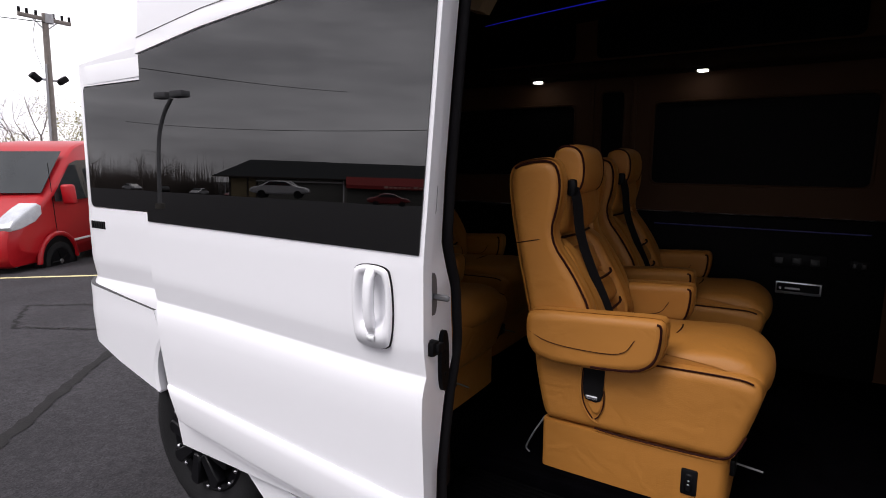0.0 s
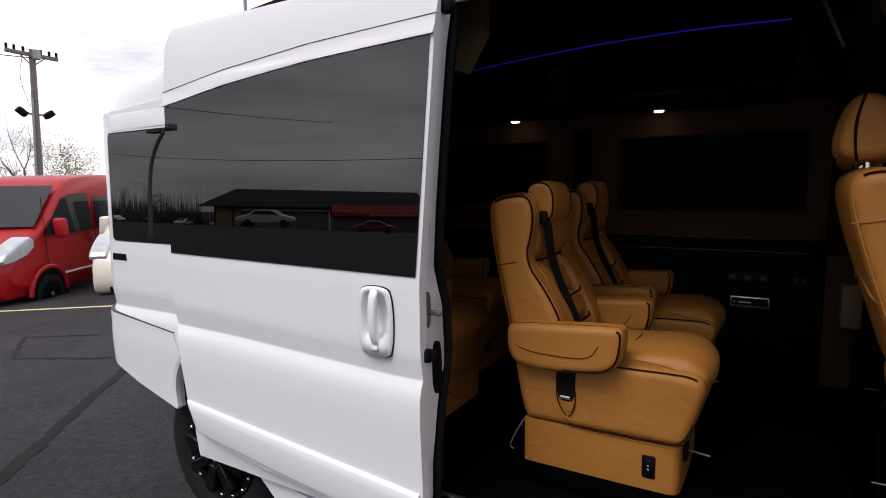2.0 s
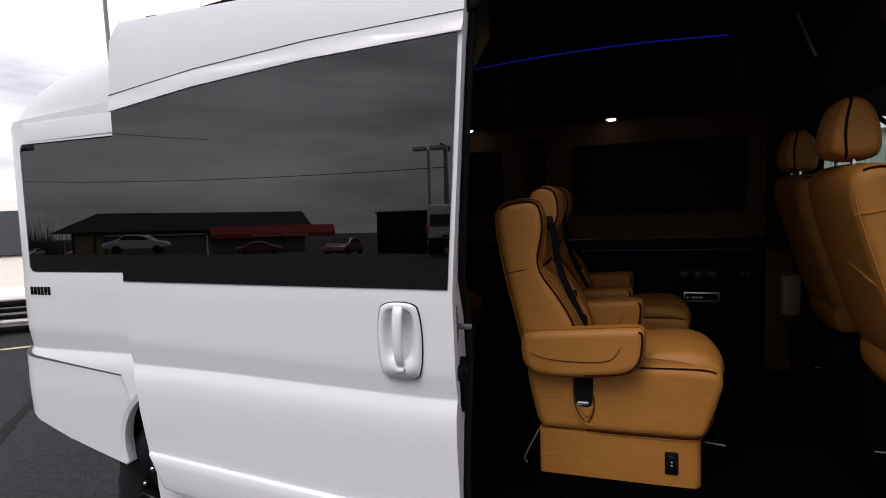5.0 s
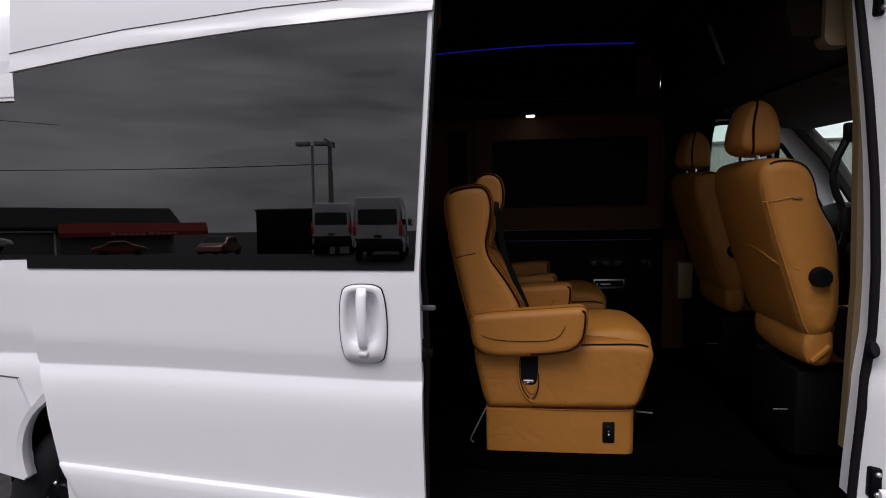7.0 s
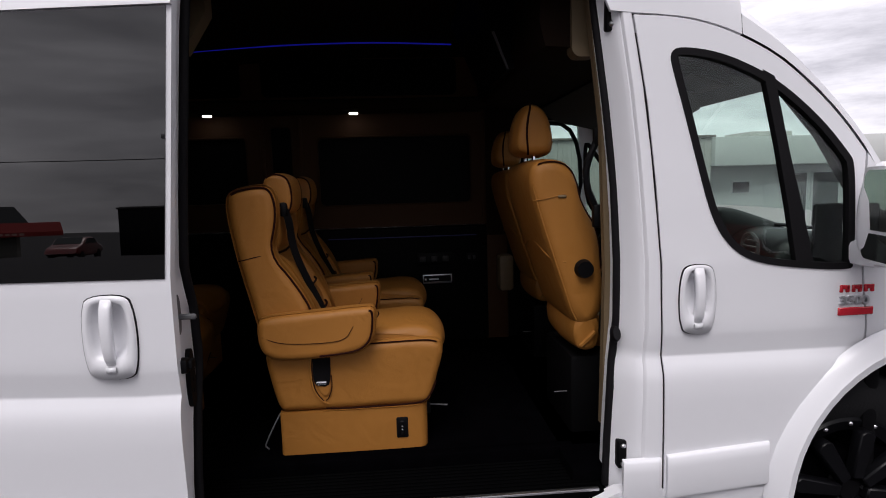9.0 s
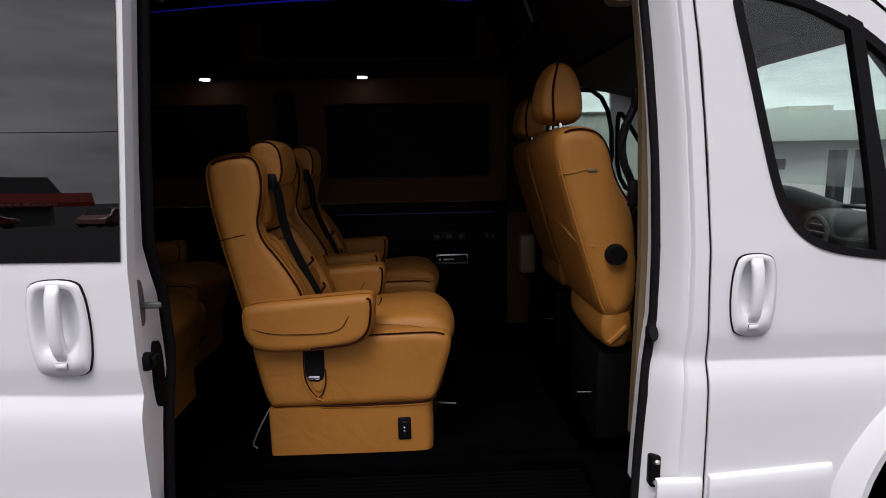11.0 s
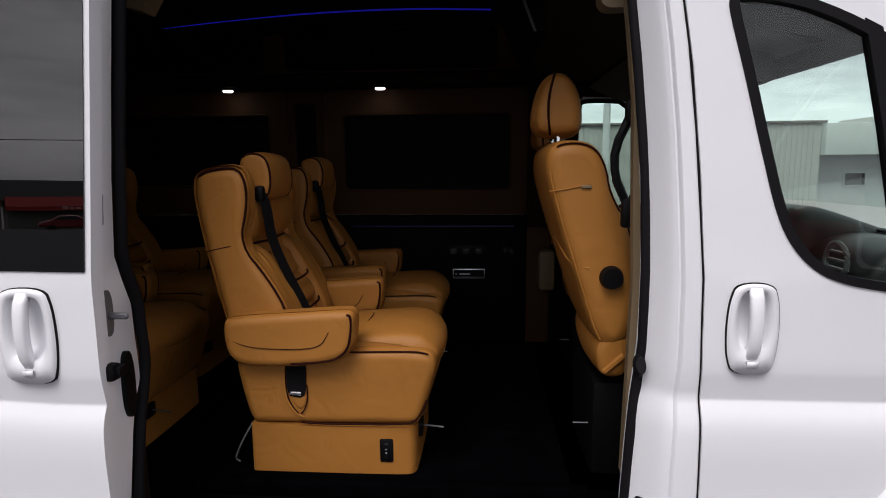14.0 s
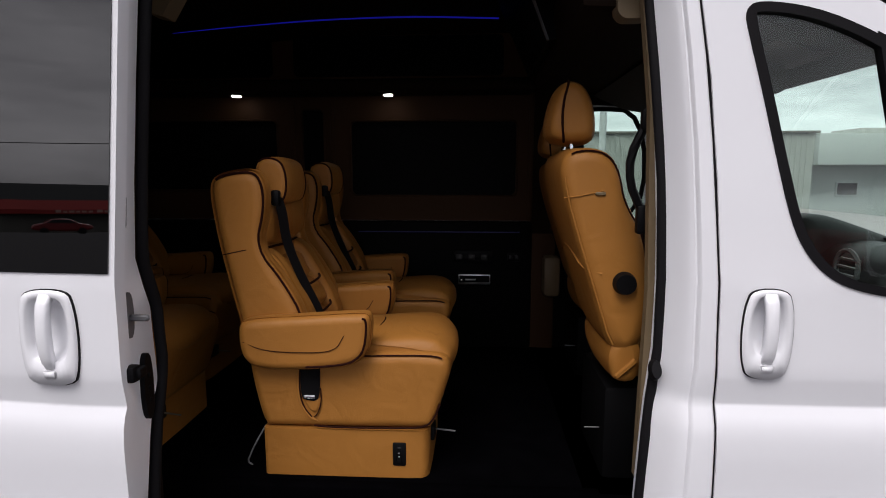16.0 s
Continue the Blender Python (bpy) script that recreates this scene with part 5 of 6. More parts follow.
    b = pillow(bmesh.new(), soften([(-0.30, 0.36, 0), (-0.15, 0.38, 0), (-0.178, 0.52, 0), (-0.235, 0.66, 0), (-0.278, 0.735, 0), (-0.255, 0.80, 0), (-0.245, 0.90, 0), (-0.275, 0.975, 0), (-0.34, 0.98, 0), (-0.40, 0.90, 0), (-0.385, 0.72, 0), (-0.325, 0.52, 0)], 2), 0.06, W - 0.06, 0.03, 4, 0.004)
    bk = part("backrest", b, M_LEATHER, ch)
    for z0, z1, x in ((0.40, 0.50, -0.128), (0.51, 0.60, -0.152), (0.61, 0.70, -0.206)):
        b = pillow(bmesh.new(), soften([(x - 0.07, z0, 0), (x + 0.015, z0, 0), (x + 0.006 - 0.02 * (z0 > 0.55), (z0 + z1) / 2, 0), (x - 0.03, z1, 0), (x - 0.09, z1, 0)], 2), 0.115, W - 0.115, 0.018, 3, 0.003)
        part("back_bolster", b, M_LEATHER, bk)
    for z, x in ((0.505, -0.121), (0.605, -0.160)):
        part("panel_seam", tube(bmesh.new(), soften([(x - 0.012, 0.118, z + 0.004), (x + 0.002, 0.15, z), (x + 0.003, W / 2, z - 0.002), (x + 0.002, W - 0.15, z), (x - 0.012, W - 0.118, z + 0.004)], 1, False), 0.0045, 6), M_PIPING, bk)
    head = pillow(bmesh.new(), soften([(-0.36, 0.748, 0), (-0.268, 0.748, 0), (-0.242, 0.79, 0), (-0.240, 0.86, 0), (-0.258, 0.915, 0), (-0.285, 0.948, 0), (-0.35, 0.955, 0), (-0.39, 0.90, 0)], 2), 0.030, W - 0.022, 0.05, 6, 0.008)
    part("head_pad", head, M_LEATHER, bk)
    for y0 in (0.038, W - 0.128):
        side = pillow(bmesh.new(), soften([(-0.27, 0.40, 0), (-0.098, 0.42, 0), (-0.105, 0.50, 0), (-0.168, 0.62, 0), (-0.242, 0.740, 0), (-0.34, 0.740, 0), (-0.32, 0.55, 0)], 2), y0, y0 + 0.09, 0.036, 5, 0.004)
        part("side_bolster", side, M_LEATHER, bk)
    b = tube(bmesh.new(), [(-0.268, 0.08, 0.742), (-0.262, W / 2, 0.738), (-0.268, W - 0.08, 0.742)], 0.004, 6)
    part("back_seam", b, M_PIPING, bk)
    # headrest
    ring = soften([(-0.255, 0.884, 0), (-0.212, 0.886, 0), (-0.196, 0.93, 0), (-0.198, 0.985, 0), (-0.214, 1.024, 0), (-0.258, 1.038, 0), (-0.298, 1.022, 0), (-0.306, 0.97, 0), (-0.290, 0.91, 0)], 2)
    hr = part("headrest", pillow(bmesh.new(), ring, 0.088, 0.296, 0.017, 5, 0.004), M_LEATHER, ch, "rolled tan leather headrest")
    for y, sd_ in ((0.088, 1), (0.296, -1)):
        part("headrest_piping", edge_piping(ring, y, 0.017, (-0.255, 0.884), (-0.298, 1.022), sd_, 0.0036, (-0.198, 0.97), (0.0030, 0.0060)), M_PIPING, hr)
    # arms
    for y0, nm in ((-0.055, "near"), (W - 0.03, "far")):
        ring = soften([(-0.322, 0.505, 0), (-0.305, 0.532, 0), (-0.10, 0.544, 0), (0.065, 0.556, 0), (0.094, 0.552, 0), (0.100, 0.52, 0), (0.092, 0.45, 0), (0.070, 0.412, 0), (0.02, 0.384, 0), (-0.18, 0.372, 0), (-0.265, 0.376, 0), (-0.305, 0.40, 0), (-0.320, 0.44, 0)], 2)
        ar = part("armrest", pillow(bmesh.new(), ring, y0, y0 + 0.085, 0.024, 4, 0.003), M_LEATHER, ch, "padded tan leather armrest")
        for y, sd_ in ((y0, 1), (y0 + 0.085, -1)):
            part("armrest_piping", edge_piping(ring, y, 0.024, (0.070, 0.556), (-0.12, 0.372), sd_, 0.0038, via=(0.093, 0.46), lay=(0.0105, 0.0022)), M_PIPING, ar)
        b = tube(bmesh.new(), soften([(-0.305, y0 + 0.002, 0.465), (-0.24, y0 - 0.002, 0.438), (-0.10, y0 - 0.002, 0.434), (-0.01, y0 - 0.002, 0.442), (0.018, y0 - 0.001, 0.49)], 2, False), 0.0012, 5)
        part("armrest_stitching", b, M_PIPING, ar)
    # shoulder belt
    pts = soften([(-0.226, 0.078, 0.905), (-0.212, 0.082, 0.86), (-0.208, 0.095, 0.76), (-0.165, 0.110, 0.64), (-0.112, 0.128, 0.52), (-0.098, 0.136, 0.44)], 2, False)
    b = bmesh.new()
    rows = []
    for p in pts:
        rows.append([b.verts.new((p.x + dx, p.y + dy, p.z)) for dx, dy in ((-0.010, -0.015), (-0.008, -0.0165), (0.012, 0.0135), (0.010, 0.015))])
    for p, q in zip(rows, rows[1:]):
        for k in range(4):
            b.faces.new((p[k], p[(k + 1) % 4], q[(k + 1) % 4], q[k]))
    b.faces.new(rows[0]), b.faces.new(rows[-1])
    sb = part("seat_belt", b, M_BELT, ch, "black shoulder belt")
    part("belt_guide", boxed(-0.245, -0.215, 0.064, 0.092, 0.878, 0.930, 0.010), M_BLACK, sb)
    return ch


chair = captain_chair("tan leather captain's chair with dark piping beside the open door")
chair.location = (-1.060, 0.335, 0.545)
chair.scale = (0.985, 1.03, 1.0)
tagged(copy_thing(chair, pose(-1.105, 1.11, 0.545) @ Matrix.Diagonal((1.03, 1.03, 1.0, 1))), "tan leather captain's chair against the far wall")
tagged(copy_thing(chair, pose(-2.06, 0.40, 0.545) @ Matrix.Diagonal((1.03, 1.03, 1.0, 1))), "tan leather captain's chair in the second row")
tagged(copy_thing(chair, pose(-2.20, 1.12, 0.545) @ Matrix.Diagonal((1.03, 1.03, 1.0, 1))), "tan leather captain's chair in the second row by the far wall")


def front_seat(label):
    """Cab seat seen from behind: leather back cover, headrest on posts, skirt, pocket, recliner knob; near side y = 0, origin under the back."""
    st = thing("front_seat", (0, 0, 0), label, "seat", "leather front seats in the cab")
    W = 0.47
    ring = soften([(-0.098, 1.038, 0), (-0.03, 1.052, 0), (0.035, 1.034, 0), (0.070, 0.975, 0), (0.085, 0.89, 0), (0.150, 0.79, 0), (0.165, 0.62, 0), (0.165, 0.45, 0), (0.060, 0.40, 0), (-0.010, 0.62, 0), (-0.085, 0.85, 0), (-0.115, 0.98, 0)], 2)
    bk = part("backrest", pillow(bmesh.new(), ring, 0.0, W, 0.04, 5, 0.006), M_LEATHER, st, "tan leather seat back")
    for y, sd_ in ((0.0, 1), (W, -1)):
        part("back_piping", edge_piping(ring, y, 0.04, (-0.09, 1.04), (0.16, 0.66), sd_, 0.0027, (0.07, 0.92)), M_PIPING, bk)
        part("back_edge_seam", edge_piping(ring, y, 0.04, (-0.11, 0.97), (0.05, 0.45), sd_, 0.003, (-0.08, 0.82)), M_LEATHER, bk)
    b = tube(bmesh.new(), [(-0.100, 0.012, 0.900), (-0.06, -0.0015, 0.905), (0.0, -0.0015, 0.918), (0.05, 0.006, 0.932)], 0.002, 6)
    part("cover_seam", b, M_LEATHER, bk)
    part("cloth_tag", boxed(-0.010, 0.020, -0.006, 0.002, 0.908, 0.918, 0.002, 1), M_PAD, bk)
    def back(z):
        """The x of the seat's rear face at a height."""
        return lerp_table([(0.45, 0.045), (0.62, -0.010), (0.85, -0.085)], z)
    b = tube(bmesh.new(), soften([(back(z) - 0.004 + dx, y, z) for y, z, dx in ((0.0, 0.672, 0.05), (0.012, 0.676, 0.018), (0.05, 0.690, 0), (0.14, 0.722, 0), (W / 2, 0.738, 0), (W - 0.14, 0.722, 0), (W - 0.04, 0.69, 0))], 2, False), 0.0045, 6)
    part("pocket_edge", b, M_LEATHER, bk)
    ring = soften([(-0.12, 1.072, 0), (-0.005, 1.068, 0), (0.012, 1.11, 0), (-0.002, 1.20, 0), (-0.036, 1.252, 0), (-0.083, 1.256, 0), (-0.115, 1.215, 0), (-0.136, 1.12, 0)], 2)
    hr = part("headrest", pillow(bmesh.new(), ring, 0.115, W - 0.165, 0.030, 6, 0.010), M_LEATHER, st)
    part("headrest_piping", tube(bmesh.new(), soften([(-0.086, 0.140, 1.072), (-0.089, 0.122, 1.080), (-0.094, 0.1135, 1.11), (-0.096, 0.1125, 1.16), (-0.091, 0.1130, 1.205), (-0.082, 0.120, 1.236), (-0.076, 0.136, 1.256), (-0.074, 0.16, 1.264)], 1, False), 0.0042, 6), M_PIPING, hr)
    for y in (0.16, W - 0.16):
        part("headrest_post", tube(bmesh.new(), [(-0.06, y, 1.02), (-0.06, y, 1.10)], 0.007, 8), M_CHROME, hr)
    b = pillow(bmesh.new(), soften([(0.050, 0.46, 0), (0.150, 0.48, 0), (0.150, 0.34, 0), (0.10, 0.322, 0), (0.055, 0.345, 0)], 2), 0.01, W - 0.05, 0.02, 3, 0.01)
    sk = part("seat_skirt", b, M_LEATHER, st, "loose leather flap below the seat back")
    b = tube(bmesh.new(), soften([(0.075, 0.006, 0.35), (0.10, 0.002, 0.375), (0.13, 0.002, 0.405)], 1, False), 0.009, 6)
    part("skirt_fold", b, M_LEATHER, sk)
    b = bmesh.new()
    bmesh.ops.create_cone(b, segments=24, radius1=0.036, radius2=0.030, depth=0.03, cap_ends=True)
    bmesh.ops.transform(b, matrix=Matrix.Translation((0.085, -0.012, 0.645)) @ Matrix.Rotation(radians(90), 4, "X"), verts=b.verts)
    part("recliner_knob", b, M_BLACK, st, "black round recliner knob")
    b = pillow(bmesh.new(), soften([(0.06, 0.30, 0), (0.55, 0.33, 0), (0.58, 0.44, 0), (0.50, 0.48, 0), (0.10, 0.44, 0)], 2), 0.07, W - 0.03, 0.05, 4)
    part("cushion", b, M_LEATHER, st)
    b = boxed(0.05, 0.50, 0.05, W - 0.05, -0.022, 0.30, 0.02)
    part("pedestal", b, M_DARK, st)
    b = prism(bmesh.new(), soften([(0.150, 0.36, 0), (0.20, 0.36, 0), (0.195, 0.53, 0), (0.160, 0.55, 0)], 2), -0.010, 0.03)
    part("recliner_cover", b, M_BLACK, st)
    b = tube(bmesh.new(), [(0.0, 0.10, 0.14), (0.05, 0.10, 0.14)], 0.0025, 6)
    part("seat_rail_bar", b, M_GUN, st)
    return st


fs = front_seat("tan leather front passenger seat seen from behind")
fs.location = (-0.280, 0.325, 0.555)
tagged(copy_thing(fs, pose(-0.195, 1.27, 0.540)), "tan leather driver's seat seen from behind")


# ---- ground ----
def lie(x, y):
    """The height of the ground: level where the van stands, falling away behind it and beyond it."""
    a, c = max(0.0, -4.6 - x), max(0.0, y - 5.0)
    f = min(1.0, max(0.0, (y + 9.0) / 7.0))
    b = max(0.0, -26.0 - y)
    return -0.062 * f * a * a / (a + 1.5) * (1 if a < 22 else 22 / a) - 0.07 * b * b / (b + 4.0) * (1 if b < 45 else 45 / b) - 0.10 * c * c / (c + 4.0) * (1 if c < 30 else 30 / c)


M_ASPHALT = mat("asphalt", (0.0265, 0.0250, 0.0278), 0.9, var=0.38, scale=1.3, bump=0.9, bump_scale=90, spec=0.18)


def add_aggregate(m):
    """Pale and dark stones in worn asphalt, and broad faded patches."""
    n, l = m.node_tree.nodes, m.node_tree.links
    b = n["Principled BSDF"]
    was = b.inputs["Base Color"].links[0].from_socket
    co = n.new("ShaderNodeTexCoord")
    vo, no = n.new("ShaderNodeTexVoronoi"), n.new("ShaderNodeTexNoise")
    vo.inputs["Scale"].default_value = 105.0
    no.inputs["Scale"].default_value, no.inputs["Detail"].default_value = 16.0, 6.0
    l.new(co.outputs["Object"], vo.inputs["Vector"])
    l.new(co.outputs["Object"], no.inputs["Vector"])
    sep, up, mx, tone = n.new("ShaderNodeSeparateColor"), n.new("ShaderNodeMapRange"), n.new("ShaderNodeMath"), n.new("ShaderNodeMapRange")
    l.new(vo.outputs["Color"], sep.inputs["Color"])
    up.inputs["From Min"].default_value, up.inputs["From Max"].default_value = 0.0, 1.0
    up.inputs["To Min"].default_value, up.inputs["To Max"].default_value = 0.72, 1.30
    l.new(sep.outputs["Red"], up.inputs["Value"])
    tone.inputs["From Min"].default_value, tone.inputs["From Max"].default_value = 0.3, 0.7
    tone.inputs["To Min"].default_value, tone.inputs["To Max"].default_value = 0.78, 1.26
    l.new(no.outputs["Fac"], tone.inputs["Value"])
    mx.operation = "MULTIPLY"
    l.new(up.outputs["Result"], mx.inputs[0])
    l.new(tone.outputs["Result"], mx.inputs[1])
    sc = n.new("ShaderNodeVectorMath")
    sc.operation = "SCALE"
    l.new(was, sc.inputs[0])
    l.new(mx.outputs[0], sc.inputs["Scale"])
    l.new(sc.outputs["Vector"], b.inputs["Base Color"])


add_aggregate(M_ASPHALT)
M_LINE = mat("yellow_line", (0.56, 0.48, 0.25), 0.8, var=0.25, scale=20, bump=0.4, bump_scale=90)
M_CRACK = mat("crack_filler", (0.0145, 0.0138, 0.0140), 0.9, var=0.45, scale=9, bump=0.5, bump_scale=60, spec=0.15)
gx = [-400, -150, -100, -70, -50, -35] + [-30 + i for i in range(0, 61)] + [40, 60, 100, 180, 400]
gy = [-400, -150, -80, -45] + [-30 + 2 * i for i in range(0, 46)] + [70, 90, 130, 200, 400]
b = bmesh.new()
grid = [[b.verts.new((x, y, lie(x, y))) for y in gy] for x in gx]
for i in range(len(gx) - 1):
    for j in range(len(gy) - 1):
        b.faces.new((grid[i][j], grid[i + 1][j], grid[i + 1][j + 1], grid[i][j + 1]))
ground = tagged(part("ground", b, M_ASPHALT, None, "dark grey worn asphalt parking lot"), category="ground", kind="structure")


def ground_z(x, y):
    """The height of the ground sheet itself between its grid points."""
    i = max(k for k in range(len(gx) - 1) if gx[k] <= x)
    j = max(k for k in range(len(gy) - 1) if gy[k] <= y)
    u, v = (x - gx[i]) / (gx[i + 1] - gx[i]), (y - gy[j]) / (gy[j + 1] - gy[j])
    return (1 - u) * ((1 - v) * lie(gx[i], gy[j]) + v * lie(gx[i], gy[j + 1])) + u * ((1 - v) * lie(gx[i + 1], gy[j]) + v * lie(gx[i + 1], gy[j + 1]))


def ribbon(pts, w, h=0.006, jitter=0.0):
    b = bmesh.new()
    rows = []
    pts = [Vector((p[0], p[1], 0)) for p in pts]
    for i, p in enumerate(pts):
        d = (pts[min(i + 1, len(pts) - 1)] - pts[max(i - 1, 0)]).normalized()
        s = Vector((-d.y, d.x, 0))
        ww = w * (1 + jitter * random.uniform(-1, 1))
        row = []
        for k in (-0.5, 0.5):
            q = p + s * ww * k
            row.append(b.verts.new((q.x, q.y, ground_z(q.x, q.y) + h)))
        rows.append(row)
    for a, c in zip(rows, rows[1:]):
        b.faces.new((a[0], a[1], c[1], c[0]))
    return b


def wander(p, q, n, amp):
    return [(p[0] + (q[0] - p[0]) * i / n + random.uniform(-amp, amp), p[1] + (q[1] - p[1]) * i / n + random.uniform(-amp, amp)) for i in range(n + 1)]


def marking(name, label, pts, w, material, jitter=0.0):
    return tagged(part(name, ribbon(pts, w, 0.004, jitter), material, None, label), category="road marking", kind="structure")


marking("parking_line", "faded yellow parking line", wander((-15.5, 0.2), (-7.8, 3.75), 60, 0.008), 0.105, M_LINE, 0.15)
marking("tar_seam", "dark tar-filled seam in the asphalt", wander((-3.0, -1.55), (-6.6, 2.4), 90, 0.012), 0.085, M_CRACK, 0.25)
marking("crack", "branching crack in the asphalt", wander((-7.0, 0.9), (-6.0, 1.3), 40, 0.03), 0.035, M_CRACK, 0.7)
marking("crack", "branching crack in the asphalt", wander((-8.07, 1.45), (-7.2, 1.85), 40, 0.03), 0.04, M_CRACK, 0.7)
marking("crack", "branching crack in the asphalt", wander((-7.0, 0.9), (-8.07, 1.45), 30, 0.03), 0.03, M_CRACK, 0.7)
marking("tar_seam", "dark tar-filled seam in the asphalt", wander((-7.6, 0.6), (-5.6, -2.5), 40, 0.04), 0.05, M_CRACK, 0.6)
for x in (-62, -57, -52, -47):
    marking("bay_line", "white parking bay line", [(x, -46), (x, -41)], 0.12, M_WHITE)


# ---- other vehicles ----
def parked_van(paint, label, place, heading):
    """A high-roof van standing on its wheels: shell, screen, side glass, doors' lines, lamps, grille, mirrors."""
    v = thing("parked_van", (0, 0, 0), label, "van", "parked vans")
    ring = soften([(0.0, 0.42, 0), (0.0, 2.30, 0), (0.08, 2.50, 0), (1.5, 2.56, 0), (3.7, 2.52, 0), (4.25, 2.34, 0), (5.15, 1.50, 0), (5.78, 1.20, 0), (5.98, 0.95, 0), (6.02, 0.50, 0), (5.85, 0.36, 0)], 1)
    shell = part("body", pillow(bmesh.new(), ring, -1.0, 1.0, 0.14, 5), paint, v)
    scr = [(4.36, 2.28), (5.12, 1.56)]
    b = bmesh.new()
    rows = [[b.verts.new((x + 0.035 + 0.02 * math.cos(f * 1.3), 0.93 * f * (1 - 0.06 * k), z + 0.03)) for f in (-1, -0.6, 0, 0.6, 1)] for k, (x, z) in enumerate(scr[::-1])]
    for k in range(4):
        b.faces.new((rows[0][k], rows[0][k + 1], rows[1][k + 1], rows[1][k]))
    bmesh.ops.recalc_face_normals(b, faces=b.faces)
    b.normal_update()
    bmesh.ops.solidify(b, geom=b.faces[:], thickness=0.01)
    part("windscreen", b, M_VGLASS, v, "dark reflecting windscreen")
    part("wiper", tube(bmesh.new(), [(5.18, -0.7, 1.57), (5.05, 0.1, 1.68)], 0.012, 6), M_BLACK, v)
    for s in (-1, 1):
        for nm, ring2 in (("door_window", [(3.52, 1.42), (4.95, 1.42), (4.95, 1.55), (4.40, 2.08), (4.20, 2.14), (3.56, 2.16)]), ("side_window", rrect(1.9, 3.35, 1.42, 2.08, 0.05, 3)), ("side_window", rrect(0.25, 1.8, 1.42, 2.08, 0.05, 3))):
            part(nm, prism(bmesh.new(), ring2, s * 1.0 - 0.004, s * 1.0 + 0.004), M_VGLASS, v)
        for x in (3.42, 4.98, 1.85):
            part("door_seam", boxed(x - 0.006, x + 0.006, s * 1.0 - 0.003, s * 1.0 + 0.003, 0.55, 2.1), M_BLACK, v)
        part("side_moulding", boxed(1.2, 4.6, s * 1.0 - 0.012, s * 1.0 + 0.012, 0.66, 0.70, 0.006), M_WHITE if paint is not M_CREAM else paint, v)
        part("door_handle", boxed(3.52, 3.62, s * 1.0 - 0.02, s * 1.0 + 0.02, 1.15, 1.35, 0.02), paint, v)
        m = part("wing_mirror", boxed(4.72, 4.86, min(s * 1.04, s * 1.26), max(s * 1.04, s * 1.26), 1.36, 1.72, 0.05, 3), paint, v)
        part("mirror_face", boxed(4.715, 4.722, min(s * 1.07, s * 1.23), max(s * 1.07, s * 1.23), 1.42, 1.68), M_MIRROR, m)
        part("headlamp", pillow(bmesh.new(), soften([(5.30, 1.16, 0), (5.90, 0.98, 0), (5.96, 1.10, 0), (5.62, 1.33, 0), (5.30, 1.46, 0)], 1), min(s * 0.66, s * 1.012), max(s * 0.66, s * 1.012), 0.03), M_HEADLAMP, v)
        part("tail_lamp", boxed(-0.015, 0.05, min(s * 0.86, s * 0.99), max(s * 0.86, s * 0.99), 1.0, 1.55, 0.02), M_BADGE, v)
        for x in (1.15, 5.0):
            def disc(r, d0, d1, n=28):
                b = bmesh.new()
                bmesh.ops.create_cone(b, segments=n, radius1=r, radius2=r, depth=abs(d1 - d0), cap_ends=True)
                bmesh.ops.bevel(b, geom=[e for e in b.edges if e.calc_face_angle(0) > 1], offset=0.03 if r > 0.3 else 0.01, segments=2, affect="EDGES")
                bmesh.ops.transform(b, matrix=Matrix.Translation((x, s * (d0 + d1) / 2, 0.36)) @ Matrix.Rotation(radians(90), 4, "X"), verts=b.verts)
                return b
            part("arch_lip", tube(bmesh.new(), [(x + 0.46 * math.cos(a), s * 1.0, 0.38 + 0.48 * math.sin(a)) for a in [math.pi * k / 12 for k in range(13)]], 0.045, 8), paint, v)
            part("arch_shade", prism(bmesh.new(), [(x + 0.44 * math.cos(a), 0.38 + 0.46 * math.sin(a)) for a in [math.pi * k / 12 for k in range(13)]] + [(x - 0.44, 0.2), (x + 0.44, 0.2)], s * 1.0 - 0.006, s * 1.0 + 0.006), M_BLACK, v)
            w = part("wheel", disc(0.375, 0.80, 1.02), M_TYRE, v)
            part("rim", disc(0.25, 0.99, 1.027), M_RIM, w)
            part("hub", disc(0.045, 1.0, 1.038, 12), M_ALU, w)
            for k in range(5):
                a = 2 * math.pi * k / 5
                part("spoke", tube(bmesh.new(), [(x + 0.05 * math.cos(a), s * 1.028, 0.36 + 0.05 * math.sin(a)), (x + 0.22 * math.cos(a), s * 1.024, 0.36 + 0.22 * math.sin(a))], 0.018, 5), M_BLACK, w)
    for k in range(3):
        g = part("grille_bar", boxed(5.95, 6.04, -0.46, 0.46, 0.66 + 0.10 * k, 0.72 + 0.10 * k, 0.02), M_BLACK, v)
    b = bmesh.new()
    tube(b, [(6.02, y, z) for y, z in rrect(-0.52, 0.52, 0.62, 0.96, 0.06, 3)], 0.028, 8, True)
    tube(b, [(6.03, 0, 0.62), (6.03, 0, 0.96)], 0.03, 8)
    part("grille_frame", b, M_WHITE, v)
    part("grille_back", boxed(5.93, 5.99, -0.5, 0.5, 0.64, 0.94, 0.01), M_BLACK, v)
    part("lower_grille", boxed(5.98, 6.03, -0.6, 0.6, 0.44, 0.54, 0.02), M_BLACK, v)
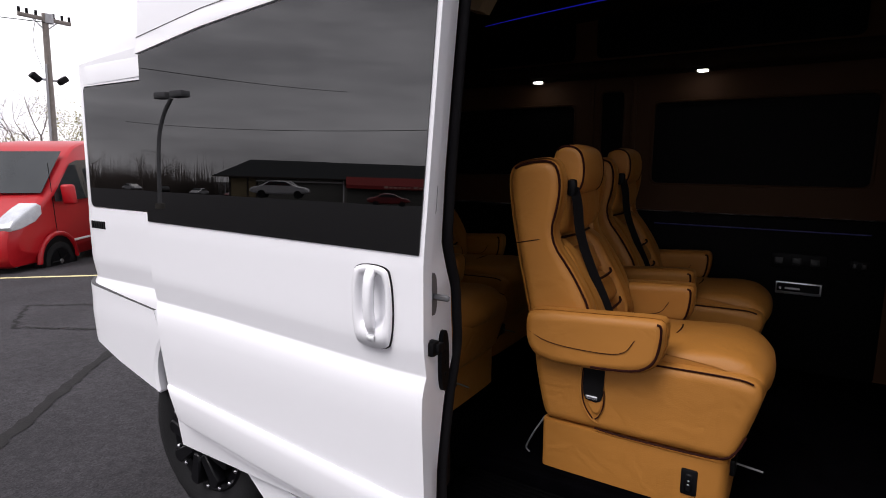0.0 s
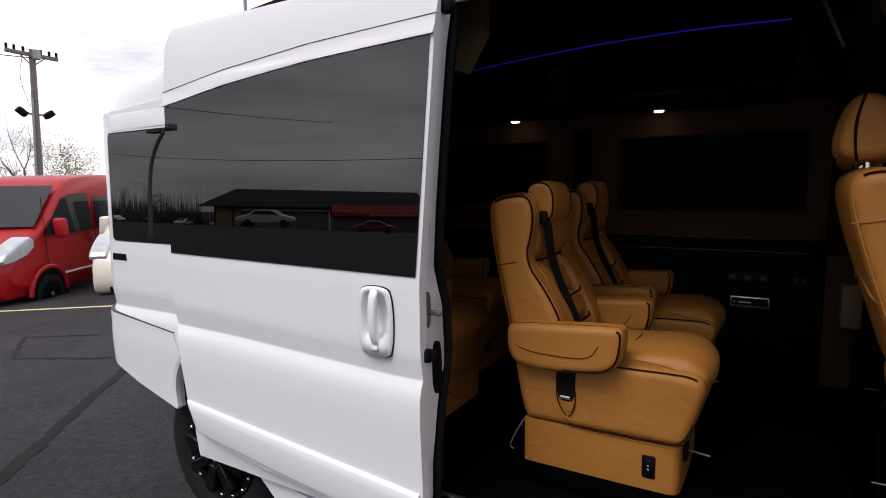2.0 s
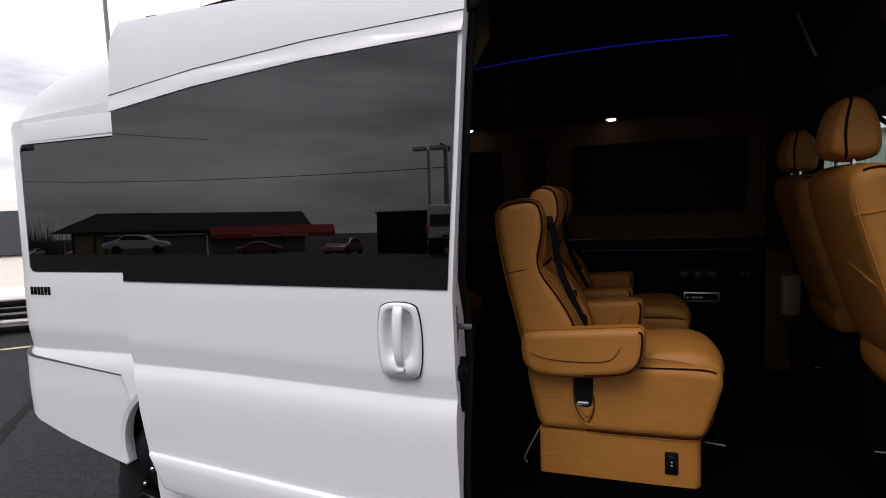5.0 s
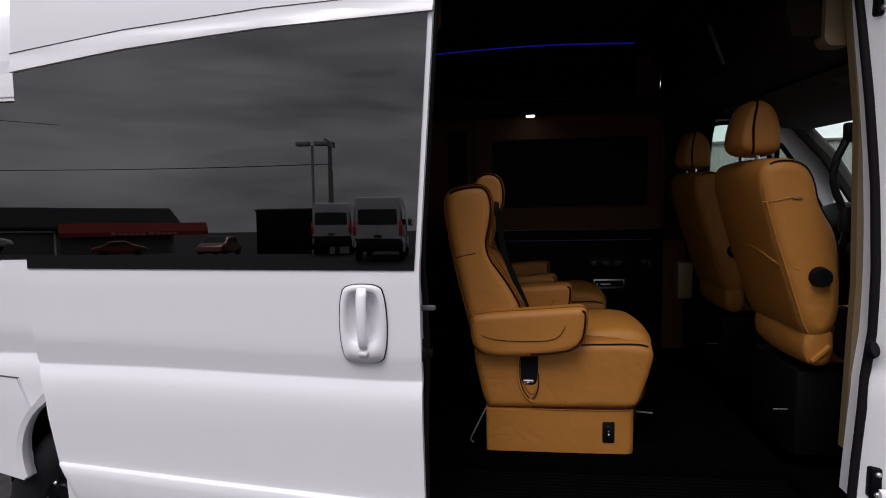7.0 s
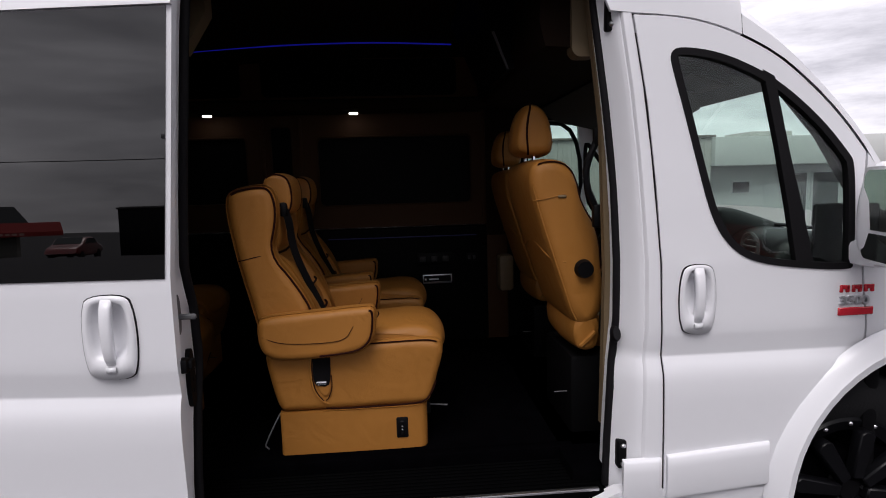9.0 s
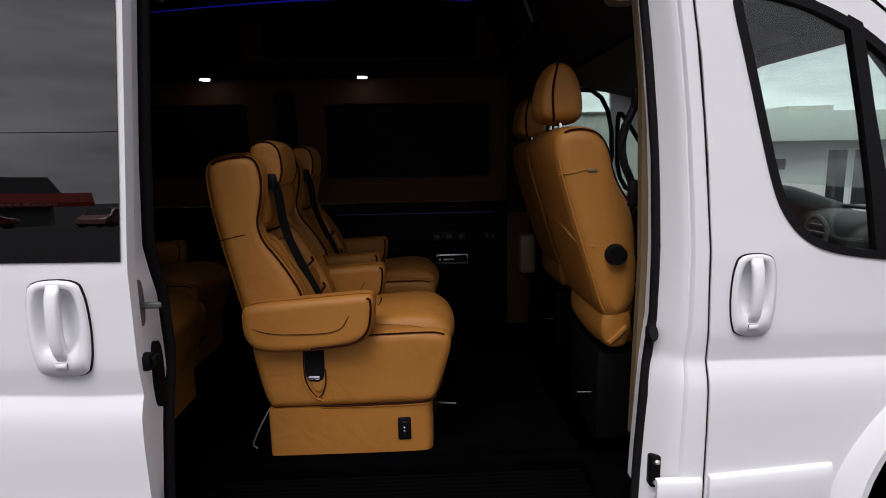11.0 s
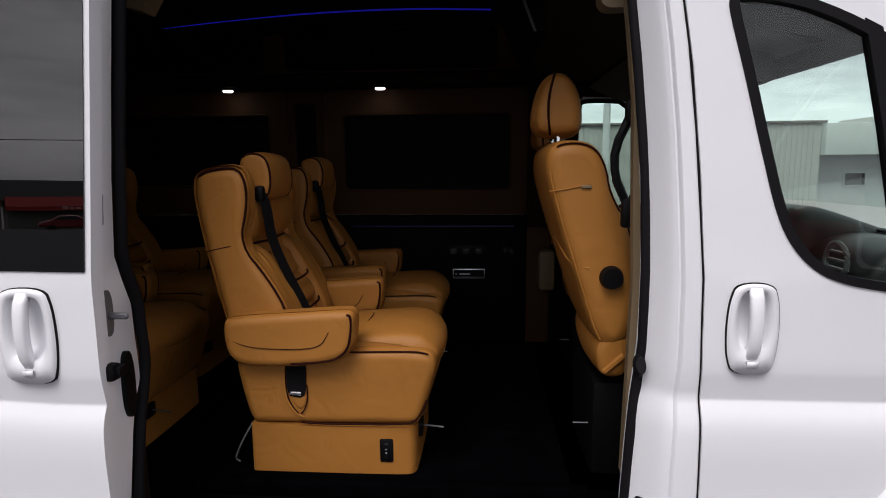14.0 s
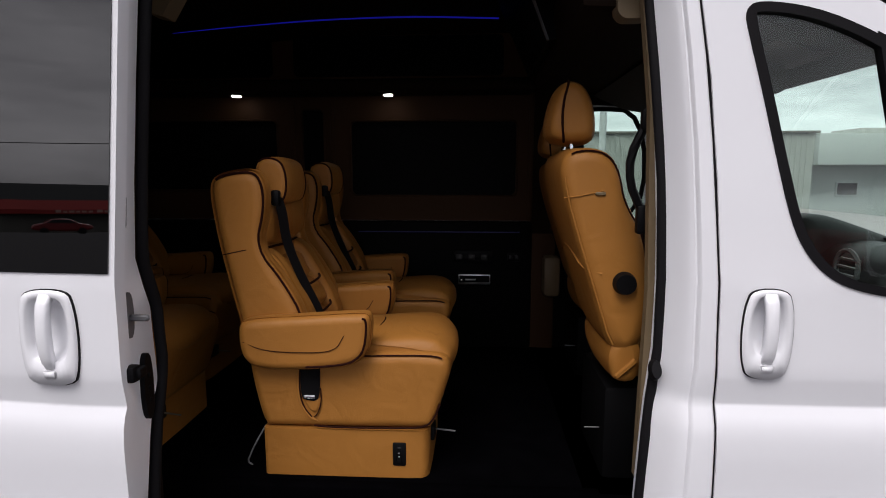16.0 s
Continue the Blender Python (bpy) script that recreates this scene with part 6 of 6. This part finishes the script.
    part("rear_window", prism(bmesh.new(), rrect(-0.80, 0.80, 1.42, 2.02, 0.06, 3), -0.006, 0.004, "x"), M_VGLASS, v)
    part("rear_door_seam", boxed(-0.004, 0.004, -0.006, 0.006, 0.55, 2.25), M_BLACK, v)
    part("number_plate", boxed(-0.012, 0.0, -0.16, 0.16, 0.92, 1.02), M_TRIM, v)
    part("rear_bumper", boxed(-0.08, 0.10, -0.98, 0.98, 0.40, 0.58, 0.03), paint if paint is M_PAINT else M_BLACK, v)
    for s in (-1, 1):
        part("fog_lamp", boxed(5.93, 5.99, min(s * 0.70, s * 0.80), max(s * 0.70, s * 0.80), 0.56, 0.66, 0.02), M_HEADLAMP, v)
    for o in v.children_recursive:
        for w in o.data.vertices:
            x, y, z = w.co
            w.co.y = y * (1 - 0.16 * max(0.0, (x - 4.55) / 1.45) ** 2) * (1 - 0.075 * max(0.0, z - 1.35) / 1.1)
    v.matrix_basis = pose(place[0], place[1], ground_z(*place), 0, 0, heading)
    return v


M_VGLASS = mat("dark_car_glass", (0.022, 0.026, 0.028), 0.04, var=0.1, scale=2)
RED_H = -56
parked_van(M_RED, "bright red high-roof van parked across the lot", (-15.4, 7.0), RED_H)
parked_van(M_CREAM, "cream white high-roof van parked beside a red van", (-13.5, 9.05), RED_H)
# White vans' paint darkened to dim their reflection in the window glass.
M_DIMWHITE = mat("dimmed_white_paint", (0.40, 0.395, 0.40), 0.4, var=0.10, scale=2, coat=0.3)
for place, heading in (((-10.1, -25.5), -101), ((-6.5, -20.4), -98)):
    v = parked_van(M_DIMWHITE, "white high-roof van in dimmed paint, parked with its tail to the lot", place, heading)
    for x in (0.55, 1.9):
        part("roof_vent", boxed(x, x + 0.5, -0.28, 0.28, 2.52, 2.66, 0.04), M_BLACK, v)
    part("roof_aerial", tube(bmesh.new(), [(1.25, 0.2, 2.52), (1.2, 0.2, 3.0)], 0.02, 6), M_BLACK, v)


def sedan(paint, label, place, heading):
    """A saloon car: body, cabin glass, wheels."""
    v = thing("car", (0, 0, 0), label, "car", "parked cars")
    part("body", pillow(bmesh.new(), soften([(0, 0.30, 0), (0.0, 0.85, 0), (0.9, 0.98, 0), (1.5, 1.40, 0), (2.9, 1.42, 0), (3.6, 1.0, 0), (4.6, 0.86, 0), (4.75, 0.35, 0)], 2), -0.88, 0.88, 0.12, 4), paint, v)
    for s in (-1, 1):
        part("side_window", prism(bmesh.new(), [(1.15, 1.02), (3.35, 1.02), (2.85, 1.33), (1.60, 1.33)], s * 0.88 - 0.004, s * 0.88 + 0.004), M_VGLASS, v)
        for x in (0.95, 3.8):
            b = bmesh.new()
            bmesh.ops.create_cone(b, segments=24, radius1=0.32, radius2=0.32, depth=0.2, cap_ends=True)
            bmesh.ops.transform(b, matrix=Matrix.Translation((x, s * 0.80, 0.32)) @ Matrix.Rotation(radians(90), 4, "X"), verts=b.verts)
            part("wheel", b, M_TYRE, v)
    for x0, z0, x1, z1 in ((3.02, 1.40, 3.62, 1.03), (1.42, 1.38, 0.92, 1.02)):
        b = bmesh.new()
        vs = [b.verts.new(p) for p in ((x0, -0.70, z0), (x0, 0.70, z0), (x1, 0.76, z1), (x1, -0.76, z1))]
        b.faces.new(vs)
        bmesh.ops.recalc_face_normals(b, faces=b.faces)
        b.normal_update()
        bmesh.ops.solidify(b, geom=b.faces[:], thickness=0.02)
        part("windscreen", b, M_VGLASS, v)
    v.matrix_basis = pose(place[0], place[1], ground_z(*place), 0, 0, heading)
    return v


M_SILVER = mat("silver_paint", (0.36, 0.36, 0.37), 0.3, var=0.04, coat=0.6)
M_DARKRED = mat("dark_red_paint", (0.15, 0.008, 0.010), 0.3, var=0.05, coat=0.6)
sedan(M_SILVER, "silver saloon car parked before a shop", (-38.5, -29.5), -40)
sedan(M_DARKRED, "dark red car parked before a shop", (-40, -46), -40)
for k in range(4):
    sedan((M_SILVER, M_BLACK, M_SILVER, M_DARKRED)[k], "car parked far across the lot", (-118 + 9 * k, -62 - 3 * k), 30 * k)
sedan(M_DARKRED, "dark red car parked opposite the van", (4.6, -11.2), 12)
sedan(M_BLACK, "black car parked opposite the van", (9.4, -11.5), 8)
sedan(M_DARKRED, "dark red car parked beside a black trailer", (-22, -38), 80)

# ---- buildings ----
M_WALL = mat("painted_block", (0.20, 0.185, 0.165), 0.85, var=0.08, scale=3, bump=0.3, bump_scale=30)
M_GREEN = mat("dark_roof_shingle", (0.016, 0.018, 0.020), 0.85, var=0.25, scale=1.5, spec=0.1)
M_TANWALL = mat("tan_siding", (0.20, 0.155, 0.085), 0.85, var=0.1, scale=2)
M_PANEL = mat("grey_wall_panel", (0.115, 0.112, 0.100), 0.8, var=0.12, scale=1.5)
M_BARKBROWN = mat("dark_brown_timber", (0.030, 0.022, 0.018), 0.8, var=0.15)
M_LAMPWHITE = mat("pale_grey_board", (0.36, 0.35, 0.34), 0.7, var=0.1)
M_LETTER = mat("dull_pink_lettering", (0.38, 0.24, 0.21), 0.8, var=0.1)
M_AWNING = mat("red_awning_cloth", (0.22, 0.014, 0.012), 0.8, var=0.08)
M_METAL = mat("ribbed_metal_wall", (0.50, 0.50, 0.47), 0.55, var=0.06, scale=2)
M_STUCCO = mat("pale_stucco", (0.66, 0.68, 0.66), 0.85, var=0.05, scale=2, bump=0.2, bump_scale=40)

shop = thing("shop_building", (-62, -62, 0), "low shop with a dark shingle roof and a red awning", "building")
part("wall", boxed(-77, -48, -70, -57, 0, 3.6), M_WALL, shop)
b = bmesh.new()
vs = [b.verts.new(p) for p in ((-79, -55.8, 3.5), (-47, -55.8, 3.5), (-47, -64, 6.0), (-75, -64, 6.0), (-79, -71, 3.5), (-47, -71, 3.5))]
for q in ((0, 1, 2, 3), (3, 2, 5, 4), (0, 3, 4), (1, 5, 2), (0, 4, 5, 1)):
    b.faces.new([vs[i] for i in q])
part("roof", b, M_GREEN, shop, "dark shingle roof", 0)
aw = part("awning", prism(bmesh.new(), [(-56.9, 2.3), (-55.0, 2.3), (-55.0, 2.8), (-56.0, 3.9), (-56.9, 3.9)], -61.0, -44.0, "x"), M_AWNING, shop, "red awning with white lettering")
x = -55.6
for k, w in enumerate((0.55, 0.4, 0.5, 0.35, 0.5, 0.45, 0.0, 0.6, 0.5, 0.4, 0.5, 0.45)):
    if w:
        part("lettering_bar", boxed(x, x + w, -54.99, -54.97, 2.45, 2.45 + (0.34 if k in (0, 7) else 0.24)), M_LETTER, aw)
    x += w + 0.22
part("tan_wall", boxed(-77.02, -73.4, -57.0, -56.93, 0.0, 3.5, 0.01), M_TANWALL, shop)
for x in (-77.05, -74.7, -73.5):
    part("pilaster", boxed(x, x + 0.22, -57.0, -56.86, 0.0, 3.5, 0.01), M_BARKBROWN, shop)
part("wall_panel", boxed(-73.2, -61.5, -57.0, -56.90, 0.1, 2.85, 0.01), M_PANEL, shop)
part("wall_panel", boxed(-60.8, -48.4, -57.0, -56.90, 0.1, 2.3, 0.01), M_PANEL, shop)
part("fascia", boxed(-73.4, -61.4, -56.9, -56.3, 2.86, 3.06, 0.02), M_LAMPWHITE, shop, "pale board over the wall panels")
part("eave_board", boxed(-79.0, -47.0, -55.86, -55.76, 3.36, 3.54, 0.01), M_BARKBROWN, shop)
part("downpipe", boxed(-61.4, -61.2, -56.95, -56.8, 0, 3.5), M_WHITE, shop)

shop.location, shop.rotation_euler = (-60.3, -63.4, -1.9), (0, 0, radians(-44))

hall = thing("industrial_hall", (5, 36, -2.2), "grey ribbed-metal industrial hall behind the lot", "building")
part("wall", boxed(-24, 17.4, 30.0, 44, -2.6, 3.75), M_METAL, hall)
rib = boxed(0, 0.06, 29.95, 30.0, -2.5, 3.73, 0.01, 1)
me = bpy.data.meshes.new("wall_rib")
rib.to_mesh(me)
rib.free()
me.materials.append(M_METAL)
for i in range(150):
    o = new("wall_rib", me)
    o.parent = hall
    o.matrix_parent_inverse = Matrix.Translation(-hall.location)
    o.location = (-23.7 + 0.273 * i, 0, 0)
part("roof_edge", boxed(-24.2, 17.6, 29.85, 44.2, 3.73, 3.86, 0.02), M_WALL, hall)
shw = thing("showroom", (26, 36, -2.2), "pale stucco showroom with glass doors", "building")
part("wall", boxed(17.45, 60, 31.2, 44, -2.6, 3.65), M_STUCCO, shw)
part("canopy", boxed(17.42, 60.2, 29.6, 31.3, 2.05, 3.70, 0.02), M_STUCCO, shw)
for x0, x1, z0, z1 in ((19.4, 20.6, 0.35, 1.15), (23.0, 24.3, -1.8, 1.6), (24.6, 26.4, -1.8, 1.6), (26.8, 28.6, -1.8, 1.6), (29.0, 30.8, -1.8, 1.6), (32, 36, -1.8, 1.6)):
    w = part("window", boxed(x0, x1, 31.12, 31.22, z0, z1, 0.01), M_WHITE, shw)
    part("pane", boxed(x0 + 0.08, x1 - 0.08, 31.09, 31.13, z0 + 0.08, z1 - 0.08), M_VGLASS, w)
part("roof_unit", boxed(23, 26, 35, 38, 3.6, 4.4, 0.03), M_METAL, shw)

tr = thing("trailer", (-17, -39, ground_z(-17, -39)), "tall black box trailer parked on the lot", "trailer")
part("box", boxed(-19.5, -14.5, -41, -37, -0.7, 2.6, 0.12, 3), M_BLACK, tr)
part("corner_rail", boxed(-19.55, -14.45, -36.99, -36.93, 2.44, 2.56, 0.02), M_DASH, tr)
for x in (-18.2, -16.9):
    b = tube(bmesh.new(), [(x, -37.5, ground_z(-17, -39) + 0.36), (x, -37.05, ground_z(-17, -39) + 0.36)], 0.36, 20)
    part("wheel", b, M_TYRE, tr)


# ---- poles, lamps, wires ----
M_WOOD = mat("weathered_pole_wood", (0.20, 0.175, 0.155), 0.9, var=0.25, scale=6, bump=0.5, bump_scale=30)
M_STEEL = mat("galvanised_steel", (0.34, 0.34, 0.35), 0.5, metal=0.6, var=0.12)


def utility_pole(place, top, label, lamps=True, lean=0.0):
    z0 = ground_z(*place)
    p = thing("utility_pole", (place[0], place[1], z0), label, "utility pole", "utility poles")
    x, y = place
    b = bmesh.new()
    bmesh.ops.create_cone(b, segments=14, radius1=0.19, radius2=0.12, depth=top - z0, cap_ends=True)
    bmesh.ops.translate(b, vec=(x, y, (top + z0) / 2), verts=b.verts)
    part("post", b, M_WOOD, p)
    part("cable_riser", tube(bmesh.new(), [(x + 0.1, y - 0.17, z0), (x + 0.1, y - 0.14, top * 0.72)], 0.05, 8), M_STEEL, p)
    part("crossarm", boxed(x - 0.07, x + 0.07, y - 1.05, y + 1.05, top - 0.32, top - 0.16, 0.01), M_WOOD, p)
    for dy in (-1.0, -0.7, -0.35, 0.35, 0.7, 1.0):
        part("insulator", tube(bmesh.new(), [(x, y + dy, top - 0.16), (x, y + dy, top + 0.06)], 0.055, 8), M_BLACK, p)
    part("transformer", tube(bmesh.new(), [(x + 0.1, y + 0.12, top - 0.42), (x + 0.1, y + 0.12, top - 0.02)], 0.17, 12), M_STEEL, p)
    for s in (-1, 1):
        part("brace", tube(bmesh.new(), [(x, y, top - 0.75), (x, y + s * 0.55, top - 0.26)], 0.025, 6), M_STEEL, p)
    part("drop_wire", tube(bmesh.new(), soften([(x, y - 0.35, top - 0.2), (x, y - 0.6, top - 1.3), (x, y - 0.2, top - 2.6)], 2, False), 0.012, 5), M_BLACK, p)
    p.rotation_euler = (radians(lean), 0, 0)
    if lamps:
        zl = top - 2.9
        part("lamp_arm", boxed(x - 0.04, x + 0.04, y - 0.62, y + 0.62, zl - 0.05, zl + 0.05, 0.01), M_STEEL, p)
        for s in (-1, 1):
            b = boxed(-0.16, 0.16, -0.22, 0.22, -0.13, 0.13, 0.04)
            b2 = bmesh.new()
            merge(b2, b, Matrix.Translation((x, y + s * 0.55, zl + 0.05)) @ Matrix.Rotation(radians(s * 38), 4, "X"))
            part("floodlight", b2, M_BLACK, p)
    return p


utility_pole((-29.9, 11.2), 7.9, "weathered wooden utility pole with floodlights and crossarm", True, -2.0)
utility_pole((-13.6, -36.3), 7.1, "wooden utility pole beside the lot", False)


M_LAMPPOST = mat("painted_lamp_post", (0.30, 0.30, 0.31), 0.6, var=0.08)


def lot_lamp(place, h, label, curve=0.0):
    p = thing("street_lamp", (place[0], place[1], ground_z(*place)), label, "street lamp", "parking lot lamps")
    x, y = place
    z0 = ground_z(*place)
    part("post", tube(bmesh.new(), soften([(x, y, z0), (x, y, z0 + h * 0.6), (x + curve * 0.4, y, z0 + h * 0.85), (x + curve, y, z0 + h)], 2, False), 0.085, 10), M_LAMPPOST, p)
    part("foot", tube(bmesh.new(), [(x, y, z0), (x, y, z0 + 0.25)], 0.2, 14), M_WALL, p)
    for s in (-1, 1):
        part("lamp_head", boxed(x + curve + min(s * 0.15, s * 1.0), x + curve + max(s * 0.15, s * 1.0), y - 0.22, y + 0.22, z0 + h - 0.02, z0 + h + 0.26, 0.05), M_STEEL, p)
    return p


lot_lamp((-24.6, -13.3), 4.75, "grey double-headed parking lot lamp", 1.1)
lot_lamp((-13.3, -32.0), 6.5, "grey double-headed parking lot lamp")
lot_lamp((-23.4, 18.2), 15.0, "tall grey lamp post behind the van")
tagged(part("flag_pole", tube(bmesh.new(), [(3.6, 18, ground_z(3.6, 18)), (3.6, 18, 7.5)], 0.12, 10), M_WHITE, None, "white painted post behind the van"), category="post")


def cable(name, p, q, sag, r=0.02):
    pts = [(p[0] + (q[0] - p[0]) * f, p[1] + (q[1] - p[1]) * f, p[2] + (q[2] - p[2]) * f - sag * 4 * f * (1 - f)) for f in [k / 24 for k in range(25)]]
    return tagged(part(name, tube(bmesh.new(), pts, r, 5), M_BLACK, None, "black overhead cable strung between poles"), category="cable", group="overhead cables")


cable("overhead_cable", (-13.6, -36.3, 5.5), (-82, -43.0, 8.8), 0.8, 0.03)
cable("overhead_cable", (-29.8, 11.5, 7.5), (-34, -36, 9.0), 1.0)


# ---- bare trees ----
M_BARK = mat("grey_bark", (0.13, 0.105, 0.090), 0.95, var=0.3, scale=4)
M_BUD = mat("spring_buds", (0.22, 0.20, 0.07), 0.9, var=0.3, scale=2)


def bare_tree(place, h, seed, buds=0):
    rng = random.Random(seed)
    x, y = place
    z0 = ground_z(x, y) - 0.05
    t = thing("tree", (x, y, z0), "leafless tree with fine spreading branches" if not buds else "thin tree coming into yellow-green leaf", "tree", "trees behind the lot")
    verts, faces, tips = [], [], []

    def limb(p, d, ln, r, depth):
        n = 5 if depth < 2 else 3
        steps = 3
        rings = []
        for k in range(steps + 1):
            s = d.orthogonal().normalized()
            u = d.cross(s)
            rr = r * (1 - 0.55 * k / steps)
            rings.append(len(verts))
            for i in range(n):
                a = 2 * math.pi * i / n
                verts.append(p + rr * (math.cos(a) * s + math.sin(a) * u))
            if k < steps:
                p = p + d * ln / steps
                d = (d + Vector((rng.uniform(-0.16, 0.16), rng.uniform(-0.16, 0.16), rng.uniform(-0.02, 0.14)))).normalized()
                if depth < 4 and (k > 0 or depth > 0):
                    for _ in range(2 if depth < 3 else 1):
                        a = rng.uniform(0, 6.28)
                        side = (d.orthogonal().normalized() * math.cos(a) + d.cross(d.orthogonal().normalized()) * math.sin(a))
                        limb(p, (d * rng.uniform(0.6, 1.0) + side * rng.uniform(0.5, 0.9)).normalized(), ln * rng.uniform(0.45, 0.68), r * 0.5 * (1 - 0.2 * k), depth + 1)
        for a, c in zip(rings, rings[1:]):
            for i in range(n):
                faces.append((a + i, a + (i + 1) % n, c + (i + 1) % n, c + i))
        tips.append(p)
    limb(Vector((x, y, z0)), Vector((rng.uniform(-0.05, 0.05), rng.uniform(-0.05, 0.05), 1)).normalized(), h * 0.55, h * 0.016, 0)
    me = bpy.data.meshes.new("crown")
    me.from_pydata([tuple(v) for v in verts], [], faces)
    me.materials.append(M_BARK)
    o = new("crown", me)
    o.parent = t
    o.matrix_parent_inverse = Matrix.Translation(-t.location)
    if buds:
        vs, fs = [], []
        for p in tips:
            for _ in range(buds):
                q = p + Vector((rng.gauss(0, 0.25), rng.gauss(0, 0.25), rng.gauss(0, 0.25)))
                a = Vector((rng.uniform(-1, 1), rng.uniform(-1, 1), rng.uniform(-1, 1))) * 0.06
                c = Vector((rng.uniform(-1, 1), rng.uniform(-1, 1), rng.uniform(-1, 1))) * 0.06
                k = len(vs)
                vs += [tuple(q - a), tuple(q + c), tuple(q + a), tuple(q - c)]
                fs.append((k, k + 1, k + 2, k + 3))
        me = bpy.data.meshes.new("foliage")
        me.from_pydata(vs, [], fs)
        me.materials.append(M_BUD)
        o = new("foliage", me)
        o.parent = t
        o.matrix_parent_inverse = Matrix.Translation(-t.location)
        tagged(o, kind="stuff")
    return t


spots = [(-50.6, 13.6, 7.0, 0), (-48.2, 17.1, 9.0, 0), (-52.9, 20.1, 10.5, 0), (-45.9, 20.3, 7.5, 3), (-57.4, 25.4, 8.5, 3), (-49.5, 24.0, 6.0, 0), (-56.4, 16.0, 6.5, 0), (-59.1, 28.6, 6.5, 0), (-47.3, 25.8, 5.5, 0), (-54.2, 18.0, 6.0, 3), (-58.9, 11.5, 9.5, 0), (-55.7, 22.7, 6.0, 0)]
for i, (x, y, h, bd_) in enumerate(spots):
    bare_tree((x, y), h, 11 + i, bd_)
for i in range(16):
    bare_tree((-128 - 5.5 * i + 6 * (i % 2), -76 + 5 * (i % 3)), 11 - 1.7 * (i % 4), 50 + i, 0)
# low brush along the lot's far edge
rng = random.Random(5)
vs, fs = [], []
for _ in range(18000):
    x, y = rng.uniform(-66, -54), rng.uniform(4, 38)
    if _ % 2:
        x, y = rng.uniform(-225, -120), rng.uniform(-90, -72)
    h = abs(rng.gauss(1.4, 0.8)) + 0.3
    z = lie(x, y)
    k = len(vs)
    dx, dy = rng.uniform(-0.4, 0.4), rng.uniform(-0.4, 0.4)
    w = 0.012 * (1 + 9 * (_ % 2))
    vs += [(x - w, y - 0.02, z), (x + w, y + 0.02, z), (x + dx, y + dy, z + h * (1 + 1.6 * (_ % 2)))]
    fs.append((k, k + 1, k + 2))
me = bpy.data.meshes.new("brush")
me.from_pydata(vs, [], fs)
me.materials.append(M_BARK)
tagged(new("brush", me), "tangled leafless brush along the edge of the lot", "brush", "", "stuff")
